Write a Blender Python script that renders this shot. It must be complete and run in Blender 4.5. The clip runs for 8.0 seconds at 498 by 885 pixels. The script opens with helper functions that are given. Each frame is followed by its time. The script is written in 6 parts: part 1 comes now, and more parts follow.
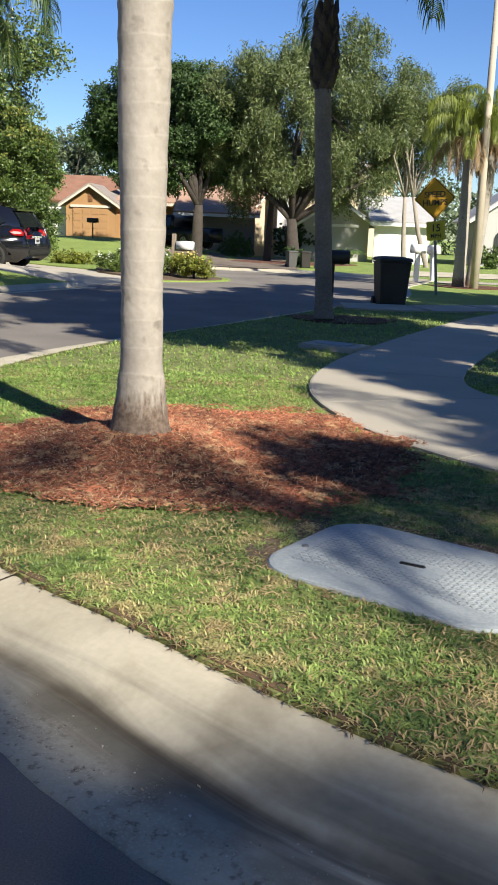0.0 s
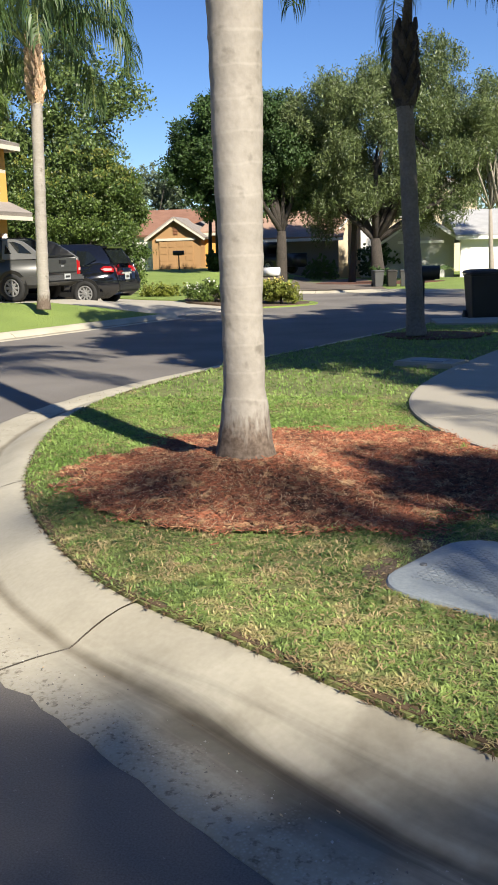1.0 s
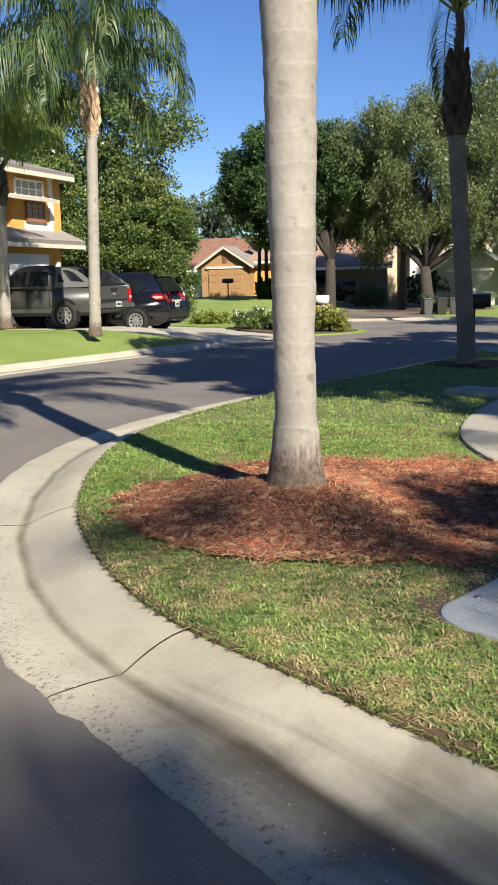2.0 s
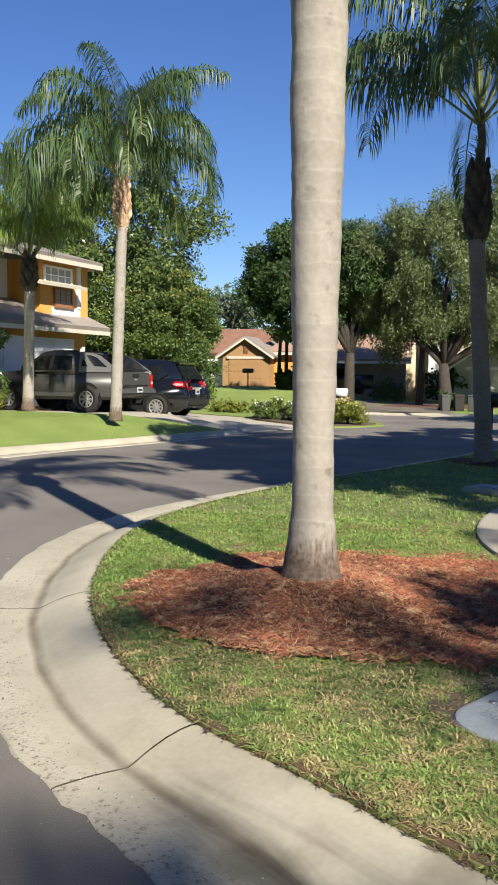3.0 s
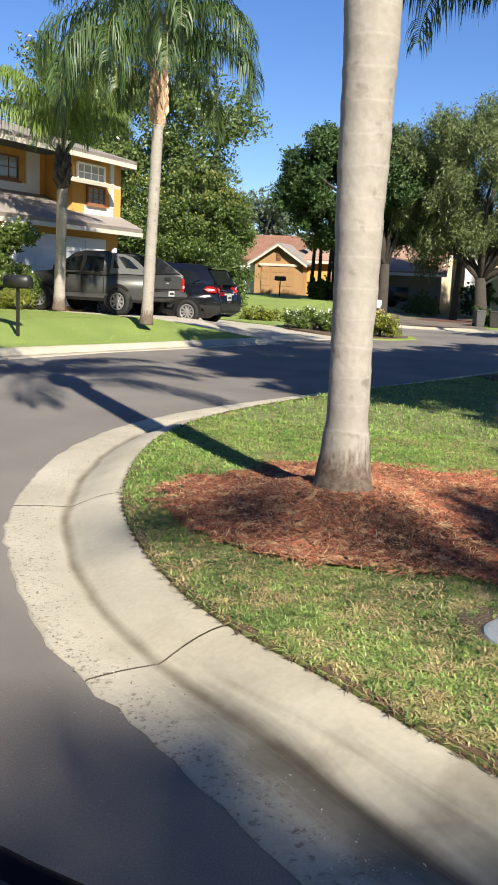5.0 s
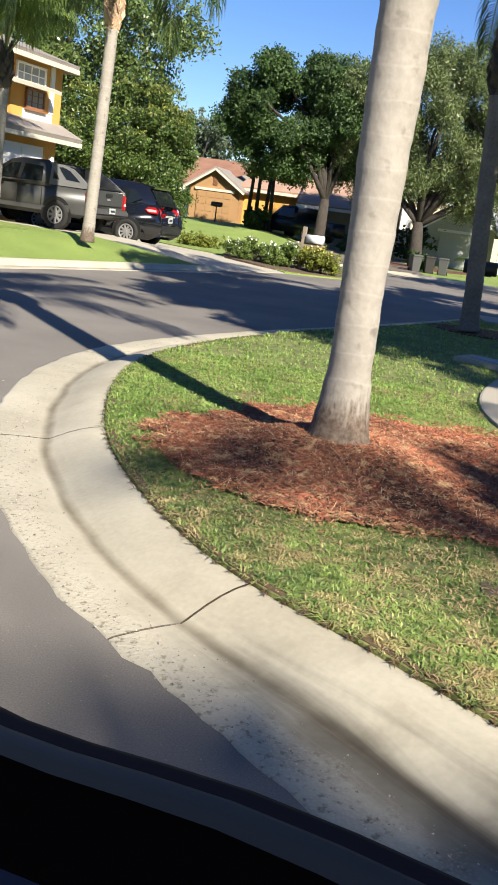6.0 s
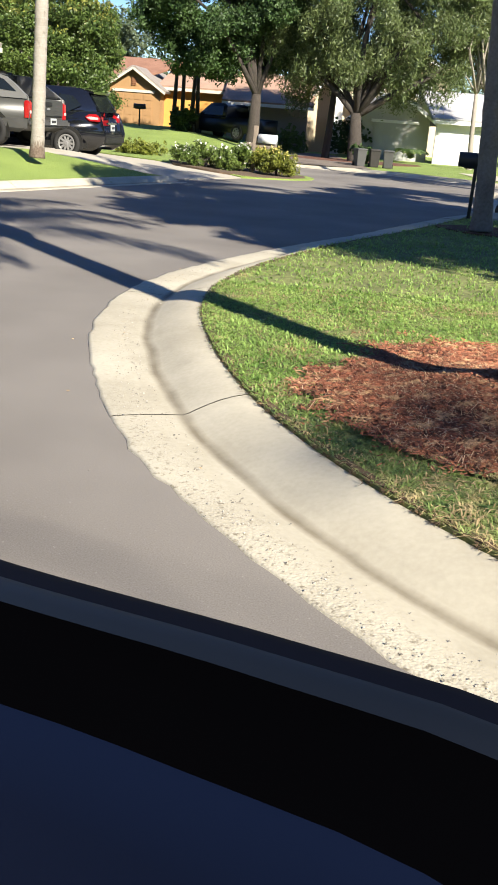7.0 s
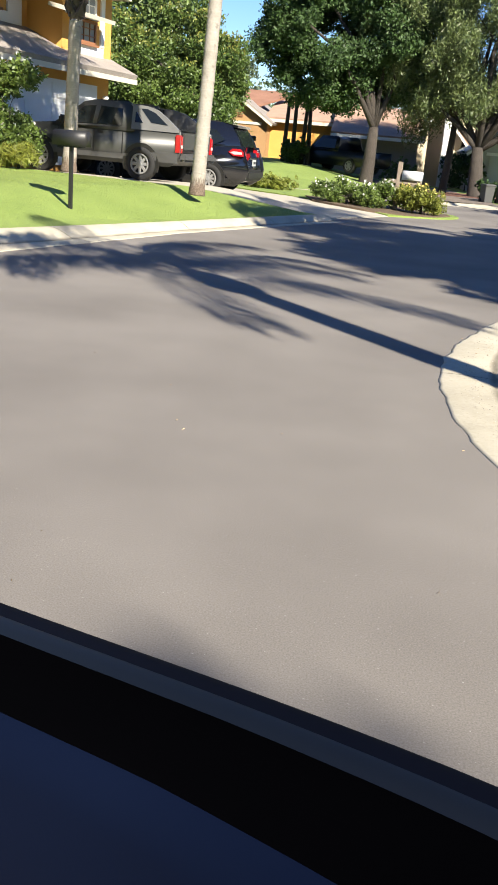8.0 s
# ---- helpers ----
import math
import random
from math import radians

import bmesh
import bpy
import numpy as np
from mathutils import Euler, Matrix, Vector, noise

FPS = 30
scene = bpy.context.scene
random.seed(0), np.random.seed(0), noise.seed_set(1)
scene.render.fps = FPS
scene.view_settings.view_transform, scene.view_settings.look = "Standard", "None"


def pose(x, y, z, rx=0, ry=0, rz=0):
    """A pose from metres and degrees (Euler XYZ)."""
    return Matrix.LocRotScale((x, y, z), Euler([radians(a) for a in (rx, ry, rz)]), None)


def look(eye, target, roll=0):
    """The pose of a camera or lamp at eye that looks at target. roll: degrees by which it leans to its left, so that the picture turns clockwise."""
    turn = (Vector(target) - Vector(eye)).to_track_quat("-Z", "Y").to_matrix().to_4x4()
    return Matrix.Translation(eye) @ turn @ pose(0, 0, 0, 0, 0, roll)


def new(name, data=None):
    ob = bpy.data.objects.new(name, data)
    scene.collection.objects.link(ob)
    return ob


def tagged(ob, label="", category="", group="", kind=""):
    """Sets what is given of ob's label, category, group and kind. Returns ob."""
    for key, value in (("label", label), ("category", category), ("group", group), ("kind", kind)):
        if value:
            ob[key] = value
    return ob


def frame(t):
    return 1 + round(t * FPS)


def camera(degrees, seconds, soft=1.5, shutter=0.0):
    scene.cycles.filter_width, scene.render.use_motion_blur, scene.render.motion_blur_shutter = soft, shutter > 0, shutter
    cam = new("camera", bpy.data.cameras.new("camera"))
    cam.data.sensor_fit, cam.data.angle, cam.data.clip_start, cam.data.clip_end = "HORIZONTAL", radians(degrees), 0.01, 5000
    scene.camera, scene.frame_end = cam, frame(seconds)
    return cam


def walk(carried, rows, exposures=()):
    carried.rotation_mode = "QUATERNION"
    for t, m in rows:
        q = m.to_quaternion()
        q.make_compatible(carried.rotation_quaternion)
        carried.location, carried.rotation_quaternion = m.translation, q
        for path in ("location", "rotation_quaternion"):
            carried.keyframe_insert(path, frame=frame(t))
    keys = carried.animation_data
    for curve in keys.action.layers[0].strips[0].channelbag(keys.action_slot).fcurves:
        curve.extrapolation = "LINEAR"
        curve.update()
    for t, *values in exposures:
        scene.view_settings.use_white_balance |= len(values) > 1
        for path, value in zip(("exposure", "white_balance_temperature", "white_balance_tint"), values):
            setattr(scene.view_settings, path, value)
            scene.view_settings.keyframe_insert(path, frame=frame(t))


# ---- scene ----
cam = camera(30.7, 8.0, soft=1.7)
PATH = [
    (0, (0.135, 0.121, 1.443), (0.056, 2.067, 0.991), 2.2),
    (0.5, (0.012, 0.138, 1.437), (-0.145, 2.083, 0.999), 0.75),
    (1, (0.05, 0.124, 1.428), (-0.23, 2.063, 1.027), -1.55),
    (1.5, (0.038, 0.118, 1.437), (-0.336, 2.045, 1.056), -2.4),
    (1.7, (0.024, 0.125, 1.433), (-0.356, 2.05, 1.047), -2.0),
    (2.8, (0.035, 0.081, 1.457), (-0.355, 2.038, 1.326), -0.4),
    (3, (0.02, 0.083, 1.458), (-0.398, 2.033, 1.311), 0.5),
    (3.5, (0.021, 0.079, 1.451), (-0.46, 2.012, 1.271), 1.1),
    (4, (0.016, 0.093, 1.441), (-0.474, 2.017, 1.199), 0.9),
    (5.5, (-0.154, 0.125, 1.445), (-0.544, 2.044, 1.039), 4.9),
    (6, (-0.543, 0.244, 1.442), (-0.803, 2.167, 0.958), 7.7),
    (6.5, (-1.15, 0.523, 1.423), (-1.272, 2.433, 0.842), 7.0),
    (7, (-1.922, 0.997, 1.383), (-1.994, 2.882, 0.719), 4.5),
    (7.5, (-2.837, 1.548, 1.38), (-2.965, 3.426, 0.703), 3.2),
    (8, (-3.892, 2.054, 1.395), (-4.107, 3.943, 0.774), 5.0),
]
walk(cam, [(t, look(eye, target, roll)) for t, eye, target, roll in PATH],
     [(0.0, 1.02), (2.8, 0.87), (4.2, 0.84), (5.5, 1.16), (6.5, 1.17), (7.2, 1.36), (8.0, 1.40)])

# ---- light ----
SUN_AZ, SUN_EL = math.atan2(0.60, -0.80), radians(34)      # clockwise from +y
SUN = Vector((math.sin(SUN_AZ) * math.cos(SUN_EL), math.cos(SUN_AZ) * math.cos(SUN_EL), math.sin(SUN_EL)))
world = bpy.data.worlds.new("sky")
scene.world = world
world.use_nodes = True
wn = world.node_tree.nodes
wn.clear()
sky = wn.new("ShaderNodeTexSky")
sky.sky_type, sky.sun_disc = "NISHITA", False
sky.sun_elevation, sky.sun_rotation = SUN_EL, SUN_AZ
sky.air_density, sky.dust_density, sky.ozone_density = 1.0, 0.0, 6.0
bg = wn.new("ShaderNodeBackground")
bg.inputs["Strength"].default_value = 0.066
wout = wn.new("ShaderNodeOutputWorld")
deep = wn.new("ShaderNodeHueSaturation")
deep.inputs["Hue"].default_value, deep.inputs["Saturation"].default_value = 0.512, 1.12
world.node_tree.links.new(sky.outputs[0], deep.inputs["Color"])
world.node_tree.links.new(deep.outputs[0], bg.inputs[0])
world.node_tree.links.new(bg.outputs[0], wout.inputs[0])
sun = new("sun", bpy.data.lights.new("sun", "SUN"))
sun.data.energy, sun.data.angle, sun.data.color = 5.0, radians(0.6), (1.0, 0.92, 0.79)
sun.matrix_world = look(SUN * 60, (0, 0, 0))


# ---- materials ----
def material(name, dark, light, big=3.0, fine=60.0, rough=0.85, bump=0.3, spread=0.5, metal=0.0, spots=None, coords="Object",
             island=0.0, each=0.0, leaf=0.0, gloss=0.5, bump_size=0.01, stains=0.0):
    """Two tones mixed by noise at two scales, with a fine relief. spots: (colour, scale, share). island, each: how much single
    pieces differ in brightness. leaf: share of light that passes through."""
    m = bpy.data.materials.new(name)
    m.use_nodes = True
    t = m.node_tree
    n, link = t.nodes, t.links.new
    p = n["Principled BSDF"]
    co = n.new("ShaderNodeTexCoord").outputs[coords]
    a, b = n.new("ShaderNodeTexNoise"), n.new("ShaderNodeTexNoise")
    a.inputs["Scale"].default_value, a.inputs["Detail"].default_value = big, 6
    b.inputs["Scale"].default_value, b.inputs["Detail"].default_value = fine, 4
    link(co, a.inputs["Vector"]), link(co, b.inputs["Vector"])
    mixed = n.new("ShaderNodeMix")
    mixed.inputs[0].default_value = 0.5
    link(a.outputs[0], mixed.inputs[2]), link(b.outputs[0], mixed.inputs[3])
    ramp = n.new("ShaderNodeValToRGB")
    ramp.color_ramp.elements[0].position, ramp.color_ramp.elements[1].position = 0.5 - spread / 2, 0.5 + spread / 2
    ramp.color_ramp.elements[0].color, ramp.color_ramp.elements[1].color = (*dark, 1), (*light, 1)
    link(mixed.outputs[0], ramp.inputs[0])
    colour = ramp.outputs[0]
    if spots:
        v = n.new("ShaderNodeTexNoise")
        v.inputs["Scale"].default_value, v.inputs["Detail"].default_value = spots[1], 3
        link(co, v.inputs["Vector"])
        edge = n.new("ShaderNodeMapRange")
        edge.inputs[1].default_value, edge.inputs[2].default_value = 1 - spots[2] - 0.06, 1 - spots[2] + 0.06
        link(v.outputs[0], edge.inputs[0])
        over = n.new("ShaderNodeMix")
        over.data_type = "RGBA"
        link(edge.outputs[0], over.inputs[0]), link(colour, over.inputs[6])
        over.inputs[7].default_value = (*spots[0], 1)
        colour = over.outputs[2]
    if stains:
        # broad soft stains, with streaked edges
        v = n.new("ShaderNodeTexNoise")
        v.inputs["Scale"].default_value, v.inputs["Detail"].default_value, v.inputs["Distortion"].default_value = 1.6, 7, 0.6
        link(co, v.inputs["Vector"])
        edge = n.new("ShaderNodeMapRange")
        edge.inputs[1].default_value, edge.inputs[2].default_value, edge.inputs[4].default_value = 0.44, 0.70, stains
        link(v.outputs[0], edge.inputs[0])
        over = n.new("ShaderNodeMix")
        over.data_type, over.blend_type = "RGBA", "MULTIPLY"
        link(edge.outputs[0], over.inputs[0]), link(colour, over.inputs[6])
        over.inputs[7].default_value = (0.36, 0.33, 0.30, 1)
        colour = over.outputs[2]
    for amount, node, out in ((island, "ShaderNodeNewGeometry", "Random Per Island"), (each, "ShaderNodeObjectInfo", "Random")):
        if amount:
            r = n.new("ShaderNodeMapRange")
            r.inputs[3].default_value, r.inputs[4].default_value = 1 - amount, 1 + amount
            link(n.new(node).outputs[out], r.inputs[0])
            h = n.new("ShaderNodeHueSaturation")
            link(r.outputs[0], h.inputs["Value"]), link(colour, h.inputs["Color"])
            colour = h.outputs[0]
    link(colour, p.inputs["Base Color"])
    p.inputs["Roughness"].default_value, p.inputs["Metallic"].default_value = rough, metal
    p.inputs["Specular IOR Level"].default_value = gloss
    if bump:
        bu = n.new("ShaderNodeBump")
        bu.inputs["Strength"].default_value, bu.inputs["Distance"].default_value = bump, bump_size
        link(b.outputs[0], bu.inputs["Height"]), link(bu.outputs[0], p.inputs["Normal"])
    if leaf:
        tr = n.new("ShaderNodeBsdfTranslucent")
        link(colour, tr.inputs[0])
        mx = n.new("ShaderNodeMixShader")
        mx.inputs[0].default_value = leaf
        out = n["Material Output"]
        link(p.outputs[0], mx.inputs[1]), link(tr.outputs[0], mx.inputs[2]), link(mx.outputs[0], out.inputs[0])
    return m


def plain(name, colour, rough=0.5, metal=0.0, coat=0.0, transmit=0.0, gloss=0.5):
    m = bpy.data.materials.new(name)
    m.use_nodes = True
    p = m.node_tree.nodes["Principled BSDF"]
    p.inputs["Base Color"].default_value = (*colour, 1)
    p.inputs["Roughness"].default_value, p.inputs["Metallic"].default_value = rough, metal
    p.inputs["Coat Weight"].default_value, p.inputs["Transmission Weight"].default_value = coat, transmit
    p.inputs["Specular IOR Level"].default_value = gloss
    return m


ASPHALT = material("asphalt", (0.105, 0.094, 0.081), (0.245, 0.224, 0.196), 0.6, 170, 0.9, 0.16, 0.4, bump_size=0.004, spots=((0.34, 0.32, 0.29), 75, 0.27))
CONCRETE = material("concrete", (0.38, 0.345, 0.255), (0.60, 0.55, 0.42), 1.3, 80, 0.85, 0.2, 0.36, bump_size=0.004, each=0.05, stains=0.5, spots=((0.24, 0.21, 0.17), 26, 0.27))
WALK = material("sidewalk_concrete", (0.31, 0.285, 0.23), (0.455, 0.415, 0.335), 1.2, 120, 0.9, 0.25, 0.5, bump_size=0.003, each=0.06)
SOIL = material("turf_soil", (0.066, 0.078, 0.024), (0.23, 0.25, 0.08), 2.2, 14, 0.95, 0.8, 0.4, bump_size=0.03)
THATCH = material("dark_thatch", (0.035, 0.023, 0.013), (0.19, 0.12, 0.06), 4, 40, 0.95, 0, 0.5, island=0.4)
DIRT = material("bare_soil", (0.06, 0.042, 0.026), (0.16, 0.11, 0.07), 6, 60, 0.95, 0.8, 0.5, bump_size=0.02)
MULCH_BED = material("mulch_ground", (0.05, 0.022, 0.014), (0.20, 0.085, 0.05), 7, 70, 0.95, 1.0, 0.4, bump_size=0.03)
CHIP = material("mulch_chip", (0.06, 0.024, 0.013), (0.42, 0.148, 0.076), 1.8, 26, 0.9, 0, 0.24, island=0.34, spots=((0.42, 0.25, 0.13), 11, 0.40))
FIBRE = material("tan_mulch_fibre", (0.26, 0.16, 0.085), (0.56, 0.40, 0.25), 4, 40, 0.9, 0, 0.5, island=0.4)
LAWN = material("far_turf", (0.15, 0.22, 0.042), (0.28, 0.365, 0.085), 0.9, 30, 0.95, 1.0, 0.5, bump_size=0.05)
BLADE = material("grass_blade", (0.05, 0.105, 0.025), (0.38, 0.49, 0.14), 2.0, 17, 0.6, 0, 0.26, island=0.16, leaf=0.3, spots=((0.48, 0.41, 0.19), 6.0, 0.40))
BLADE_LUSH = material("lush_grass_blade", (0.15, 0.28, 0.05), (0.45, 0.60, 0.17), 1.6, 12, 0.6, 0, 0.32, island=0.14, leaf=0.42)
MOWN = material("mown_grass_blade", (0.18, 0.265, 0.05), (0.36, 0.43, 0.11), 1.1, 9, 0.6, 0, 0.4, island=0.2, leaf=0.45)
BLADE_DRY = material("dry_grass_blade", (0.24, 0.16, 0.075), (0.60, 0.47, 0.25), 3, 20, 0.8, 0, 0.36, island=0.22, leaf=0.2)
TRUNK = material("palm_trunk_bark", (0.235, 0.21, 0.175), (0.365, 0.335, 0.29), 3, 26, 0.9, 0.5, 0.5, bump_size=0.006, spots=((0.185, 0.165, 0.135), 8, 0.33))


def ringed(m, every, colour, strength=0.75):
    """Adds the pale leaf-scar rings of a palm, wavy and broken, to a bark material."""
    t = m.node_tree
    n, link = t.nodes, t.links.new
    p = n["Principled BSDF"]
    old = p.inputs["Base Color"].links[0].from_socket
    wave = n.new("ShaderNodeTexWave")
    wave.bands_direction, wave.wave_profile = "Z", "SIN"
    wave.inputs["Scale"].default_value = 0.314 / every
    wave.inputs["Distortion"].default_value, wave.inputs["Detail"].default_value, wave.inputs["Detail Scale"].default_value = 1.8, 4, 1.6
    link(n.new("ShaderNodeTexCoord").outputs["Object"], wave.inputs["Vector"])
    edge = n.new("ShaderNodeMapRange")
    edge.inputs[1].default_value, edge.inputs[2].default_value, edge.inputs[4].default_value = 0.965, 1.0, strength
    link(wave.outputs[1], edge.inputs[0])
    mix = n.new("ShaderNodeMix")
    mix.data_type = "RGBA"
    link(edge.outputs[0], mix.inputs[0]), link(old, mix.inputs[6])
    mix.inputs[7].default_value = (*colour, 1)
    # damp brown stain that climbs the foot of the trunk in streaks
    split = n.new("ShaderNodeSeparateXYZ")
    streak = n.new("ShaderNodeTexNoise")
    stretch = n.new("ShaderNodeMapping")
    stretch.inputs["Scale"].default_value = (8, 8, 2.2)
    co = n.new("ShaderNodeTexCoord").outputs["Object"]
    link(co, split.inputs[0]), link(co, stretch.inputs[0]), link(stretch.outputs[0], streak.inputs["Vector"])
    add = n.new("ShaderNodeMath")
    add.operation = "MULTIPLY_ADD"
    add.inputs[1].default_value = -0.35
    link(streak.outputs[0], add.inputs[0]), link(split.outputs[2], add.inputs[2])
    low = n.new("ShaderNodeMapRange")
    low.inputs[1].default_value, low.inputs[2].default_value, low.inputs[3].default_value, low.inputs[4].default_value = 0.03, 0.19, 1.0, 0.0
    link(add.outputs[0], low.inputs[0])
    damp = n.new("ShaderNodeMix")
    damp.data_type = "RGBA"
    mottle, tones = n.new("ShaderNodeTexNoise"), n.new("ShaderNodeValToRGB")
    mottle.inputs["Scale"].default_value, mottle.inputs["Detail"].default_value = 36, 6
    tones.color_ramp.elements[0].position, tones.color_ramp.elements[1].position = 0.36, 0.66
    tones.color_ramp.elements[0].color, tones.color_ramp.elements[1].color = (0.085, 0.06, 0.043, 1), (0.17, 0.128, 0.097, 1)
    link(co, mottle.inputs["Vector"]), link(mottle.outputs[0], tones.inputs[0]), link(tones.outputs[0], damp.inputs[7])
    link(low.outputs[0], damp.inputs[0]), link(mix.outputs[2], damp.inputs[6])
    link(damp.outputs[2], p.inputs["Base Color"])
    return m


ringed(TRUNK, 0.165, (0.45, 0.415, 0.36), 0.2)
# Darker copy of the palm bark, with the second palm's shade painted in.
TRUNK_SHADED = material("shaded_palm_bark", (0.10, 0.088, 0.073), (0.235, 0.21, 0.18), 2.4, 26, 0.9, 0.6, 0.45, bump_size=0.008)
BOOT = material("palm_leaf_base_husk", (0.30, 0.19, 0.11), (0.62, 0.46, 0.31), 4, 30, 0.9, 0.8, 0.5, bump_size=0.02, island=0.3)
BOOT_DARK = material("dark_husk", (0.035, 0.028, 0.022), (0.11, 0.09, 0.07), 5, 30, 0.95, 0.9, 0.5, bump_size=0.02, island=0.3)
FROND = material("palm_leaflet", (0.034, 0.075, 0.022), (0.115, 0.175, 0.058), 0.8, 6, 0.45, 0, 0.5, island=0.25, leaf=0.3)
FROND_BRIGHT = material("yellow_green_leaflet", (0.10, 0.15, 0.015), (0.28, 0.32, 0.05), 0.8, 6, 0.45, 0, 0.5, island=0.25, leaf=0.35)
FROND_MID = material("fresh_green_leaflet", (0.075, 0.14, 0.025), (0.23, 0.31, 0.065), 0.8, 6, 0.45, 0, 0.5, island=0.25, leaf=0.3)
FROND_DRY = material("dead_frond", (0.16, 0.10, 0.05), (0.34, 0.24, 0.13), 1, 10, 0.9, 0, 0.5, island=0.3, leaf=0.1)
RACHIS = material("frond_rib", (0.10, 0.13, 0.03), (0.22, 0.24, 0.08), 3, 30, 0.6, 0, 0.5)
# Bark tone lowered to include the deep shade under the crowns.
BARK = material("oak_bark", (0.022, 0.018, 0.015), (0.075, 0.062, 0.05), 5, 30, 0.95, 1.0, 0.5, bump_size=0.03)
BARK_PALE = material("pale_bark", (0.20, 0.175, 0.14), (0.36, 0.32, 0.27), 5, 30, 0.95, 0.6, 0.5, bump_size=0.02)
LEAF_OAK = material("oak_leaf", (0.045, 0.074, 0.022), (0.195, 0.24, 0.088), 0.5, 3, 0.45, 0, 0.42, island=0.4, leaf=0.25)
LEAF_DARK = material("dense_dark_leaf", (0.015, 0.040, 0.010), (0.068, 0.125, 0.028), 0.5, 3, 0.62, 0, 0.42, island=0.4, leaf=0.18)
LEAF_MAG = material("glossy_magnolia_leaf", (0.035, 0.07, 0.018), (0.17, 0.225, 0.065), 0.7, 4, 0.32, 0, 0.42, island=0.45, leaf=0.18)
LEAF_HEDGE = material("hedge_tree_leaf", (0.03, 0.066, 0.013), (0.135, 0.195, 0.04), 0.7, 4, 0.5, 0, 0.42, island=0.45, leaf=0.22)
LEAF_TOP = material("young_yellow_leaf", (0.14, 0.16, 0.03), (0.30, 0.30, 0.07), 0.6, 5, 0.4, 0, 0.5, island=0.3, leaf=0.3)
# Distance haze is put into this leaf colour: a paler, greyer green.
LEAF_FAR = material("haze_tinted_far_leaf", (0.07, 0.10, 0.055), (0.15, 0.19, 0.10), 0.3, 3, 0.7, 0, 0.5, island=0.25, leaf=0.2)
LEAF_BUSH = material("bush_leaf", (0.05, 0.095, 0.018), (0.17, 0.23, 0.05), 1, 8, 0.45, 0, 0.5, island=0.35, leaf=0.25)
LEAF_LIME = material("yellow_green_bush_leaf", (0.11, 0.14, 0.02), (0.27, 0.29, 0.05), 1, 8, 0.5, 0, 0.5, island=0.35, leaf=0.3)
PETAL = material("white_petal", (0.60, 0.60, 0.55), (0.8, 0.8, 0.76), 3, 20, 0.6, 0, 0.5, leaf=0.2)
PETAL_YELLOW = material("yellow_petal", (0.55, 0.45, 0.10), (0.75, 0.62, 0.2), 3, 20, 0.6, 0, 0.5, leaf=0.2)
STUCCO_ORANGE = material("orange_stucco", (0.52, 0.255, 0.055), (0.66, 0.36, 0.095), 1.2, 80, 0.9, 0.3, 0.6)
# Gold darkened to carry the tree shade on the gable; the wing is brighter.
STUCCO_GOLD = material("shaded_golden_stucco", (0.29, 0.165, 0.07), (0.36, 0.22, 0.10), 1.2, 80, 0.9, 0.3, 0.6)
STUCCO_WHITE = material("white_stucco", (0.66, 0.65, 0.61), (0.80, 0.79, 0.75), 1.0, 80, 0.9, 0.25, 0.6)
STUCCO_GREY = material("grey_stucco", (0.36, 0.36, 0.345), (0.48, 0.48, 0.46), 1.0, 80, 0.9, 0.25, 0.6)
STUCCO_CREAM = material("cream_stucco", (0.56, 0.47, 0.33), (0.68, 0.58, 0.42), 1.0, 80, 0.9, 0.25, 0.6)
STUCCO_TAUPE = material("taupe_stucco", (0.23, 0.20, 0.17), (0.33, 0.29, 0.25), 1.0, 80, 0.9, 0.25, 0.6)
SHINGLE_BROWN = material("brown_shingle", (0.15, 0.072, 0.045), (0.27, 0.145, 0.095), 2, 25, 0.95, 0.6, 0.5, each=0.12, bump_size=0.02)
SHINGLE_GREY = material("grey_shingle", (0.18, 0.158, 0.138), (0.32, 0.285, 0.25), 2, 25, 0.95, 0.6, 0.5, each=0.12, bump_size=0.02)
SHINGLE_LIGHT = material("pale_grey_shingle", (0.30, 0.30, 0.295), (0.46, 0.46, 0.45), 2, 25, 0.95, 0.6, 0.5, each=0.1, bump_size=0.02)
SHINGLE_TAN = material("tan_shingle", (0.27, 0.165, 0.11), (0.42, 0.28, 0.20), 2, 25, 0.95, 0.6, 0.5, each=0.1, bump_size=0.02)
TRIM_WHITE = material("white_trim_paint", (0.66, 0.66, 0.64), (0.80, 0.80, 0.78), 2, 60, 0.6, 0.1, 0.6)
TRIM_CREAM = material("cream_trim_paint", (0.48, 0.44, 0.35), (0.60, 0.56, 0.46), 2, 60, 0.6, 0.1, 0.6)
TRIM_BROWN = material("brown_trim_paint", (0.20, 0.085, 0.04), (0.30, 0.14, 0.07), 2, 60, 0.6, 0.1, 0.6)
GLASS = plain("dark_window_glass", (0.03, 0.035, 0.04), 0.06, gloss=0.8)
# Brown ground, its colour darkened for the trees' dappled shade.
SHADED_DRIVE = material("shade_tinted_paving", (0.085, 0.066, 0.05), (0.23, 0.19, 0.15), 1.2, 30, 0.95, 0.5, 0.4, bump_size=0.02)
GRIT = material("gutter_grit", (0.16, 0.14, 0.115), (0.50, 0.47, 0.40), 30, 200, 0.9, 0, 0.3, island=0.6)
PANE_PALE = plain("window_glass_over_blinds", (0.30, 0.32, 0.33), 0.12, gloss=0.8)
LITTER = material("dry_leaf_litter", (0.26, 0.17, 0.08), (0.55, 0.43, 0.27), 5, 40, 0.8, 0, 0.5, island=0.4)
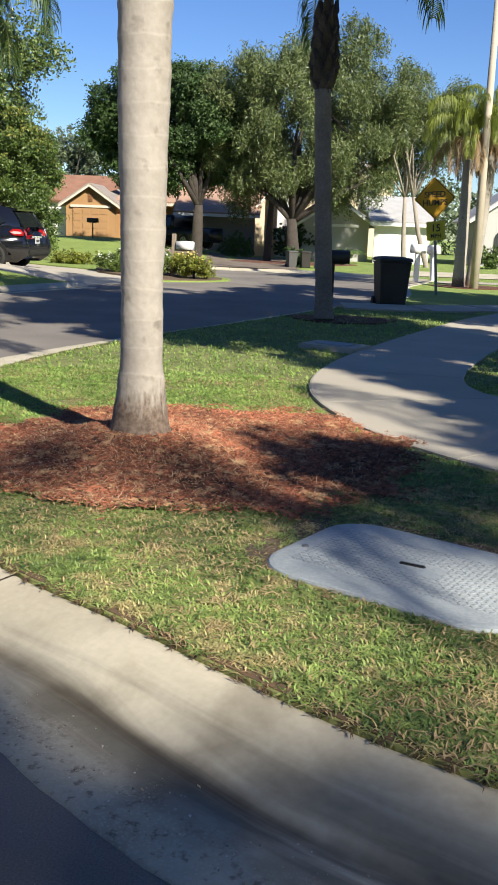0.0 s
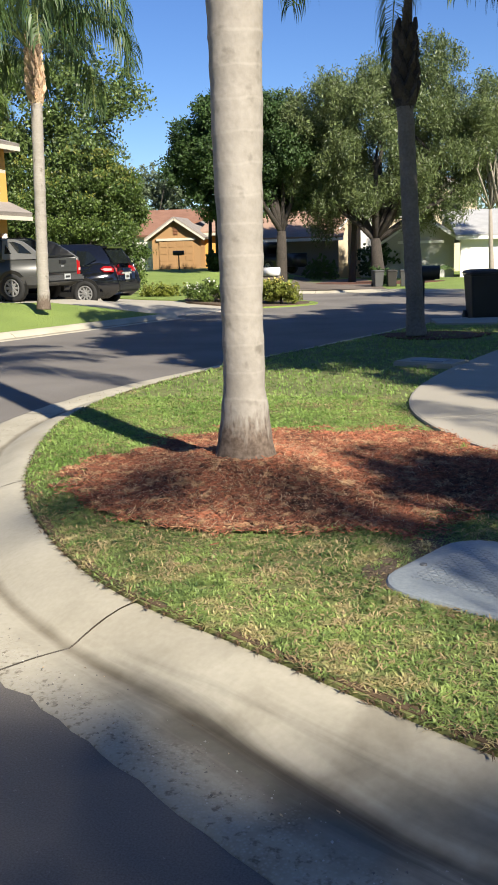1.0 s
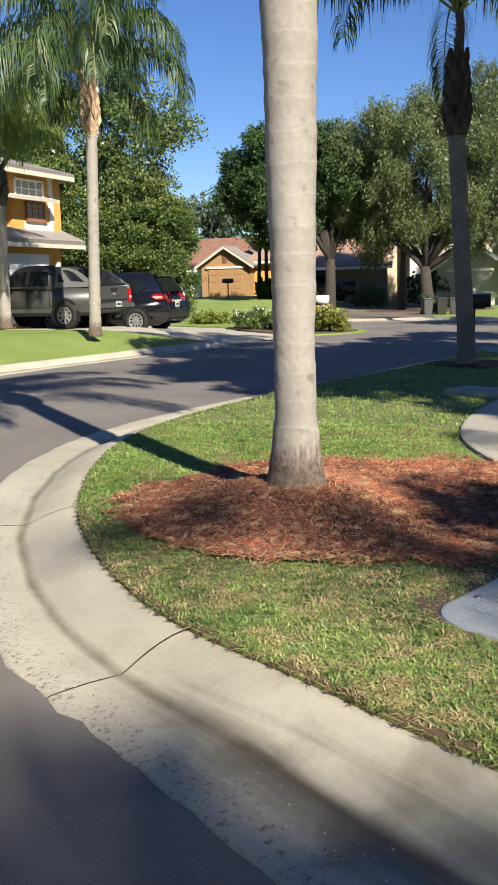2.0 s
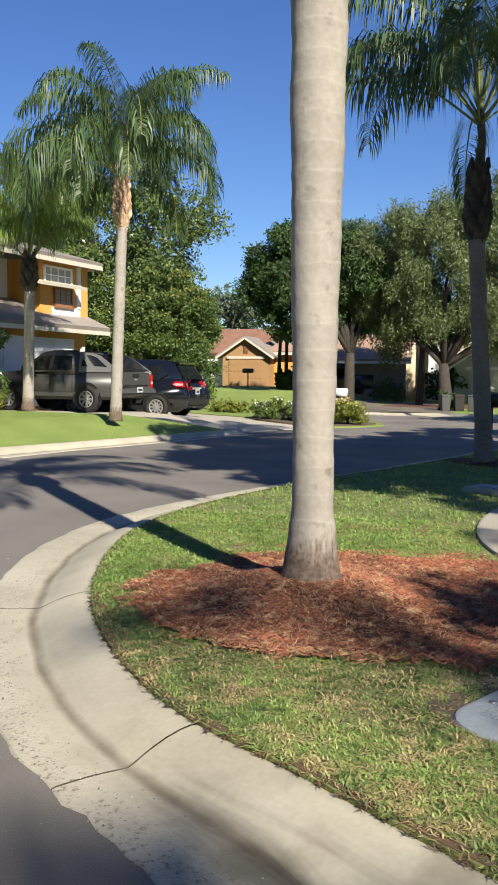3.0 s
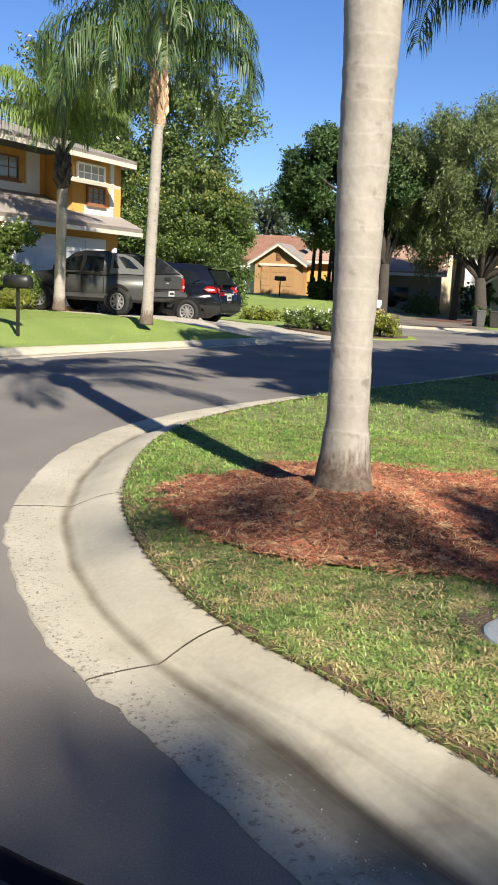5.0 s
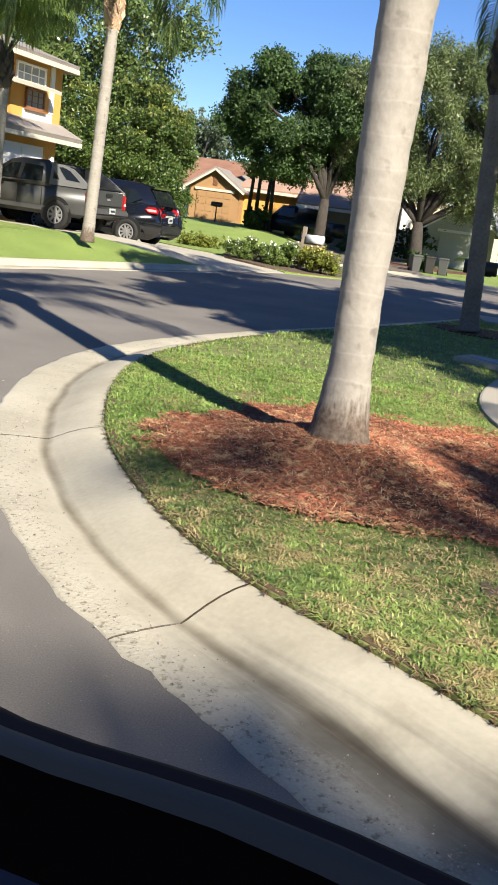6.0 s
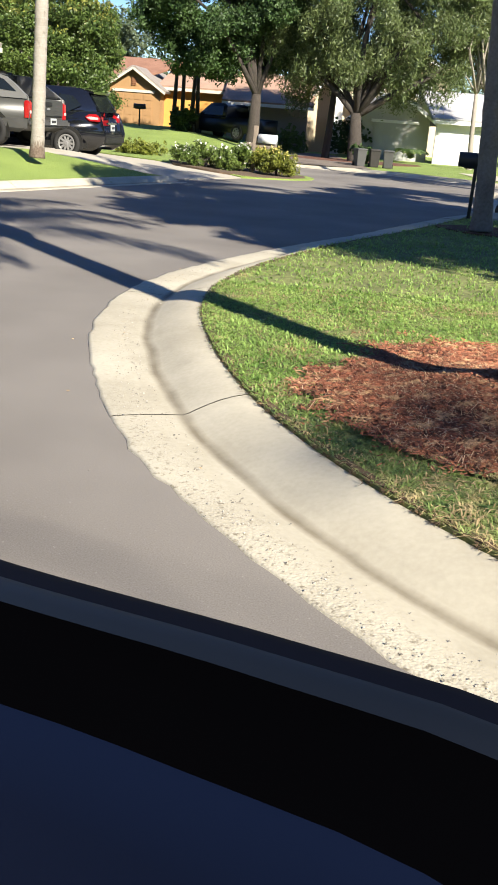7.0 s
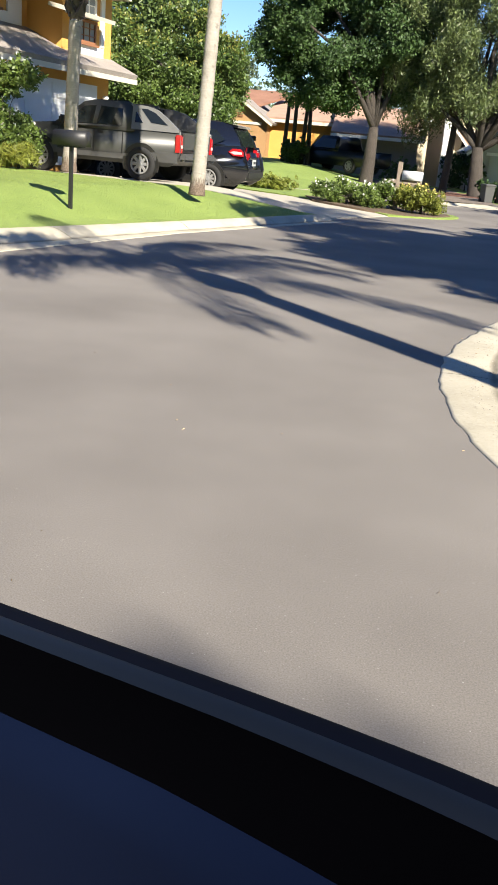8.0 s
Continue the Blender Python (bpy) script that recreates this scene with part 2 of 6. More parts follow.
PICKUP_PAINT = material("dark_grey_car_paint", (0.048, 0.049, 0.046), (0.060, 0.061, 0.057), 0.5, 3, 0.4, 0, 0.6, metal=0.15)
CLADDING = material("grey_plastic_cladding", (0.05, 0.05, 0.049), (0.075, 0.075, 0.072), 3, 200, 0.6, 0.1, 0.6)
SAIL = material("pale_grey_plastic", (0.115, 0.115, 0.11), (0.16, 0.16, 0.155), 3, 200, 0.5, 0.05, 0.6)
SUV_PAINT = plain("black_car_paint", (0.006, 0.0065, 0.008), 0.12, 0.0, 1.0)
TRUCK_PAINT = plain("dark_blue_car_paint", (0.006, 0.008, 0.014), 0.4, 0.0, 0.1)
CAR_GLASS = plain("tinted_car_glass", (0.010, 0.013, 0.014), 0.05, gloss=0.5)
RUBBER = material("tyre_rubber", (0.010, 0.010, 0.010), (0.022, 0.022, 0.021), 4, 60, 0.85, 0.2, 0.5)
ALLOY = plain("alloy_wheel", (0.27, 0.27, 0.265), 0.45, 0.25)
CHROME = plain("chrome", (0.75, 0.75, 0.75), 0.12, 1.0)
RED_LENS = plain("red_lamp_lens", (0.36, 0.010, 0.014), 0.15, 0.0, 0.6)
CLEAR_LENS = plain("pale_pink_lamp_lens", (0.75, 0.42, 0.42), 0.15, 0.0, 0.6)
BLACK_PLASTIC = material("black_plastic", (0.009, 0.009, 0.009), (0.018, 0.018, 0.017), 6, 120, 0.5, 0.15, 0.5)
BIN_PLASTIC = material("dark_bin_plastic", (0.016, 0.014, 0.012), (0.034, 0.030, 0.026), 3, 90, 0.6, 0.2, 0.5)
PLATE = plain("licence_plate_white", (0.40, 0.42, 0.41), 0.5)
INK = plain("dark_ink", (0.03, 0.03, 0.03), 0.7)
SIGN_YELLOW = material("yellow_sign_sheeting", (0.52, 0.275, 0.012), (0.61, 0.335, 0.02), 4, 80, 0.85, 0.05, 0.6)
PLAQUE = material("yellow_green_plaque", (0.50, 0.40, 0.02), (0.58, 0.47, 0.03), 4, 80, 0.45, 0.05, 0.6)
SIGN_BLACK = plain("black_sign_print", (0.02, 0.018, 0.012), 0.5)
STEEL = material("galvanised_steel", (0.16, 0.16, 0.155), (0.26, 0.26, 0.25), 6, 80, 0.55, 0.1, 0.5, metal=0.6)
WOOD_GREY = material("weathered_wood", (0.16, 0.125, 0.09), (0.31, 0.255, 0.20), 5, 60, 0.9, 0.5, 0.5, bump_size=0.006)
WHITE_METAL = material("white_enamel", (0.70, 0.70, 0.69), (0.80, 0.80, 0.79), 3, 60, 0.4, 0.05, 0.6)
BLACK_METAL = material("black_enamel", (0.012, 0.012, 0.012), (0.025, 0.025, 0.024), 4, 60, 0.45, 0.05, 0.5)
POLE = material("pale_tan_pole", (0.36, 0.31, 0.235), (0.48, 0.42, 0.33), 3, 50, 0.85, 0.2, 0.5)
COVER = material("weathered_grey_composite", (0.23, 0.265, 0.275), (0.39, 0.425, 0.43), 5, 70, 0.75, 0.4, 0.5, bump_size=0.004)
COVER_TREAD = material("worn_tread", (0.19, 0.215, 0.22), (0.33, 0.355, 0.36), 4, 60, 0.6, 0.2, 0.5)
# Ledge tones: cabin shade, dim sky reflection and the lip's highlight are painted in.
DOOR_RUBBER = plain("cabin_shaded_rubber", (0.0010, 0.0010, 0.0013), 0.95, gloss=0.0)
DOOR_SEAL = plain("sky_tinted_seal", (0.0022, 0.0032, 0.0075), 0.8, gloss=0.05)
DOOR_LIP_SHEEN = plain("painted_lip_highlight", (0.005, 0.0075, 0.0125), 0.5, gloss=0.25)
DOOR_NAVY = plain("sky_tinted_door_panel", (0.0035, 0.0066, 0.0195), 0.6, gloss=0.03)


def kerb_material(name, stain_shade_to, worn_to):
    """Cast kerb and gutter. Reads the kerb's own u (metres along) and v (across: 0 the turf, 0.5 the valley, 1 the
    asphalt): a thin dark line of dirt in the valley, smears and blots heavier in the first stretch, part stain, part
    painted frond shade, and an apron that is worn and pitted as far as worn_to."""
    m = bpy.data.materials.new(name)
    m.use_nodes = True
    t = m.node_tree
    n, link = t.nodes, t.links.new
    p = n["Principled BSDF"]
    tex = n.new("ShaderNodeTexCoord")

    def cloud(scale, detail=5, stretch=None, distort=0.0):
        v = n.new("ShaderNodeTexNoise")
        v.inputs["Scale"].default_value, v.inputs["Detail"].default_value, v.inputs["Distortion"].default_value = scale, detail, distort
        if stretch:
            mp = n.new("ShaderNodeMapping")
            mp.inputs["Scale"].default_value = stretch
            link(tex.outputs["UV"], mp.inputs[0]), link(mp.outputs[0], v.inputs["Vector"])
        else:
            link(tex.outputs["Object"], v.inputs["Vector"])
        return v.outputs[0]

    def ranged(source, a, b, lo=0.0, hi=1.0):
        r = n.new("ShaderNodeMapRange")
        r.inputs[1].default_value, r.inputs[2].default_value, r.inputs[3].default_value, r.inputs[4].default_value = a, b, lo, hi
        link(source, r.inputs[0])
        return r.outputs[0]

    def maths(kind, a, b):
        x = n.new("ShaderNodeMath")
        x.operation = kind
        for k, q in enumerate((a, b)):
            if isinstance(q, float):
                x.inputs[k].default_value = q
            else:
                link(q, x.inputs[k])
        return x.outputs[0]

    def over(amount, below, tone, blend="MIX"):
        x = n.new("ShaderNodeMix")
        x.data_type, x.blend_type = "RGBA", blend
        link(amount, x.inputs[0]), link(below, x.inputs[6])
        x.inputs[7].default_value = (*tone, 1)
        return x.outputs[2]

    split = n.new("ShaderNodeSeparateXYZ")
    link(tex.outputs["UV"], split.inputs[0])
    u, v = split.outputs[0], split.outputs[1]
    ramp = n.new("ShaderNodeValToRGB")
    ramp.color_ramp.elements[0].position, ramp.color_ramp.elements[1].position = 0.34, 0.66
    ramp.color_ramp.elements[0].color, ramp.color_ramp.elements[1].color = (0.375, 0.34, 0.255, 1), (0.505, 0.465, 0.36, 1)
    link(maths("ADD", maths("MULTIPLY", cloud(1.4), 0.72), maths("MULTIPLY", cloud(40, 6), 0.28)), ramp.inputs[0])
    colour = ramp.outputs[0]
    # wandering distance from the valley
    off = maths("ABSOLUTE", maths("SUBTRACT", maths("ADD", v, maths("MULTIPLY", maths("SUBTRACT", cloud(1.0, 4, (2.2, 1.5, 1)), 0.5), 0.10)), 0.5), 0.0)
    line = maths("MULTIPLY", ranged(off, 0.01, 0.065, 1.0, 0.0), ranged(cloud(1.0, 4, (3.0, 2.0, 1)), 0.3, 0.6, 0.45, 0.95))
    colour = over(line, colour, (0.42, 0.39, 0.345), "MULTIPLY")
    heavy = ranged(u, stain_shade_to - 0.9, stain_shade_to + 0.1, 1.0, 0.12)
    smear = maths("MULTIPLY", ranged(cloud(1.0, 6, (0.9, 7.0, 1), 0.6), 0.36, 0.62), ranged(off, 0.05, 0.34, 1.0, 0.12))
    colour = over(maths("MULTIPLY", smear, heavy), colour, (0.29, 0.285, 0.275), "MULTIPLY")
    # mottled blots: stains together with palm-frond shade put into the colour
    blots = maths("MULTIPLY", ranged(cloud(3.1, 7, None, 0.5), 0.46, 0.70, 0.0, 0.72), ranged(u, stain_shade_to - 1.2, stain_shade_to + 0.3, 1.0, 0.2))
    colour = over(blots, colour, (0.42, 0.40, 0.37), "MULTIPLY")
    # the apron: fines worn off, pale stones and dark pits
    apron = maths("MULTIPLY", ranged(maths("ADD", v, maths("MULTIPLY", cloud(9.0), 0.3)), 0.80, 1.0), ranged(u, worn_to - 0.9, worn_to + 0.6, 1.0, 0.22))
    grains = n.new("ShaderNodeTexVoronoi")
    grains.inputs["Scale"].default_value = 85
    link(tex.outputs["Object"], grains.inputs["Vector"])
    pits = maths("MULTIPLY", apron, ranged(cloud(46.0, 4), 0.56, 0.68, 0.0, 0.75))
    colour = over(maths("MULTIPLY", apron, ranged(grains.outputs["Distance"], 0.1, 0.5, 0.7, 0.0)), colour, (0.475, 0.44, 0.36))
    colour = over(pits, colour, (0.36, 0.33, 0.28), "MULTIPLY")
    link(colour, p.inputs["Base Color"])
    p.inputs["Roughness"].default_value = 0.88
    bump = n.new("ShaderNodeBump")
    bump.inputs["Strength"].default_value, bump.inputs["Distance"].default_value = 0.35, 0.005
    rough = maths("ADD", maths("MULTIPLY", cloud(130.0, 3), 0.10), maths("MULTIPLY", apron, maths("SUBTRACT", cloud(70.0, 3), grains.outputs["Distance"])))
    link(rough, bump.inputs["Height"]), link(bump.outputs[0], p.inputs["Normal"])
    return m


# ---- builders ----
def link_mesh(name, me, mat, parent=None, label="", smooth=False):
    me.materials.append(mat)
    if smooth:
        for poly in me.polygons:
            poly.use_smooth = True
    ob = new(name, me)
    ob.parent = parent
    if label:
        ob["label"] = label
    return ob


def part(name, bm, mat, parent=None, label="", smooth=False):
    """One bmesh as one mesh object under a thing."""
    me = bpy.data.meshes.new(name)
    bmesh.ops.recalc_face_normals(bm, faces=bm.faces)
    bm.to_mesh(me)
    bm.free()
    return link_mesh(name, me, mat, parent, label, smooth)


def soup(name, verts, faces, mat, parent=None, label="", smooth=False):
    """Many small pieces as one mesh from arrays."""
    me = bpy.data.meshes.new(name)
    verts, faces = np.asarray(verts, float), np.asarray(faces, int)
    k = faces.shape[1]
    me.vertices.add(len(verts)), me.loops.add(faces.size), me.polygons.add(len(faces))
    me.vertices.foreach_set("co", verts.ravel())
    me.loops.foreach_set("vertex_index", faces.ravel())
    me.polygons.foreach_set("loop_start", np.arange(0, faces.size, k))
    me.update(calc_edges=True)
    return link_mesh(name, me, mat, parent, label, smooth)


def thing(name, m, label, category, group=""):
    ob = new(name)
    ob.empty_display_size = 0.2
    ob.matrix_world = m
    return tagged(ob, label, category, group)


def box(bm, centre, size, m=None, bevel=0.0):
    r = bmesh.ops.create_cube(bm, size=1.0, matrix=(m or Matrix()) @ Matrix.Translation(centre) @ Matrix.Diagonal((*size, 1)))
    if bevel:
        edges = list({e for v in r["verts"] for e in v.link_edges})
        bmesh.ops.bevel(bm, geom=edges, offset=bevel, segments=2, affect="EDGES")


def prism(bm, outline, lo, hi, m=None, axis="z"):
    """An outline of (a, b) drawn out from lo to hi along an axis."""
    def place(a, b, c):
        p = {"z": (a, b, c), "y": (a, c, b), "x": (c, a, b)}[axis]
        return (m @ Vector(p)) if m else Vector(p)
    low, high = ([bm.verts.new(place(a, b, c)) for a, b in outline] for c in (lo, hi))
    bm.faces.new(low), bm.faces.new(high)
    for i in range(len(outline)):
        j = (i + 1) % len(outline)
        bm.faces.new((low[i], low[j], high[j], high[i]))


def tube(bm, points, radii, sides=10, caps=True):
    """A tapered tube along points."""
    points = [Vector(p) for p in points]
    rings, side = [], None
    for i, p in enumerate(points):
        way = (points[min(i + 1, len(points) - 1)] - points[max(i - 1, 0)]).normalized()
        if side is None:
            side = way.orthogonal().normalized()
        side = (side - way * side.dot(way)).normalized()
        up = way.cross(side)
        rings.append([bm.verts.new(p + (side * math.cos(a) + up * math.sin(a)) * radii[i])
                      for a in (2 * math.pi * k / sides for k in range(sides))])
    for a, b in zip(rings, rings[1:]):
        for k in range(sides):
            bm.faces.new((a[k], a[(k + 1) % sides], b[(k + 1) % sides], b[k]))
    if caps:
        bm.faces.new(rings[0][::-1]), bm.faces.new(rings[-1])


def curve(points, n):
    """A smooth line (Catmull-Rom) through points, n steps a stretch."""
    p = [np.array(q, float) for q in points]
    p = [2 * p[0] - p[1], *p, 2 * p[-1] - p[-2]]
    out = []
    for i in range(1, len(p) - 2):
        for k in range(n):
            t = k / n
            out.append(0.5 * (2 * p[i] + (p[i + 1] - p[i - 1]) * t + (2 * p[i - 1] - 5 * p[i] + 4 * p[i + 1] - p[i + 2]) * t ** 2
                              + (3 * p[i] - p[i - 1] - 3 * p[i + 1] + p[i + 2]) * t ** 3))
    return [*out, p[-2]]


def evenly(points, step):
    """The same line with points at even steps."""
    pts = np.array(points, float)
    s = np.r_[0, np.cumsum(np.linalg.norm(np.diff(pts, axis=0), axis=1))]
    at = np.linspace(0, s[-1], max(2, int(round(s[-1] / step)) + 1))
    return np.stack([np.interp(at, s, c) for c in pts.T], 1)


def normals2d(line):
    way = np.gradient(np.asarray(line)[:, :2], axis=0)
    way /= np.linalg.norm(way, axis=1)[:, None]
    return np.stack([-way[:, 1], way[:, 0]], 1)


def ruled(bm, a, b, steps, height, lift=0.0):
    """A sheet between two lines of the same count, laid on height(x, y)."""
    rows = []
    for i in range(len(a)):
        rows.append([])
        for k in range(steps + 1):
            x, y = (1 - k / steps) * np.array(a[i][:2]) + k / steps * np.array(b[i][:2])
            rows[-1].append(bm.verts.new((x, y, height(x, y) + lift)))
    for r, s in zip(rows, rows[1:]):
        for k in range(steps):
            bm.faces.new((r[k], r[k + 1], s[k + 1], s[k]))


def inside(poly, x, y):
    """Which of the points lie in a closed outline."""
    poly = np.asarray(poly)[:, :2]
    res = np.zeros(len(x), bool)
    for (x1, y1), (x2, y2) in zip(poly, np.roll(poly, -1, 0)):
        cross = ((y1 > y) != (y2 > y)) & (x < (x2 - x1) * (y - y1) / (y2 - y1 + 1e-12) + x1)
        res ^= cross
    return res


def leaf_soup(rng, centres, length, width, flat=0.0, droop=0.0):
    """A bent lozenge at each centre, turned at random. Returns verts and quads."""
    n = len(centres)
    way = rng.normal(size=(n, 3))
    way[:, 2] = way[:, 2] * (1 - flat) - droop
    way /= np.linalg.norm(way, axis=1)[:, None]
    side = np.cross(way, rng.normal(size=(n, 3)))
    side /= np.linalg.norm(side, axis=1)[:, None] + 1e-9
    size = rng.uniform(0.6, 1.3, (n, 1))
    l, w = way * length * size, side * width * size
    v = np.stack([centres - l / 2, centres + w / 2, centres + l / 2, centres - w / 2], 1).reshape(-1, 3)
    return v, np.arange(4 * n).reshape(-1, 4)


# ---- ground, road, kerbs, lawns ----
def road_z(x, y):
    """The street is level."""
    return 0.0 * x


def behind_kerb(x, y):
    """Metres behind the far kerb, on the side of the two-storey house."""
    return -0.92 * (x + 8.3) + 0.39 * (y - 14.0)


def yard_z(x, y):
    """The lawn with the two parked vehicles rises from its kerb."""
    return road_z(x, y) + 0.08 + min(0.40, 0.2 * max(behind_kerb(x, y) - 0.4, 0.0))


def drive_z(x, y):
    return road_z(x, y) + 0.006 + min(0.44, 0.13 * max(behind_kerb(x, y), 0.0)) * min(1.0, max(0.35, 1.0 - 0.22 * (y - 23.6)))


def far_z(x, y):
    """The far yards rise towards the golden house."""
    a, b = min(1.0, max(0.0, (y - 36) / 13)), min(1.0, max(0.0, (-x - 3) / 5))
    return road_z(x, y) + 0.10 + 0.72 * a * a * (3 - 2 * a) * b


LAWN_Z = 0.12


def skirt(bm, depth=0.2):
    """Closes a sheet's rim downwards."""
    rim = [e for e in bm.edges if e.is_boundary]
    out = bmesh.ops.extrude_edge_only(bm, edges=rim)
    bmesh.ops.translate(bm, vec=(0, 0, -depth), verts=[v for v in out["geom"] if isinstance(v, bmesh.types.BMVert)])


bm = bmesh.new()
ruled(bm, [(-900, y) for y in (-600, -60, -20, 0, 10, 20, 24, 30, 40, 50, 64, 100, 300, 1500)],
      [(900, y) for y in (-600, -60, -20, 0, 10, 20, 24, 30, 40, 50, 64, 100, 300, 1500)], 20, road_z, -0.06)
tagged(part("ground", bm, LAWN), "flat green suburban ground reaching to the horizon", "ground", kind="structure")

# the kerb line of the near corner, where turf meets concrete
KERB = [(15, -5.2), (9, -2.3), (5, -0.15), (2.6, 1.12), (0.7, 2.18), (0.13, 2.58), (-0.4, 3.02), (-0.93, 3.44), (-1.33, 3.9), (-1.78, 4.62),
        (-2.13, 5.42), (-2.42, 6.45), (-2.58, 7.5), (-2.54, 8.6), (-2.22, 9.92), (-1.46, 11.95), (-0.62, 13.7), (0.42, 16.1), (1.15, 17.75)]
kerb_line = evenly(curve(KERB, 8), 0.1)
kerb_out = normals2d(kerb_line)                                # towards the road
corner_right = [(2.6, 18.35), (6.5, 19.6), (16, 22)]
corner_outline = [tuple(p) for p in kerb_line[::2]] + corner_right + [(16, -5)]
bm = bmesh.new()
prism(bm, corner_outline, -0.05, LAWN_Z)
bmesh.ops.triangulate(bm, faces=[f for f in bm.faces if len(f.verts) > 4])
tagged(part("corner_lawn", bm, SOIL), "sunlit corner lawn of patchy green and straw-dry turf", "lawn", kind="structure")

# asphalt: the whole junction, with the near corner standing on it
bm = bmesh.new()
ruled(bm, [(-46, y) for y in np.linspace(-34, 37.5, 37)], [(40, y) for y in np.linspace(-34, 37.5, 37)], 44, road_z)
tagged(part("road", bm, ASPHALT), "worn grey asphalt street at a residential junction", "road", kind="structure")


def kerb_run(line, out, joints, height, name, label, mat, base=lambda x, y: 0.0, valley=lambda x, y: 0.33, edge=lambda x, y: 0.64):
    """A rolled kerb and gutter in one cast, cut into pieces at the joints (numbers of points along the line).
    valley, edge: metres from the turf to the gutter's lowest line and to the asphalt."""
    kerb = thing(name, Matrix(), label, "kerb")
    kerb["kind"] = "structure"
    step = float(np.linalg.norm(line[1] - line[0]))
    shape = [(0.0, None), (0.0, height + 0.016), (0.03, height + 0.024), (0.12, 0.93 * height + 0.021), (0.22, 0.77 * height + 0.017), (0.31, 0.55 * height + 0.013), (0.40, 0.28 * height + 0.009),
             (0.455, 0.10 * height + 0.006), (0.50, 0.004), (0.55, 0.006), (0.64, 0.009), (0.76, 0.011), (0.88, 0.010), (0.97, 0.008), (1.0, 0.004), (1.005, None)]
    for a, b in zip(joints, joints[1:]):
        bm = bmesh.new()
        layer = bm.loops.layers.uv.new("along")
        rows, place = [], {}
        for i in range(a, b + 1):
            p, n = line[i], out[i]
            if i in (a, b) and 0 < i < len(line) - 1:
                other = line[i + 1] if i == a else line[i - 1]
                p = p + (other - p) / np.linalg.norm(other - p) * 0.0055
            c, e = valley(*p), edge(*p)
            e += (0.5 * noise.noise((p[0] * 3, p[1] * 3, 3)) + 0.8 * noise.noise((p[0] * 9, p[1] * 9, 7)) + 0.7 * noise.noise((p[0] * 23, p[1] * 23, 5))) * 0.026
            rows.append([])
            for v, z in shape:
                d = c * v / 0.5 if v < 0.5 else c + (e - c) * (v - 0.5) / 0.5
                rows[-1].append(bm.verts.new((p[0] + n[0] * (d - 0.02 * (v == 0)), p[1] + n[1] * (d - 0.02 * (v == 0)), (-0.06 if z is None else z) + base(p[0], p[1]))))
                place[rows[-1][-1]] = (i * step, v)
        for r, q in zip(rows, rows[1:]):
            for k in range(len(shape) - 1):
                face = bm.faces.new((r[k], r[k + 1], q[k + 1], q[k]))
                for loop in face.loops:
                    loop[layer].uv = place[loop.vert]
        part("kerb_stone", bm, mat, kerb, smooth=True)
    # packed dirt in the joints
    for i in joints[1:-1]:
        p, n = line[i], out[i]
        w = np.array([-n[1], n[0]]) * 0.007
        c, e = valley(*p), edge(*p)
        bm = bmesh.new()
        rows = []
        for v, z in shape[1:-1]:
            q = p + n * (c * v / 0.5 if v < 0.5 else c + (e - c) * (v - 0.5) / 0.5)
            rows.append([bm.verts.new((*(q + s * w), z - 0.005 + base(p[0], p[1]))) for s in (-1, 1)])
        for r, q in zip(rows, rows[1:]):
            bm.faces.new((r[0], r[1], q[1], q[0]))
        part("joint_dirt", bm, DIRT, kerb, "brown dirt packed in a joint")
    return kerb


def nearest(line, x, y):
    return int(np.argmin(np.hypot(line[:, 0] - x, line[:, 1] - y)))


first = nearest(kerb_line, -0.93, 3.44)
second = nearest(kerb_line, -2.08, 5.3)
joints = sorted({0, len(kerb_line) - 1, first, second, *range(first - 30, 0, -30), *range(second + 30, len(kerb_line) - 12, 30)})
kerb_run(kerb_line, kerb_out, joints, 0.082, "kerb", "pale rolled concrete kerb with a rough worn gutter, curving round the lawn", kerb_material("kerb_concrete", first * 0.1, second * 0.1),
         valley=lambda x, y: float(np.interp(y, [2.5, 3.4, 5.0, 7.0, 9.0, 12.0], [0.34, 0.305, 0.33, 0.37, 0.375, 0.34])),
         edge=lambda x, y: float(np.interp(y, [2.5, 3.4, 4.5, 5.0, 7.0, 8.5, 10.0, 12.0], [0.68, 0.605, 0.64, 0.68, 0.75, 0.745, 0.72, 0.64])))

# far kerb, in front of the two-storey house
FAR_KERB = [(-22, -9), (-15, 1.5), (-11.2, 8.2), (-8.75, 13.2), (-7.25, 16.6), (-5.75, 20.4), (-5.0, 22.2)]
FAR_KERB_MAT = kerb_material("far_kerb_concrete", 0.0, 0.0)
far_line = evenly(curve(FAR_KERB, 8), 0.2)
far_out = -normals2d(far_line)
kerb_run(far_line, far_out, [*range(0, len(far_line) - 8, 15), len(far_line) - 1], 0.10, "kerb", "pale concrete kerb along the raised lawn across the street", FAR_KERB_MAT, valley=lambda x, y: float(np.interp(y, [11.0, 14.5, 16.5], [0.75, 0.42, 0.26])), edge=lambda x, y: float(np.interp(y, [11.0, 14.5, 16.5], [1.3, 0.75, 0.48])))

# the lawn, driveway and verge there
bm = bmesh.new()
drive_near = evenly(curve([(-4.95, 22.35), (-6.4, 21.9), (-8.2, 21.35), (-10.5, 22.0), (-14.5, 23.2)], 6), 0.4)
lawn_back = evenly([(-40, 3), (-30, 10), (-18, 19), (-14.5, 23.1), *drive_near[::-1][1:]], 0.5)
k = 70
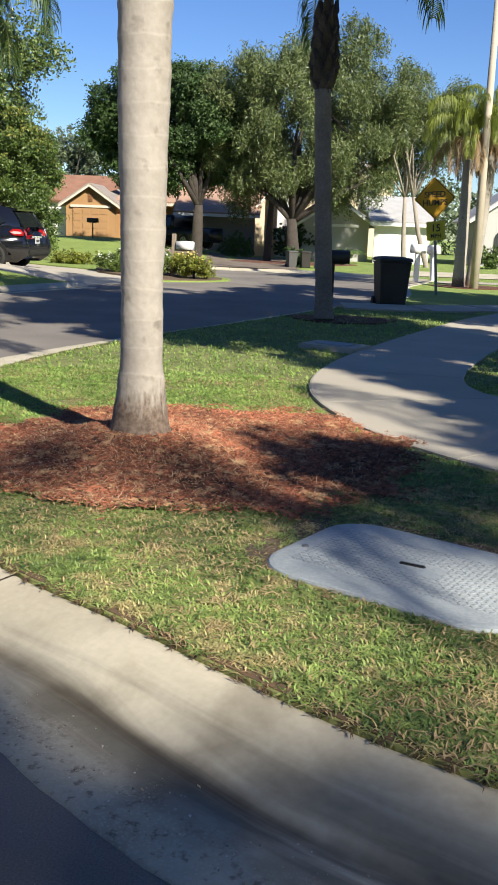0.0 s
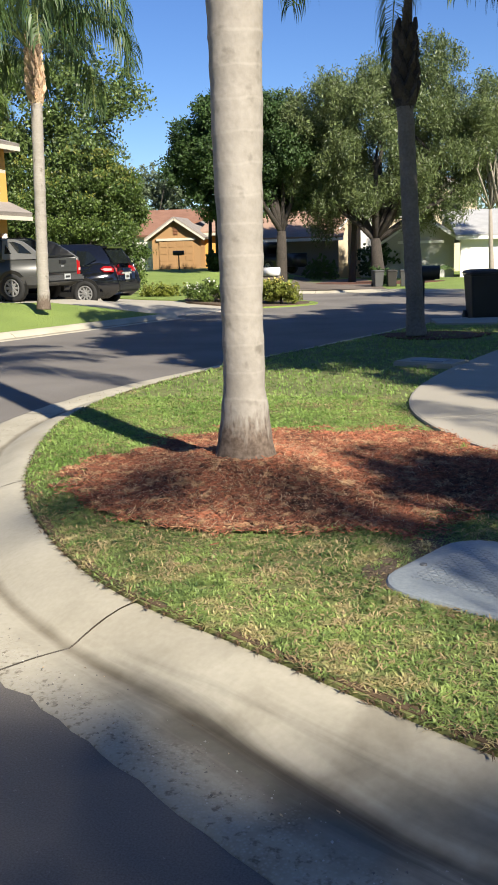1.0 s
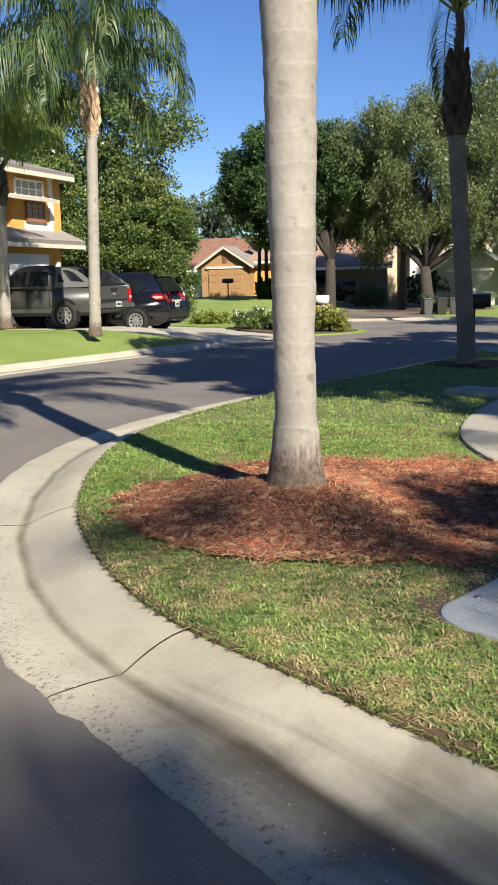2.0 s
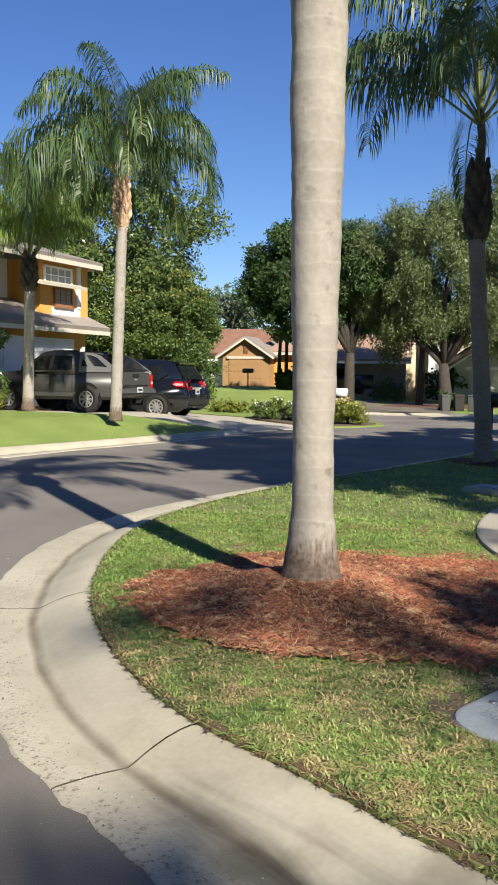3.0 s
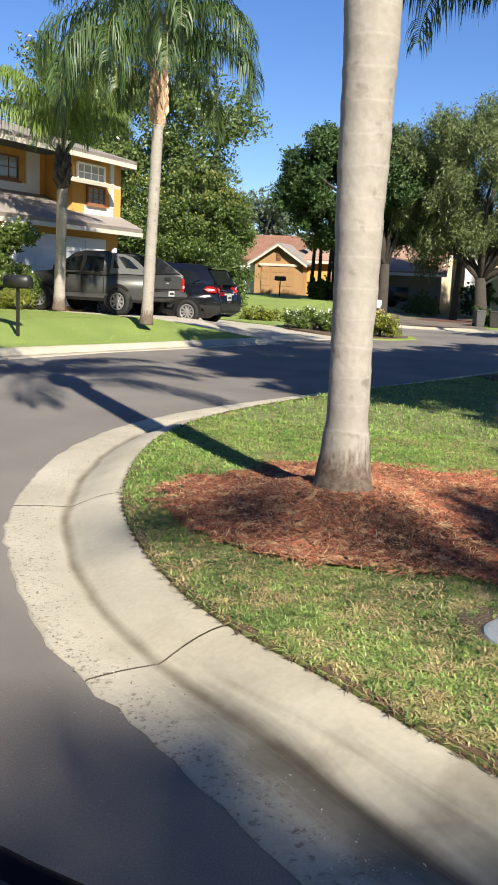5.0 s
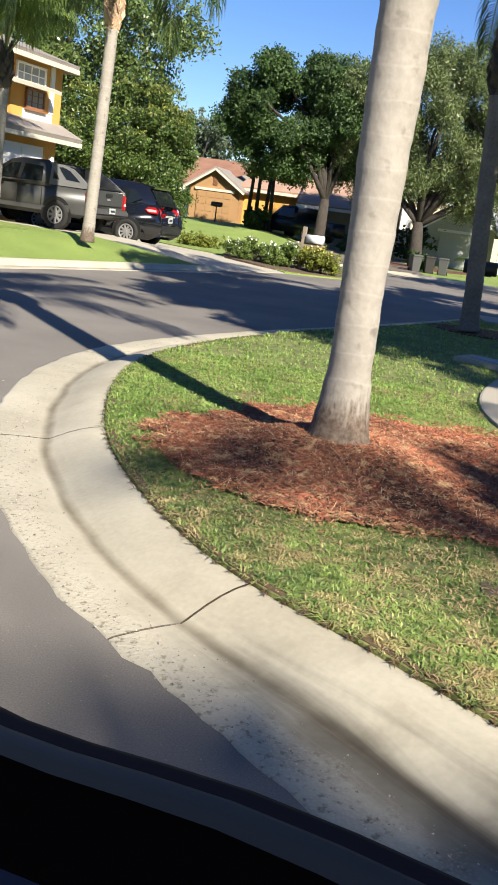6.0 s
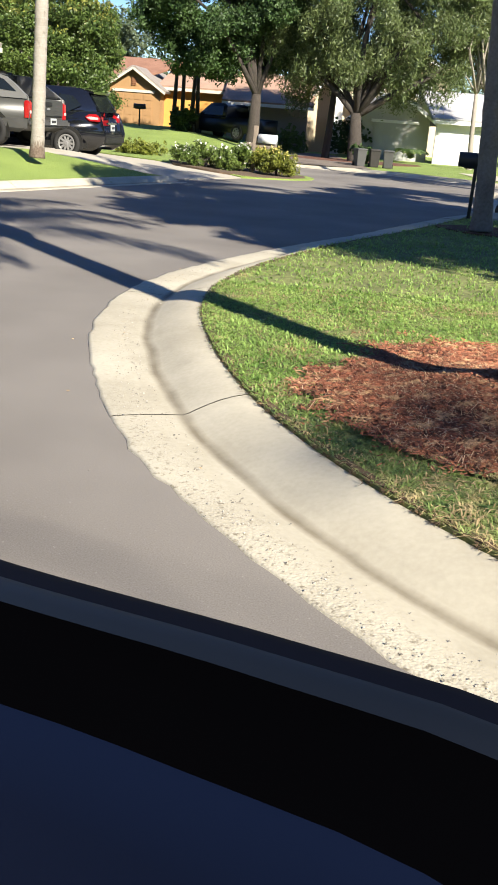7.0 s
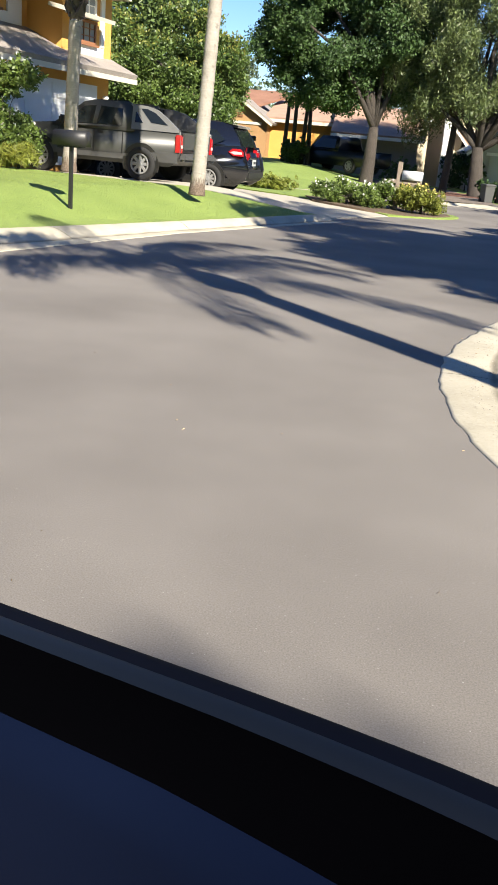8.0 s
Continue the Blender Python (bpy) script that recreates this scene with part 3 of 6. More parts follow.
res = lambda line, n: np.stack([np.interp(np.linspace(0, 1, n), np.linspace(0, 1, len(line)), np.asarray(line)[:, c]) for c in (0, 1)], 1)
ruled(bm, res(far_line, k), res(lawn_back, k), 14, yard_z)
skirt(bm)
tagged(part("far_lawn", bm, LAWN), "bright green mown lawn rising from the kerb across the street", "lawn", kind="structure")
bm = bmesh.new()
drive_far = evenly(curve([(-3.6, 25.4), (-5.2, 27.0), (-7.2, 28.6), (-10.0, 31.5), (-12.0, 34.0)], 6), 0.4)
ruled(bm, res(drive_near, 30), res(drive_far, 30), 12, drive_z)
skirt(bm, 0.05)
tagged(part("driveway", bm, WALK), "pale concrete driveway with two vehicles on it", "driveway", kind="structure")
bm = bmesh.new()
verge_front = evenly(curve([(-3.6, 25.4), (-2.4, 26.1), (-1.7, 27.3), (-2.3, 29.0), (-5.0, 31.5), (-8.5, 33.0)], 6), 0.4)
ruled(bm, res(drive_far, 30), res(verge_front, 30), 8, lambda x, y: drive_z(x, y) + 0.03)
skirt(bm)
tagged(part("verge", bm, LAWN), "green lawn strip beside the driveway", "lawn", kind="structure")

# yards round the end of the street
bm = bmesh.new()
bend = evenly(curve([(-26, 33.5), (-12, 33.4), (-6.0, 34.6), (-2.6, 35.4), (0.6, 34.8), (3.2, 33.2), (4.6, 31.2), (4.4, 29.2), (3.4, 26.0), (3.0, 22.5), (2.4, 20.2), (1.15, 17.85)], 6), 0.5)
bend_back = evenly([(-60, 60), (-30, 66), (-10, 70), (10, 70), (30, 66), (50, 50), (60, 40), (60, 30), (50, 26), (40, 22), (16, 21), (2.7, 18.4)], 0.5)
ruled(bm, res(bend, 90), res(bend_back, 90), 26, far_z)
tagged(part("far_yards", bm, LAWN), "green front yards round the end of the street", "lawn", kind="structure")
bend_out = normals2d(bend)
kerb_run(bend, bend_out * (1 if bend_out[30] @ (np.array([0, 28]) - bend[30]) > 0 else -1), [*range(0, len(bend) - 6, 8), len(bend) - 1], 0.09, "kerb",
         "low concrete kerb round the end of the street", FAR_KERB_MAT, road_z)

# sidewalk: single slabs along a bending line
walk_line = evenly(curve([(5.6, 3.6), (3.4, 5.1), (2.0, 6.25), (1.27, 7.35), (1.07, 8.35), (1.30, 9.6), (1.95, 11.4), (2.75, 13.3), (3.9, 15.8), (5.8, 18.8)], 8), 0.1)
walk_n = normals2d(walk_line)
sidewalk = thing("sidewalk", Matrix(), "curving pale concrete sidewalk in dappled shade", "sidewalk")
sidewalk["kind"] = "structure"
for a in range(0, len(walk_line) - 1, 15):
    b = min(a + 15, len(walk_line) - 1)
    bm = bmesh.new()
    rows = []
    for i in range(a, b + 1):
        p = walk_line[i] + (walk_line[min(i + 1, b)] - walk_line[max(i - 1, a)]) * (0.05 if i == a else -0.05 if i == b else 0)
        w = 0.68 + 0.42 * math.exp(-((p[1] - 6.0) / 1.6) ** 2)
        rows.append([bm.verts.new((*(p + walk_n[i] * d), z)) for d, z in ((w, 0.05), (w, LAWN_Z + 0.024), (w - 0.02, LAWN_Z + 0.03), (0.02 - w, LAWN_Z + 0.03), (-w, LAWN_Z + 0.024), (-w, 0.05))])
    for r, s in zip(rows, rows[1:]):
        for j in range(5):
            bm.faces.new((r[j], r[j + 1], s[j + 1], s[j]))
    bm.faces.new(rows[0]), bm.faces.new(rows[-1])
    part("slab", bm, WALK, sidewalk)
cross_line = [(1.1, 17.6, 0), (2.6, 17.7, 0), (4.6, 18.7, 0), (7.5, 19.8, 0), (12, 21.0, 0)]
cross_line = evenly(curve([p[:2] for p in cross_line], 6), 0.1)
cross_n = normals2d(cross_line)
for a in range(0, len(cross_line) - 1, 15):
    b = min(a + 14, len(cross_line) - 1)
    bm = bmesh.new()
    prism(bm, [tuple(cross_line[i] + cross_n[i] * 0.65) for i in range(a, b + 1)] + [tuple(cross_line[i] - cross_n[i] * 0.65) for i in range(b, a - 1, -1)], 0.04, LAWN_Z + 0.036)
    part("slab", bm, WALK, sidewalk)

# concrete bands in the far yards
bm = bmesh.new()
ruled(bm, res(evenly([(4.2, 33.6), (14, 33.0), (40, 33)], 1), 20), res(evenly([(4.0, 38.5), (14, 38.0), (40, 38)], 1), 20), 6, lambda x, y: far_z(x, y) + 0.02)
tagged(part("driveway", bm, CONCRETE), "pale concrete driveway of the white house", "driveway", kind="structure")
bm = bmesh.new()
ruled(bm, res(evenly([(-3.4, 35.3), (-4.4, 50)], 1), 8), res(evenly([(0.4, 35.0), (-0.6, 50)], 1), 8), 6, lambda x, y: far_z(x, y) + 0.02)
tagged(part("driveway", bm, SHADED_DRIVE), "brown driveway of the taupe house, tree shade in its colour", "driveway", kind="structure")
bm = bmesh.new()
ruled(bm, res(evenly([(4.6, 28.9), (9, 29.6), (20, 30.2)], 1), 12), res(evenly([(4.8, 30.2), (9, 31.0), (20, 31.6)], 1), 12), 2, lambda x, y: far_z(x, y) + 0.02)
tagged(part("path", bm, WALK), "pale concrete path across the far yard", "path", kind="structure")

# mulch round the near palm
rng = np.random.default_rng(4)
BED = [(-1.80, 5.6), (-1.74, 5.2), (-1.56, 4.8), (-1.3, 4.5), (-1.0, 4.33), (-0.6, 4.25), (-0.2, 4.29), (0.2, 4.42), (0.52, 4.68), (0.78, 5.08), (0.9, 5.6), (0.86, 6.12), (0.64, 6.52), (0.3, 6.76),
       (-0.2, 6.84), (-0.8, 6.84), (-1.25, 6.6), (-1.6, 6.2), (-1.80, 5.6)]
bed_line = np.array(curve(BED, 5))[:-1]
bed_mid = np.array([-0.5, 5.6])


def bed_z(x, y):
    """The bed heaps up gently round the trunk."""
    d = math.hypot(x + 0.72, y - 5.33)
    return LAWN_Z + 0.014 + 0.165 * math.exp(-(d / 0.58) ** 2) + 0.012 * noise.noise((x * 3, y * 3, 0))


bm = bmesh.new()
ruled(bm, [*bed_line, bed_line[0]], [bed_mid + (p - bed_mid) * 0.01 for p in [*bed_line, bed_line[0]]], 12, bed_z)
bmesh.ops.remove_doubles(bm, verts=bm.verts, dist=0.001)
mulch = part("mulch_bed", bm, MULCH_BED, smooth=True)
tagged(mulch, "reddish-brown wood mulch ring round the palm trunk", "mulch", kind="structure")
n = 62000
x, y = rng.uniform(-2.1, 1.2, n * 2), rng.uniform(4.0, 7.1, n * 2)
rim = 1.0 + np.array([0.20 * noise.noise((a * 2.1, b * 2.1, 3)) + 0.10 * noise.noise((a * 7, b * 7, 8)) for a, b in zip(x, y)]) + rng.normal(0, 0.045, n * 2)
keep = inside(bed_line, bed_mid[0] + (x - bed_mid[0]) * rim, bed_mid[1] + (y - bed_mid[1]) * rim) & (np.hypot(x + 0.7, y - 5.3) > 0.17)
x, y = x[keep][:n], y[keep][:n]
n = len(x)
z = np.array([bed_z(a, b) for a, b in zip(x, y)]) + rng.uniform(0.0, 0.016, n)
ang, tip, L, W = rng.uniform(0, math.pi, n), rng.normal(0, 0.30, n), rng.gamma(1.6, 0.0048, n) + 0.004, rng.uniform(0.0008, 0.0026, n)
way = np.stack([np.cos(ang) * np.cos(tip), np.sin(ang) * np.cos(tip), np.sin(tip)], 1)
side = np.stack([-np.sin(ang), np.cos(ang), np.zeros(n)], 1)
c = np.stack([x, y, z], 1)
v = np.stack([c - way * L[:, None] - side * W[:, None], c - way * L[:, None] + side * W[:, None], c - way * L[:, None] + np.array([0, 0, 0.004]),
              c + way * L[:, None] - side * W[:, None], c + way * L[:, None] + side * W[:, None], c + way * L[:, None] + np.array([0, 0, 0.006])], 1).reshape(-1, 3)
f = (np.arange(n)[:, None, None] * 6 + np.array([[0, 3, 5, 2], [1, 2, 5, 4]])).reshape(-1, 4)
tagged(soup("mulch_chips", v, f, CHIP), "loose shredded red-brown mulch chips", "mulch", kind="stuff")
# dry tan fibres, thickest on the sunny side of the trunk
pick = rng.choice(n, 9000, replace=False, p=(lambda w: w / w.sum())(0.25 + np.exp(-((x + 0.75) ** 2 + (y - 4.95) ** 2) / 0.5)))
k = len(pick)
c2, w2, s2 = c[pick] + np.array([0, 0, 0.009]), way[pick] * (0.006 + rng.gamma(1.5, 0.008, (k, 1))), side[pick] * rng.uniform(0.0007, 0.0018, (k, 1))
v = np.stack([c2 - w2 - s2, c2 - w2 + s2, c2 + w2 + s2, c2 + w2 - s2], 1).reshape(-1, 3)
tagged(soup("mulch_fibres", v, np.arange(4 * k).reshape(-1, 4), FIBRE), "pale tan fibres and needles scattered on the mulch", "mulch", kind="stuff")


# ---- grass ----
def patches(x, y, scale, seed):
    """Smooth noise in 0..1 over many points at once."""
    tab = np.random.default_rng(seed).random((256, 256))
    gx, gy = x * scale + 50, y * scale + 50
    i, j = np.floor(gx).astype(int), np.floor(gy).astype(int)
    a, b = gx - i, gy - j
    a, b = a * a * (3 - 2 * a), b * b * (3 - 2 * b)
    at = lambda p, q: tab[p % 256, q % 256]
    return (at(i, j) * (1 - a) + at(i + 1, j) * a) * (1 - b) + (at(i, j + 1) * (1 - a) + at(i + 1, j + 1) * a) * b


def grass(name, x, y, height, mat, length, label, seed, lean=0.5, width=0.0035, tuft=0.0):
    """Bent blades; tuft: how strongly they gather into tufts a few centimetres across, tall in the middle and leaning outwards."""
    g = np.random.default_rng(seed)
    if tuft:
        lump = 0.6 * patches(x, y, 22, seed) + 0.4 * patches(x, y, 9, seed + 1)
        keep = lump > tuft * (0.30 + 0.25 * g.random(len(x)))
        x, y, lump = x[keep], y[keep], lump[keep]
    n = len(x)
    z = np.array([height(a, b) for a, b in zip(x, y)]) - 0.004
    z = z + 0.016 * inside(bed_line, x, y)
    c = np.stack([x, y, z], 1)
    ang = g.uniform(0, 2 * math.pi, n)
    out = np.stack([np.cos(ang), np.sin(ang), np.zeros(n)], 1)
    side = np.stack([-np.sin(ang), np.cos(ang), np.zeros(n)], 1) * (width * g.uniform(0.6, 1.5, n))[:, None]
    l = (length * g.uniform(0.4, 1.3, n))[:, None]
    if tuft:
        l = l * (0.35 + 1.3 * lump[:, None])
    k = (lean * g.uniform(0.3, 1.6, n))[:, None]
    mid = c + out * l * 0.35 * k + np.array([0, 0, 0.5]) * l
    top = c + out * l * 1.0 * k + np.array([0, 0, 0.85]) * l * np.clip(1.25 - 0.5 * k, 0.2, 1)
    v = np.stack([c, mid + side, top, mid - side], 1).reshape(-1, 3)
    return tagged(soup(name, v, np.arange(4 * n).reshape(-1, 4), mat), label, "grass", kind="stuff")


def lawn_points(g, n, x0, x1, y0, y1, patch=0.0):
    x, y = g.uniform(x0, x1, n), g.uniform(y0, y1, n)
    # the turf creeps into the bed's rim in tongues
    creep = 1.06 + np.array([0.20 * noise.noise((a * 2.1, b * 2.1, 3)) + 0.07 * noise.noise((a * 7, b * 7, 8)) for a, b in zip(x, y)]) + g.normal(0, 0.035, n)
    ok = inside(corner_outline, x, y) & ~inside(bed_line, bed_mid[0] + (x - bed_mid[0]) * creep, bed_mid[1] + (y - bed_mid[1]) * creep)
    d = np.min(np.hypot(x[:, None] - walk_line[::4, 0], y[:, None] - walk_line[::4, 1]), 1)
    ok &= d > 0.69 + 0.40 * np.exp(-((y - 6.0) / 1.6) ** 2)
    ok &= ~inside(COVER_OUTLINE, x, y)
    x, y = x[ok], y[ok]
    if patch:
        bare = np.array([noise.noise((a * 1.7, b * 1.7, 5)) + 0.6 * noise.noise((a * 5, b * 5, 2)) for a, b in zip(x, y)])
        ok = bare > -patch - g.uniform(0, 0.5, len(x))
        x, y = x[ok], y[ok]
    return x, y


# the utility cover's outline, and the bare soil round it
COVER_MID, COVER_TURN, COVER_A, COVER_B = Vector((0.69, 3.63, LAWN_Z)), -33.0, 0.55, 0.405


def rounded(a, b, r, n=6):
    pts = []
    for cx, cy, s in ((a - r, b - r, 0), (r - a, b - r, 90), (r - a, r - b, 180), (a - r, r - b, 270)):
        pts += [(cx + r * math.cos(radians(s + 90 * k / n)), cy + r * math.sin(radians(s + 90 * k / n))) for k in range(n + 1)]
    return pts


cover_pose = pose(*COVER_MID, 0, 0, COVER_TURN)
COVER_OUTLINE = [tuple((cover_pose @ Vector((a, b, 0)))[:2]) for a, b in rounded(COVER_A + 0.004, COVER_B + 0.004, 0.2)]
g = np.random.default_rng(11)
# behind the bed: lush tufts; before it: thin turf, half of it dry, on dark thatch
x, y = lawn_points(g, 330000, -2.75, 4.5, 0.3, 8.6, 0.3)
back = y > 4.9 + 0.5 * g.random(len(y))
grass("turf_blades", x[back], y[back], lambda a, b: LAWN_Z, BLADE_LUSH, 0.030, "lush green turf between palm and sidewalk", 8, 1.3, 0.0036, 0.4)
thin = ~back & (patches(x, y, 2.3, 5) > 0.25 * g.random(len(x)))
grass("turf_blades", x[thin], y[thin], lambda a, b: LAWN_Z, BLADE, 0.021, "short green turf blades on the corner lawn", 1, 1.5, 0.0032, 1.0)
x, y = lawn_points(g, 360000, -2.7, 1.9, 1.6, 5.3, 0.3)
ok = np.min(np.hypot(x[:, None] - kerb_line[::2, 0].astype(np.float32), y[:, None] - kerb_line[::2, 1].astype(np.float32)), 1) > 0.03 + 0.05 * g.random(len(x))
ok &= patches(x, y, 3.1, 6) > 0.45 * g.random(len(x))
x, y = x[ok], y[ok]
grass("turf_blades", x, y, lambda a, b: LAWN_Z, BLADE, 0.022, "dense fine turf blades beside the kerb", 7, 1.5, 0.0026, 1.0)
x, y = lawn_points(g, 210000, -2.7, 4.5, 0.3, 8.5, 0.0)
dead = 0.55 * patches(x, y, 2.6, 21) + 0.45 * patches(x, y, 7.5, 22) - 0.10 * np.clip(y - 4.3, 0, 1.2) + 0.09 * (y < 4.2)
ok = dead > g.uniform(0.25, 0.76, len(x))
x, y = x[ok], y[ok]
grass("dry_turf_blades", x, y, lambda a, b: LAWN_Z + 0.004, BLADE_DRY, 0.025, "straw-coloured dead turf blades among the green", 2, 1.8, 0.0026, 0.7)
x, y = lawn_points(g, 110000, -2.7, 9, 8.4, 20, 0.4)
grass("turf_blades", x, y, lambda a, b: LAWN_Z, BLADE_LUSH, 0.04, "shaded green turf on the far part of the corner lawn", 3, 0.9, 0.0055, 0.9)
x, y = g.uniform(-16, -4.5, 100000), g.uniform(9, 24, 100000)
poly = [tuple(p) for p in far_line] + [tuple(p) for p in lawn_back[::-1]]
ok = inside(poly, x, y)
grass("mown_blades", x[ok], y[ok], yard_z, MOWN, 0.020, "bright green mown grass on the lawn across the street", 4, 0.7, 0.0026)
# turf hanging over the kerb
i = g.integers(0, len(kerb_line), 24000)
o = g.uniform(-0.15, -0.012, 24000)
x, y = (kerb_line[i] + kerb_out[i] * o[:, None] + g.normal(0, 0.012, (24000, 2))).T
ok = (y > 0.5) & (y < 14)
grass("edge_turf", x[ok], y[ok], lambda a, b: LAWN_Z - 0.01, BLADE, 0.034, "ragged turf edge along the kerb", 5, 1.1, 0.003, 0.9)
i = g.integers(0, len(kerb_line), 26000)
o = 0.008 - 0.10 * g.random(26000) ** 1.6
x, y = (kerb_line[i] + kerb_out[i] * o[:, None] + g.normal(0, 0.008, (26000, 2))).T
ok = (y > 0.5) & (y < 12)
grass("edge_thatch", x[ok], y[ok], lambda a, b: LAWN_Z - 0.006, THATCH, 0.022, "dark dead thatch along the kerb", 6, 1.3, 0.0026)
bm = bmesh.new()
rows = [[bm.verts.new((*(p + n * d), LAWN_Z + z)) for d, z in ((-0.05, 0.003), (-0.012, 0.004), (-0.010, -0.03))] for p, n in zip(kerb_line, kerb_out)]
for r, q in zip(rows, rows[1:]):
    for k in range(2):
        bm.faces.new((r[k], r[k + 1], q[k + 1], q[k]))
tagged(part("soil_edge", bm, THATCH), "dark strip of bare soil between turf and kerb", "soil", kind="structure")


# ---- plants ----
def palm(name, base, top, profile, husk, crown, label, seed, fronds=22, reach=2.6, mats=(TRUNK, BOOT, FROND), sag=1.0, ring=0.22, dead=0, bend=(0, 0), shaft=0.0, upright=0.0):
    """A palm: ringed trunk from base to top (x, y, z), with radii by share of height; husk: metres of leaf bases; crown: a mass of
    drooping feather leaves of that reach."""
    g = np.random.default_rng(seed)
    base, top = Vector(base), Vector(top)
    tree = thing(name, Matrix.Translation(base), label, "palm tree")
    rise = top - base
    bm = bmesh.new()
    steps = max(24, int(rise.z / 0.035))
    pts, rad = [], []
    for k in range(steps + 1):
        s = k / steps
        pts.append(rise * s + Vector((bend[0], bend[1], 0)) * math.sin(math.pi * s))
        r = float(np.interp(s * rise.z, [a for a, _ in profile], [b for _, b in profile]))
        h = s * rise.z / ring + 0.35 * noise.noise((s * 9, seed, 0))
        rad.append(r * (1 + 0.034 * (1 - abs((h % 1.0) * 2 - 1)) ** 3 + 0.015 * noise.noise((s * 6, 3, seed))))
    tube(bm, pts, rad, 28)
    for vert in bm.verts:
        vert.co += Vector((noise.noise(vert.co * 4), noise.noise(vert.co * 4 + Vector((7, 0, 0))), 0)) * 0.009
    part("trunk", bm, mats[0], tree, smooth=True)
    # husk of old leaf bases, each a pointed scale
    r0 = profile[-1][1]
    bm = bmesh.new()
    count = max(10, int(husk * 34))
    for k in range(count):
        s = k / count
        ang, z = k * 2.4, rise.z - husk * 0.1 + husk * s
        r = r0 * (1.0 + 0.75 * min(1, s * 6) * (1.15 - 0.75 * s))
        out, side = Vector((math.cos(ang), math.sin(ang), 0)), Vector((-math.sin(ang), math.cos(ang), 0))
        c = rise + Vector((0, 0, z - rise.z))
        w, l = r * 0.55, 0.34
        p = [c + out * r * 0.6 - side * w, c + out * r * 0.6 + side * w, c + out * r * 1.1 + side * w * 0.5 + Vector((0, 0, l * 0.6)),
             c + out * r * 1.0 + Vector((0, 0, l)), c + out * r * 1.1 - side * w * 0.5 + Vector((0, 0, l * 0.6))]
        front = [bm.verts.new(q) for q in p]
        back = [bm.verts.new(q - out * 0.05) for q in p]
        bm.faces.new(front), bm.faces.new(back[::-1])
        for a in range(5):
            bm.faces.new((front[a], back[a], back[(a + 1) % 5], front[(a + 1) % 5]))
    tube(bm, [rise, rise + Vector((0, 0, husk))], [r0 * 1.0, r0 * 0.8], 12)
    part("husk", bm, mats[1], tree)
    head = rise + Vector((0, 0, husk + shaft))
    if shaft:
        bm = bmesh.new()
        tube(bm, [rise + Vector((0, 0, husk * 0.8)), rise + Vector((0.04, 0.02, husk + shaft * 0.5)), head], [r0 * 0.75, r0 * 0.5, r0 * 0.55], 10)
        part("crownshaft", bm, mats[1], tree, smooth=True)
    for k in range(fronds + dead):
        gone = k >= fronds
        u = (k + 0.5) / fronds if not gone else 1.25
        ang = k * 2.39996 + g.normal(0, 0.15)
        lift = (1.52 - (1.05 - upright) * u) + g.normal(0, 0.08)            # start angle over the level
        long = reach * (1.3 if u < 0.8 else 1.15) * g.uniform(0.9, 1.1)
        segs = 26
        p, q = [head - Vector((0, 0, husk * 0.25 * u))], lift
        for s in range(segs):
            q -= (0.012 if s < 8 else 0.06 + 0.10 * s / segs) * sag * (0.55 + 0.45 * min(1.0, u * 3))
            q = max(q, -1.5)
            p.append(p[-1] + Vector((math.cos(ang) * math.cos(q), math.sin(ang) * math.cos(q), math.sin(q))) * long / segs)
        bm = bmesh.new()
        tube(bm, p, [0.022 * (1 - 0.8 * s / segs) + 0.003 for s in range(segs + 1)], 4)
        v, f = [], []
        for k2 in range(int(20 * 4.6)):
            a = 6 + k2 / 4.6
            i = int(min(a, segs - 1))
            c = p[i].lerp(p[i + 1], min(a - i, 1.0))
            way = (p[i + 1] - p[i]).normalized()
            side = way.cross(Vector((0, 0, 1)))
            side = side.normalized() if side.length > 0.05 else Vector((-math.sin(ang), math.cos(ang), 0))
            over = side.cross(way)
            t = a / segs
            ll = long * 0.25 * math.sin(math.pi * (0.14 + 0.78 * t)) ** 0.7
            for sgn in (-1, 1):
                tilt = g.uniform(-0.5, 0.9)                     # leaflets stand off the rib at many angles, then hang
                d0 = (side * sgn * math.cos(tilt) + over * math.sin(tilt) + way * 0.55).normalized()
                d1 = (d0 * 0.55 + Vector((0, 0, -1.0))).normalized()
                d2 = (d0 * 0.12 + Vector((0, 0, -1.0))).normalized()
                l = ll * g.uniform(0.75, 1.2)
                m1 = c + d0 * l * 0.30
                m2 = m1 + d1 * l * 0.32
                e = m2 + d2 * l * 0.42
                w = (way - d1 * way.dot(d1)).normalized() * 0.0125 * (reach / 2.6)
                b0 = len(v)
                v += [c - w * 0.6, c + w * 0.6, m1 + w, m1 - w, m2 + w * 0.8, m2 - w * 0.8, e]
                f += [(b0, b0 + 1, b0 + 2, b0 + 3), (b0 + 3, b0 + 2, b0 + 4, b0 + 5), (b0 + 5, b0 + 4, b0 + 6)]
        mat = FROND_DRY if gone else mats[2]
        stem = part("frond", bm, FROND_DRY if gone else RACHIS, tree)
        me = bpy.data.meshes.new("frond_blade")
        me.from_pydata([tuple(q) for q in v], [], f)
        link_mesh("frond_blade", me, mat, stem)
    return tree


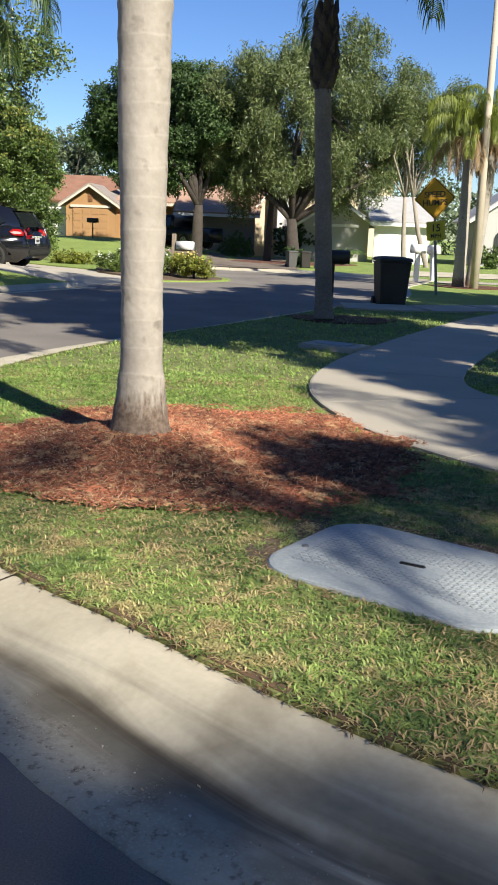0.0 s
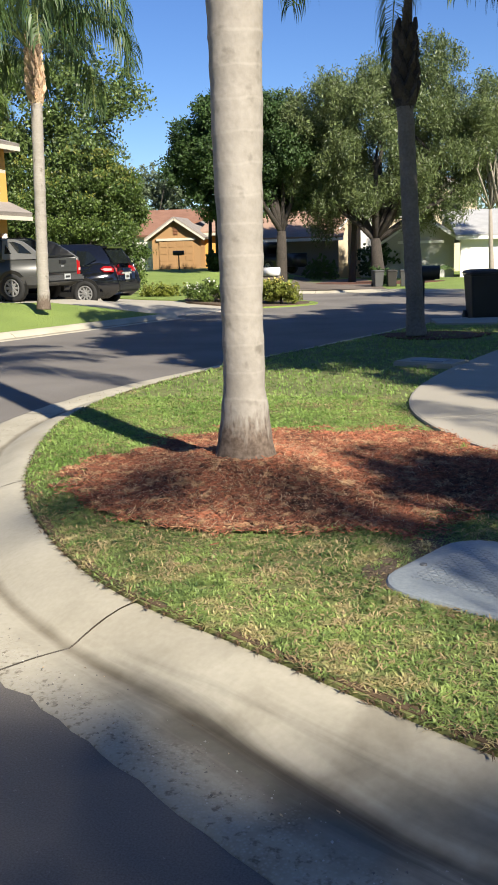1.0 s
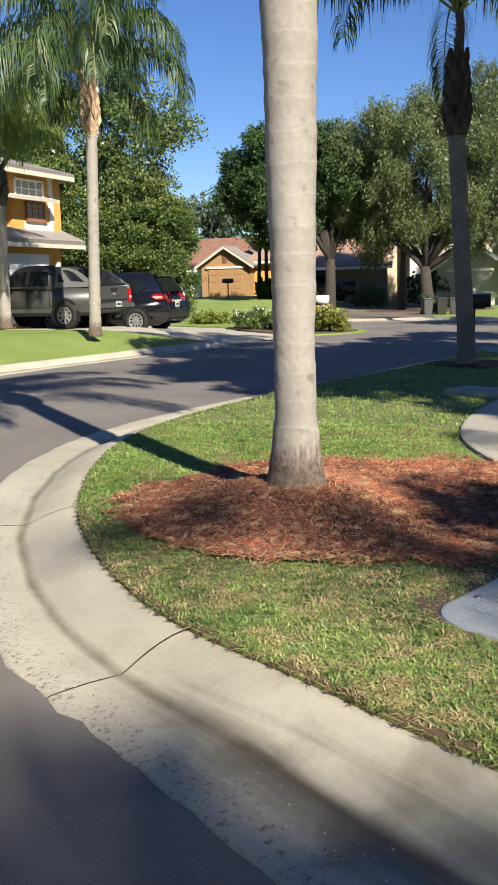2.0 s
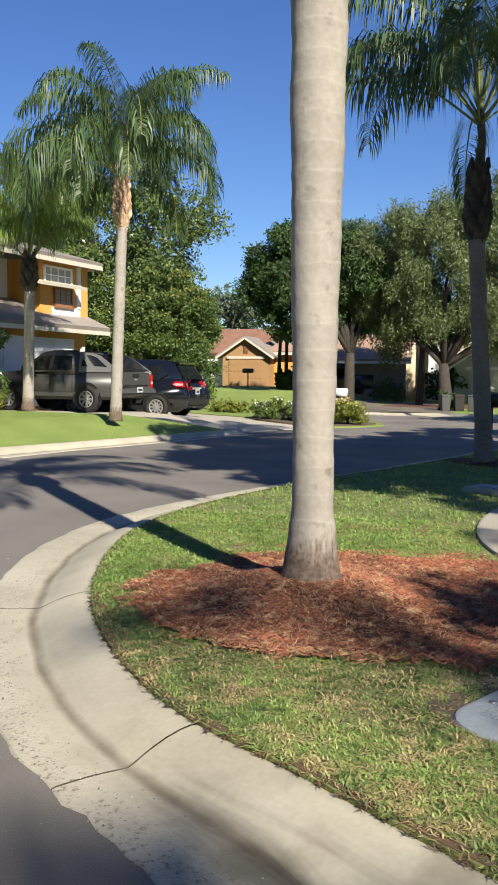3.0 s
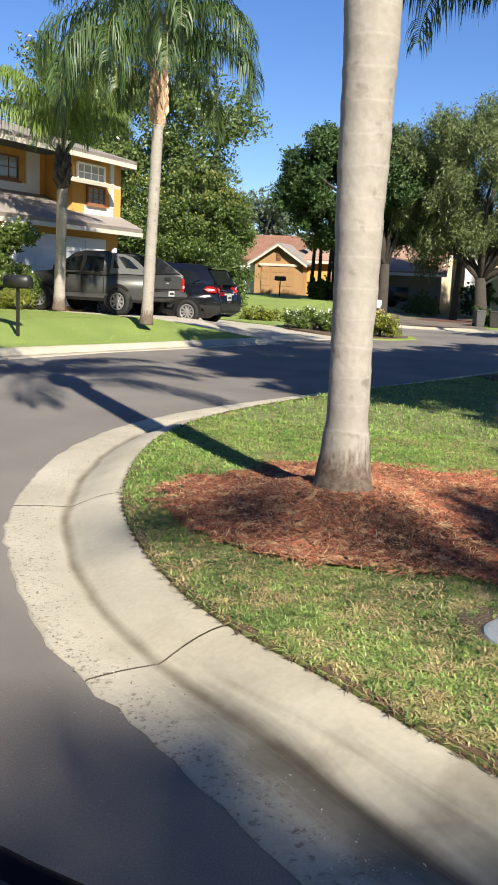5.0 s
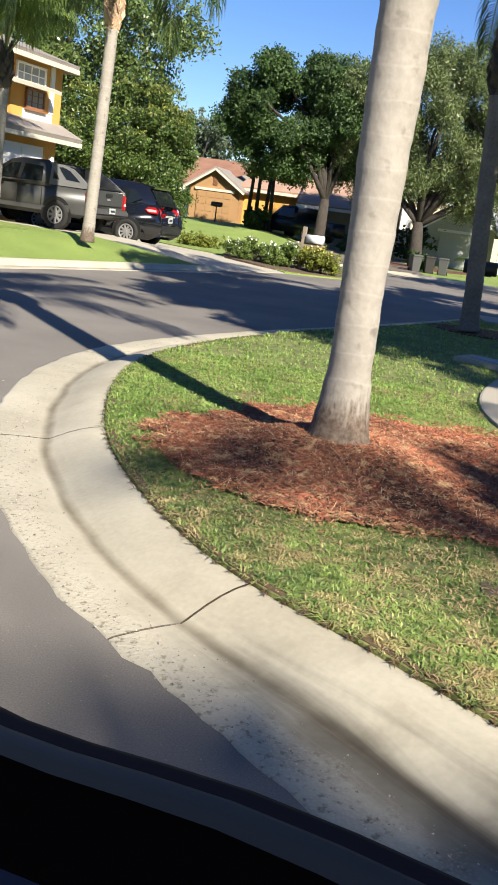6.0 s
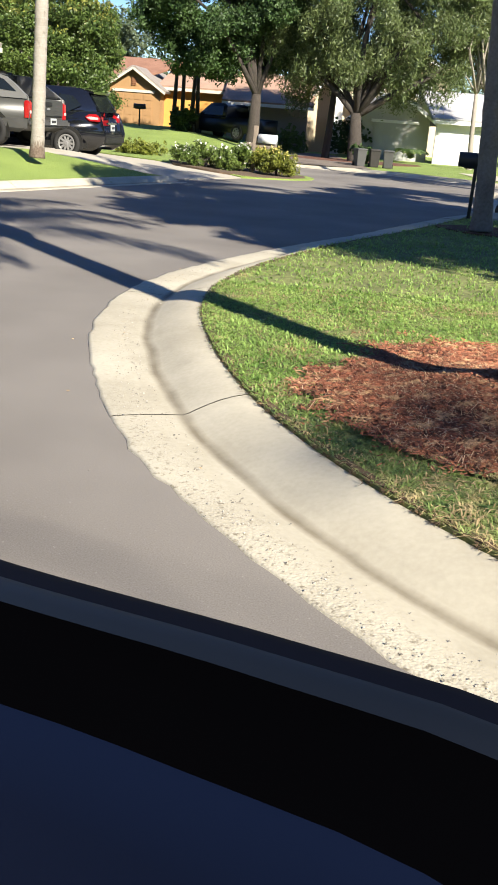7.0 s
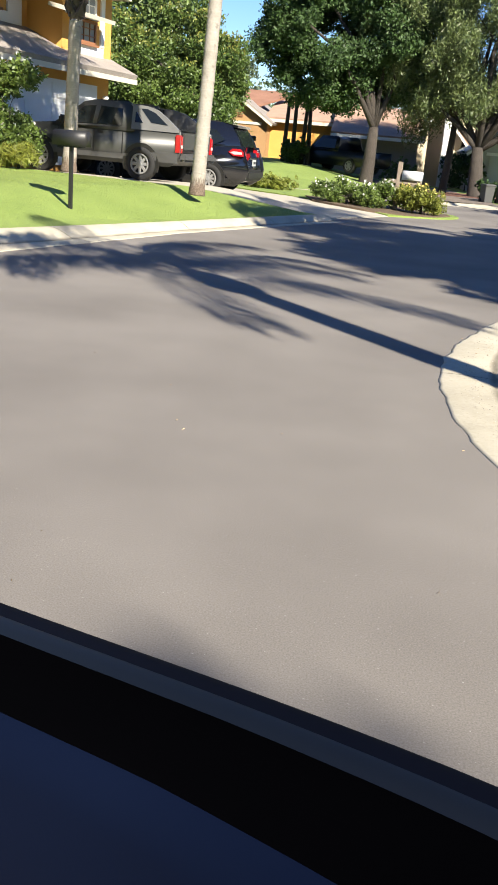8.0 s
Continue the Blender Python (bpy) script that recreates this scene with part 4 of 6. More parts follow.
def limbs(root, bark, base, ends, radius, rise, g, sides=8):
    """A trunk that forks into limbs towards the given ends."""
    bm = bmesh.new()
    fork = Vector((base[0], base[1], base[2] + rise))
    lean = Vector((g.normal(0, 0.1) * rise, g.normal(0, 0.1) * rise, 0))
    tube(bm, [Vector(base) + Vector((0, 0, -0.15)), Vector(base) + Vector((0, 0, 0.12)), (Vector(base) + fork) / 2 + lean * 0.6, fork + lean], [radius * 1.5, radius * 1.15, radius * 0.95, radius * 0.72], 14)
    trunk = part("trunk", bm, bark, root, smooth=True)
    for e in ends:
        bm = bmesh.new()
        e = Vector(e)
        s = fork + lean
        mid = s.lerp(e, 0.45) + Vector((g.normal(0, 0.15), g.normal(0, 0.15), 0.12)) * (e - s).length
        r = radius * 0.55 * g.uniform(0.6, 1.0)
        tube(bm, [s - Vector((0, 0, 0.35 * radius)), s.lerp(mid, 0.5) + Vector((0, 0, 0.02)), mid, mid.lerp(e, 0.6), e], [r, r * 0.85, r * 0.6, r * 0.35, r * 0.12], sides)
        part("limb", bm, bark, trunk, smooth=True)


def tree(name, base, crown, rise, radius, mat, label, seed, clumps=26, clump=0.30, leaves=26000, size=(0.16, 0.07), droop=0.0, bark=BARK, accents=(), flat=0.0, fork_n=10,
         category="tree", sprig=0.16, boxy=0.0):
    """A broadleaf tree. crown: centre and half-widths of the whole crown; it is filled with uneven clumps of single leaves,
    which sit on sprigs: tufts of about sprig metres, or hanging strands where the tree droops. boxy: squarer shoulders."""
    g = np.random.default_rng(seed)
    centre, half = np.array(crown[0], float), np.array(crown[1], float)
    root = thing(name, Matrix.Translation(base), label, category)
    mids = []
    while len(mids) < clumps:
        d = g.normal(size=3)
        d /= np.linalg.norm(d)
        if boxy:
            d /= (np.abs(d) ** (2 + boxy)).sum() ** (1 / (2 + boxy))
        mids.append(centre + half * d * g.uniform(0.30, 0.86) ** 0.7)
    mids = np.array(mids)
    rad = clump * half.mean() * g.uniform(0.65, 1.35, clumps)
    rel = mids - np.array(base)
    order = np.argsort(-rad)[:fork_n]
    if radius:
        limbs(root, bark, (0, 0, 0), [rel[i] for i in order], radius, rise, g)
    share = rad ** 2 / (rad ** 2).sum()
    each = 12
    sprigs = max(1, leaves // each)
    which = g.choice(clumps, sprigs, p=share)
    d = g.normal(size=(sprigs, 3))
    d /= np.linalg.norm(d, axis=1)[:, None]
    far = g.uniform(0.15, 1.0, (sprigs, 1)) ** 0.5
    wob = 1 + 0.25 * np.sin(d[:, :1] * 7 + which[:, None]) * np.cos(d[:, 2:] * 6)
    pts = mids[which] + d * rad[which][:, None] * far * wob * np.array([1, 1, 0.82]) - np.array(base)
    pts, d, leaves = np.repeat(pts, each, 0), np.repeat(d, each, 0), sprigs * each
    pts = pts + g.normal(0, 1, (leaves, 3)) * sprig * (0.45 if droop else 0.6)
    if droop:
        along = np.tile(np.arange(each) / each, sprigs)
        pts[:, 2] -= droop * along * np.repeat(g.uniform(0.35, 1.25, sprigs), each) * 0.75
    v, f = leaf_soup(g, pts, size[0], size[1], flat, droop * 0.8)
    soup("crown", v, f, mat, root)
    for mat2, count, sz, up, nm in accents:
        pick = np.argsort(-(d[:, 2] + g.normal(0, 0.5, leaves) + up * pts[:, 2] / half[2]))[:count]
        v, f = leaf_soup(g, pts[pick] + d[pick] * 0.06, sz[0], sz[1])
        soup(nm, v, f, mat2, root)["kind"] = "stuff"
    return root


def bush(name, base, half, mat, label, seed, leaves=5000, size=(0.09, 0.04), accents=(), category="shrub"):
    base = Vector(base)
    return tree(name, base, ((base.x, base.y, base.z + half[2] * 0.92), half), half[2] * 0.4, 0.03, mat, label, seed, 16, 0.42, leaves, size, accents=accents, fork_n=6, category=category, sprig=0.05)


NEAR_PROFILE = [(0, 0.20), (0.1, 0.176), (0.2, 0.158), (0.45, 0.125), (0.8, 0.117), (1.3, 0.128), (2.0, 0.144), (2.8, 0.156), (3.6, 0.160), (5.0, 0.15)]
palm("palm_tree", (-0.722, 5.33, 0.20), (-0.715, 5.31, 4.85), NEAR_PROFILE, 0.7, 1, "smooth grey ringed palm trunk standing in a red mulch ring", 1, 15, 2.5, sag=1.1, ring=0.165)
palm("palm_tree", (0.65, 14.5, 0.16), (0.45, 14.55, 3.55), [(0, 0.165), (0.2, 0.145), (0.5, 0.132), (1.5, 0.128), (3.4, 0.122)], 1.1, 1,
     "dark shaded palm with a ragged husk below its crown", 2, 20, 2.6, (TRUNK_SHADED, BOOT_DARK, FROND), shaft=0.85)
palm("palm_tree", (-7.33, 19.75, 0.40), (-7.17, 19.75, 4.75), [(0, 0.16), (0.25, 0.14), (0.6, 0.13), (2, 0.126), (4.3, 0.122)], 1.3, 1,
     "tall palm with a tan husk on the lawn across the street", 3, 26, 2.65, (TRUNK, BOOT, FROND), sag=1.2)
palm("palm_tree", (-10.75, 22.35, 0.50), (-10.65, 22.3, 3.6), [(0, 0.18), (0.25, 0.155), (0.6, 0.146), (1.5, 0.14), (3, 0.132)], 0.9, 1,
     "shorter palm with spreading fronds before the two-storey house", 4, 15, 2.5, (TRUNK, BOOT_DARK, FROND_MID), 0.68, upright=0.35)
palm("palm_tree", (4.93, 27.0, 0.06), (4.93, 27.1, 3.65), [(0, 0.205), (0.3, 0.18), (0.8, 0.168), (2, 0.155), (3.8, 0.14)], 0.6, 1,
     "stout pale palm with yellow-green fronds and a dead skirt", 5, 18, 1.65, (TRUNK, BOOT, FROND_BRIGHT), 1.25, dead=7)
palm("palm_tree", (5.45, 27.9, 0.06), (5.75, 27.9, 3.9), [(0, 0.2), (0.3, 0.185), (0.8, 0.175), (2, 0.165), (3.8, 0.15)], 0.6, 1,
     "stout palm with yellow-green fronds and brown dead fronds", 6, 18, 1.65, (TRUNK, BOOT, FROND_BRIGHT), 1.25, dead=6)
# Not in view: placed so its fronds shade the lawn and utility cover.
palm("palm_tree", (8.5, -3.1, 0.12), (8.5, -3.1, 5.0), NEAR_PROFILE, 0.7, 1, "out-of-view grey palm added to cast shade on the lawn", 7, 10, 2.7, ring=0.27)

# the broadleaf trees
# Unseen pines added for shade; the first stands in for the car's shadow.
tree("unseen_shade_pine", (17.6, -22.4, 0.0), ((17.3, -21.9, 20.0), (1.5, 1.0, 0.5)), 17.0, 0.2, LEAF_DARK, "unseen pine added to stand in for the car's shadow", 19, 18, 0.4, 900, (0.26, 0.10))
tree("unseen_shade_pine", (18.8, -18.8, 0.0), ((18.1, -18.45, 20.0), (2.3, 1.25, 0.6)), 17.0, 0.2, LEAF_DARK, "unseen open-crowned pine added to shade the mulch", 29, 12, 0.26, 520, (0.26, 0.10))
tree("unseen_shade_pine", (10.2, -13.6, 0.0), ((7.5, -12.9, 14.0), (2.6, 0.8, 0.3)), 12.6, 0.05, LEAF_DARK, "unseen thin pine added to cast soft shade on the road", 55, 14, 0.3, 75, (0.3, 0.11))
# Four oaks out of view, placed for the shade they cast.
tree("shade_tree", (7.4, 4.4, 0.12), ((6.4, 5.4, 8.8), (3.4, 3.9, 3.6)), 3.6, 0.24, LEAF_OAK, "leafy oak beside the sidewalk that shades the lawn", 20, 56, 0.26, 33000, (0.32, 0.14))
tree("shade_tree", (9.6, 12.0, 0.12), ((8.6, 12.2, 7.0), (4.5, 5.4, 3.7)), 2.6, 0.26, LEAF_OAK, "large oak in the corner yard that shades the sidewalk and street", 21, 50, 0.28, 27000, (0.36, 0.16))
tree("shade_tree", (9.5, -0.7, 0.12), ((9.1, -1.0, 7.9), (1.5, 1.4, 1.3)), 5.0, 0.16, LEAF_OAK, "unseen small open oak added to dapple the sidewalk", 35, 16, 0.34, 4000, (0.30, 0.13))
tree("shade_tree", (9.6, -4.6, 0.12), ((8.3, -4.0, 7.9), (1.25, 1.0, 0.6)), 5.4, 0.14, LEAF_OAK, "unseen slender oak added to shade the mulch", 41, 14, 0.34, 1700, (0.26, 0.11))
tree("magnolia_tree", (-15.5, 39.5, 0.1), ((-16.1, 39.5, 6.1), (6.2, 3.2, 5.8)), 1.6, 0.25, LEAF_MAG, "tall glossy magnolia with scattered white flowers behind the hedge tree", 22, 210, 0.185, 115000,
     (0.18, 0.085), accents=((PETAL, 60, (0.22, 0.18), 0.2, "flowers"), (LEAF_TOP, 1500, (0.2, 0.08), 0.3, "young_leaves")), sprig=0.2, boxy=1.5)
tree("hedge_tree", (-11.2, 35.0, 0.1), ((-11.35, 35.0, 2.85), (2.75, 2.0, 2.75)), 0.5, 0.18, LEAF_HEDGE, "broad dense round tree with yellowish new leaves on top", 23, 90, 0.19, 105000, (0.105, 0.055),
     accents=((LEAF_TOP, 2600, (0.13, 0.06), 1.2, "young_leaves"),), sprig=0.11, boxy=2.5)
tree("dark_oak", (-4.53, 44.0, 0.08), ((-6.0, 44.4, 6.05), (4.4, 3.0, 3.2)), 2.5, 0.28, LEAF_DARK, "dense dark green tree above a shaded trunk", 24, 110, 0.2, 135000, (0.14, 0.075), sprig=0.15)
tree("feathery_oak", (0.12, 42.6, 0.08), ((0.4, 44.0, 6.9), (6.1, 4.0, 4.5)), 2.0, 0.30, LEAF_OAK, "wide airy oak with fine drooping foliage and a forked trunk", 25, 170, 0.14, 200000, (0.165, 0.042), droop=1.0, fork_n=14)
tree("slim_oak", (-1.15, 44.2, 0.08), ((-2.6, 45.2, 6.0), (2.7, 2.2, 3.4)), 3.2, 0.16, LEAF_OAK, "leaning oak with thin hanging foliage at the street's end", 26, 60, 0.2, 70000, (0.165, 0.042), droop=1.0)
tree("backyard_tree", (-15.8, 66.0, 0.0), ((-15.8, 66.0, 4.6), (4.2, 2.4, 3.2)), 1.4, 0.2, LEAF_FAR, "haze-tinted green tree behind the golden house", 57, 50, 0.26, 16000, (0.26, 0.12), sprig=0.2)
tree("slim_tree", (5.3, 44.0, 0.08), ((5.0, 44.2, 6.6), (2.2, 2.2, 2.7)), 3.2, 0.11, LEAF_OAK, "slim pale-stemmed tree before the white house", 27, 26, 0.3, 24000, (0.17, 0.034), droop=0.7, bark=BARK_PALE)
tree("slim_tree", (6.4, 44.2, 0.08), ((6.6, 44.6, 6.4), (2.0, 2.0, 2.4)), 3.2, 0.11, LEAF_OAK, "second slim pale-stemmed tree before the white house", 28, 22, 0.3, 18000, (0.17, 0.034), droop=0.7, bark=BARK_PALE)
for k, (x, y, lean) in enumerate(((-8.72, 48.2, 0.1), (-8.25, 48.0, 0.0), (-7.85, 48.3, 0.12), (-7.48, 48.1, -0.1))):
    slim = thing("slim_tree", Matrix.Translation((x, y, far_z(x, y))), "slim dark tree stem before the golden house", "tree", "slim stems by the golden house")
    bm = bmesh.new()
    tube(bm, [(0, 0, -0.1), (lean * 0.5, 0, 1.3), (lean, 0.1, 3.0)], [0.12, 0.10, 0.08], 8)
    part("stem", bm, BARK, slim, smooth=True)


# ---- the far woods that close the view ----
def woods(name, label, seed, count, r0, r1, a0, a1, tall, leaves, size, mat):
    g = np.random.default_rng(seed)
    ang, rad = np.radians(g.uniform(a0, a1, count)), g.uniform(r0, r1, count)
    mids = np.stack([np.cos(ang) * rad, 20 + np.sin(ang) * rad, g.uniform(0.2, 0.8, count) * tall - 0.5], 1)
    which = g.integers(0, count, leaves)
    d = g.normal(size=(leaves, 3))
    d /= np.linalg.norm(d, axis=1)[:, None]
    pts = mids[which] + d * (g.uniform(0.4, 1, (leaves, 1)) ** 0.5) * g.uniform(1.6, 3.6, count)[which][:, None]
    v, f = leaf_soup(g, pts, *size)
    tagged(soup(name, v, f, mat), label, "trees", kind="stuff")


woods("far_woods", "haze-tinted green trees behind the houses", 31, 240, 66, 92, 38, 142, 7.0, 60000, (0.5, 0.25), LEAF_FAR)
# Unseen belt beside and behind the camera, added to cut skylight in the shadows.
woods("street_woods", "unseen tree belt added to block low skylight", 32, 300, 48, 70, 145, 398, 15.0, 40000, (1.3, 0.7), LEAF_FAR)


# ---- houses ----
def panel_door(parent, name, m, width, height, rows, cols, mat, label):
    """A sectional garage door: a leaf with raised panels."""
    bm = bmesh.new()
    box(bm, (width / 2, 0, height / 2), (width, 0.06, height), m)
    door = part(name, bm, mat, parent, label)
    for r in range(rows):
        for c in range(cols):
            bm = bmesh.new()
            box(bm, ((c + 0.5) * width / cols, 0.035, (r + 0.5) * height / rows), (width / cols * 0.82, 0.03, height / rows * 0.74), m, 0.008)
            part("door_panel", bm, mat, door)
    return door


def window(parent, m, width, height, cols, rows, frame_mat, label="", pane=None):
    """A window with frame, sill, bars and pane, standing 3 cm proud. m: its lower left corner, y outwards."""
    bm = bmesh.new()
    for c, s in (((width / 2, 0.02, 0.03), (width, 0.07, 0.06)), ((width / 2, 0.02, height - 0.03), (width, 0.07, 0.06)),
                 ((0.03, 0.02, height / 2), (0.06, 0.07, height)), ((width - 0.03, 0.02, height / 2), (0.06, 0.07, height))):
        box(bm, c, s, m)
    w = part("window", bm, frame_mat, parent, label)
    bm = bmesh.new()
    box(bm, (width / 2, 0.005, height / 2), (width - 0.1, 0.012, height - 0.1), m)
    part("pane", bm, pane or GLASS, w)
    bm = bmesh.new()
    box(bm, (width / 2, 0.05, -0.03), (width + 0.12, 0.12, 0.06), m)
    part("sill", bm, frame_mat, w)
    for k in range(1, cols):
        bm = bmesh.new()
        box(bm, (width * k / cols, 0.02, height / 2), (0.025, 0.03, height - 0.1), m)
        part("glazing_bar", bm, frame_mat, w)
    for k in range(1, rows):
        bm = bmesh.new()
        box(bm, (width / 2, 0.022, height * k / rows), (width - 0.1, 0.03, 0.025), m)
        part("glazing_bar", bm, frame_mat, w)
    return w


def slope(parent, corners, mat, thick=0.10, courses=0, name="roof"):
    """One roof slope from its four corners (eave left, eave right, ridge right, ridge left), with lapped shingle courses."""
    a, b, c, d = (Vector(p) for p in corners)
    up = (b - a).cross(d - a).normalized()
    bm = bmesh.new()
    lo = [bm.verts.new(p - up * thick) for p in (a, b, c, d)]
    hi = [bm.verts.new(p) for p in (a, b, c, d)]
    bm.faces.new(lo[::-1]), bm.faces.new(hi)
    for i in range(4):
        bm.faces.new((lo[i], lo[(i + 1) % 4], hi[(i + 1) % 4], hi[i]))
    roof = part(name, bm, mat, parent)
    for k in range(courses):
        s, t = k / courses, min(1.0, (k + 1.15) / courses)
        bm = bmesh.new()
        e0, e1, r1, r0 = a.lerp(d, s), b.lerp(c, s), b.lerp(c, t), a.lerp(d, t)
        low = [bm.verts.new(p + up * 0.004) for p in (e0, e1, r1, r0)]
        top = [bm.verts.new(p) for p in (e0 + up * 0.03, e1 + up * 0.03, r1 + up * 0.012, r0 + up * 0.012)]
        bm.faces.new(top)
        for i in range(4):
            bm.faces.new((low[i], low[(i + 1) % 4], top[(i + 1) % 4], top[i]))
        part("shingle_course", bm, mat, roof)
    return roof


def bar(parent, name, p, q, thick, mat, label=""):
    """A straight board between two points."""
    p, q = Vector(p), Vector(q)
    bm = bmesh.new()
    tall, deep = thick
    way = (q - p).normalized()
    side = way.cross(Vector((0, 0, 1))).normalized() * deep / 2
    up = side.cross(way).normalized() * tall / 2
    ends = [[bm.verts.new(c + side * a + up * b) for a, b in ((1, 1), (-1, 1), (-1, -1), (1, -1))] for c in (p, q)]
    bm.faces.new(ends[0]), bm.faces.new(ends[1][::-1])
    for i in range(4):
        bm.faces.new((ends[0][i], ends[0][(i + 1) % 4], ends[1][(i + 1) % 4], ends[1][i]))
    return part(name, bm, mat, parent, label)


def wall(parent, m, outline, thick, mat, label=""):
    """A wall from its outline (x, z), its outer face at y = 0."""
    bm = bmesh.new()
    prism(bm, outline, -thick, 0, m, "y")
    return part("wall", bm, mat, parent, label)


# two-storey orange house; local x runs along its front, y outwards
HOUSE = pose(-11.96, 29.27, 0.46, 0, 0, -102.6)
h = thing("two_storey_house", HOUSE, "two-storey house in orange and white stucco with a garage", "house")
I = Matrix()
wall(h, I, [(0.0, -0.3), (12, -0.3), (12, 2.5), (0.0, 2.5)], 0.2, STUCCO_ORANGE)
wall(h, pose(0.0, 0, 0, 0, 0, 90), [(-9, -0.3), (-0.2, -0.3), (-0.2, 2.5), (-9, 2.5)], 0.2, STUCCO_ORANGE)
panel_door(h, "garage_door", Matrix.Translation((0.75, 0.035, 0)), 4.9, 2.15, 4, 4, TRIM_WHITE, "white sectional garage door")
for a in (0.63, 5.77):
    bar(h, "door_jamb", (a, 0.06, 0), (a, 0.06, 2.3), (0.14, 0.22), STUCCO_WHITE)
wall(h, Matrix.Translation((5.9, 0.1, 0)), [(0, -0.3), (1.6, -0.3), (1.6, 2.45), (0, 2.45)], 0.09, STUCCO_WHITE, "white stucco wall beside the garage")
bm = bmesh.new()
box(bm, (0.36, 0.12, 1.75), (0.14, 0.14, 0.34), None, 0.02)
part("wall_lamp", bm, TRIM_WHITE, h, "white wall lantern")
slope(h, [(-0.55, 0.6, 2.46), (12.5, 0.6, 2.46), (12.5, -2.3, 3.75), (-0.55, -2.3, 3.75)], SHINGLE_GREY, 0.12, 9)
bar(h, "fascia", (-0.55, 0.62, 2.38), (12.5, 0.62, 2.40), (0.13, 0.04), TRIM_CREAM)
bar(h, "fascia", (-0.57, 0.6, 2.38), (-0.57, -2.3, 3.69), (0.13, 0.04), TRIM_CREAM)
# upper floor: a bay over the garage's end, the rest of the front set back behind it
UP = Matrix.Translation((0, -0.2, 0))
BACK = Matrix.Translation((0, -1.3, 0))
wall(h, UP, [(-0.42, 2.4), (2.2, 2.4), (2.2, 4.66), (-0.42, 4.66)], 0.2, STUCCO_ORANGE)
wall(h, pose(-0.42, -0.2, 0, 0, 0, 90), [(-8, 2.4), (-0.2, 2.4), (-0.2, 4.66), (-8, 4.66)], 0.2, STUCCO_ORANGE)
wall(h, pose(2.2, -0.2, 0, 0, 0, -90), [(0.2, 2.6), (1.3, 2.6), (1.3, 4.66), (0.2, 4.66)], 0.2, STUCCO_ORANGE)
wall(h, BACK, [(2.2, 2.6), (11, 2.6), (11, 4.66), (2.2, 4.66)], 0.2, STUCCO_ORANGE)
wall(h, UP @ Matrix.Translation((0.04, 0.05, 0)), [(0, 3.2), (0.2, 3.2), (0.2, 4.6), (0, 4.6)], 0.05, TRIM_WHITE, "white pilaster")
wall(h, UP @ Matrix.Translation((0.08, 0.05, 0)), [(0, 2.55), (1.5, 2.55), (1.5, 3.18), (0, 3.18)], 0.05, STUCCO_WHITE, "white band below the window")
window(h, UP @ Matrix.Translation((0.56, 0.03, 3.9)), 1.5, 0.58, 4, 2, TRIM_WHITE, "white-framed upper window with glazing bars", PANE_PALE)
window(h, UP @ Matrix.Translation((0.56, 0.03, 3.22)), 0.95, 0.58, 3, 3, TRIM_BROWN, "dark-framed lower window below the canopy", PANE_PALE)
slope(h, [(0.5, 0.42, 3.76), (2.9, 0.42, 3.76), (2.9, -0.2, 3.9), (0.5, -0.2, 3.9)], TRIM_CREAM, 0.1, 0, "canopy")
wall(h, BACK @ Matrix.Translation((2.5, 0.05, 0)), [(0, 2.9), (0.62, 2.9), (0.62, 4.64), (0, 4.64)], 0.05, STUCCO_WHITE, "white stucco panel")
wall(h, BACK @ Matrix.Translation((3.12, 0.05, 0)), [(0, 2.9), (3.4, 2.9), (3.4, 3.68), (0, 3.68)], 0.05, STUCCO_WHITE, "white stucco panel")
window(h, BACK @ Matrix.Translation((3.5, 0.03, 3.72)), 1.7, 0.72, 4, 2, TRIM_BROWN, "dark-framed window with glazing bars", PANE_PALE)
slope(h, [(-0.4, 0.4, 4.64), (12, 0.4, 4.64), (10, -4.5, 6.1), (3.5, -4.5, 6.1)], SHINGLE_GREY, 0.12, 6)
slope(h, [(-0.4, -9.0, 4.64), (-0.4, 0.4, 4.64), (3.5, -4.5, 6.1), (3.45, -4.6, 6.1)], SHINGLE_GREY, 0.12)
bar(h, "fascia", (-0.4, 0.42, 4.58), (12, 0.42, 4.58), (0.14, 0.04), TRIM_CREAM)
bar(h, "fascia", (-0.42, 0.4, 4.58), (-0.42, -9, 4.58), (0.14, 0.04), TRIM_CREAM)


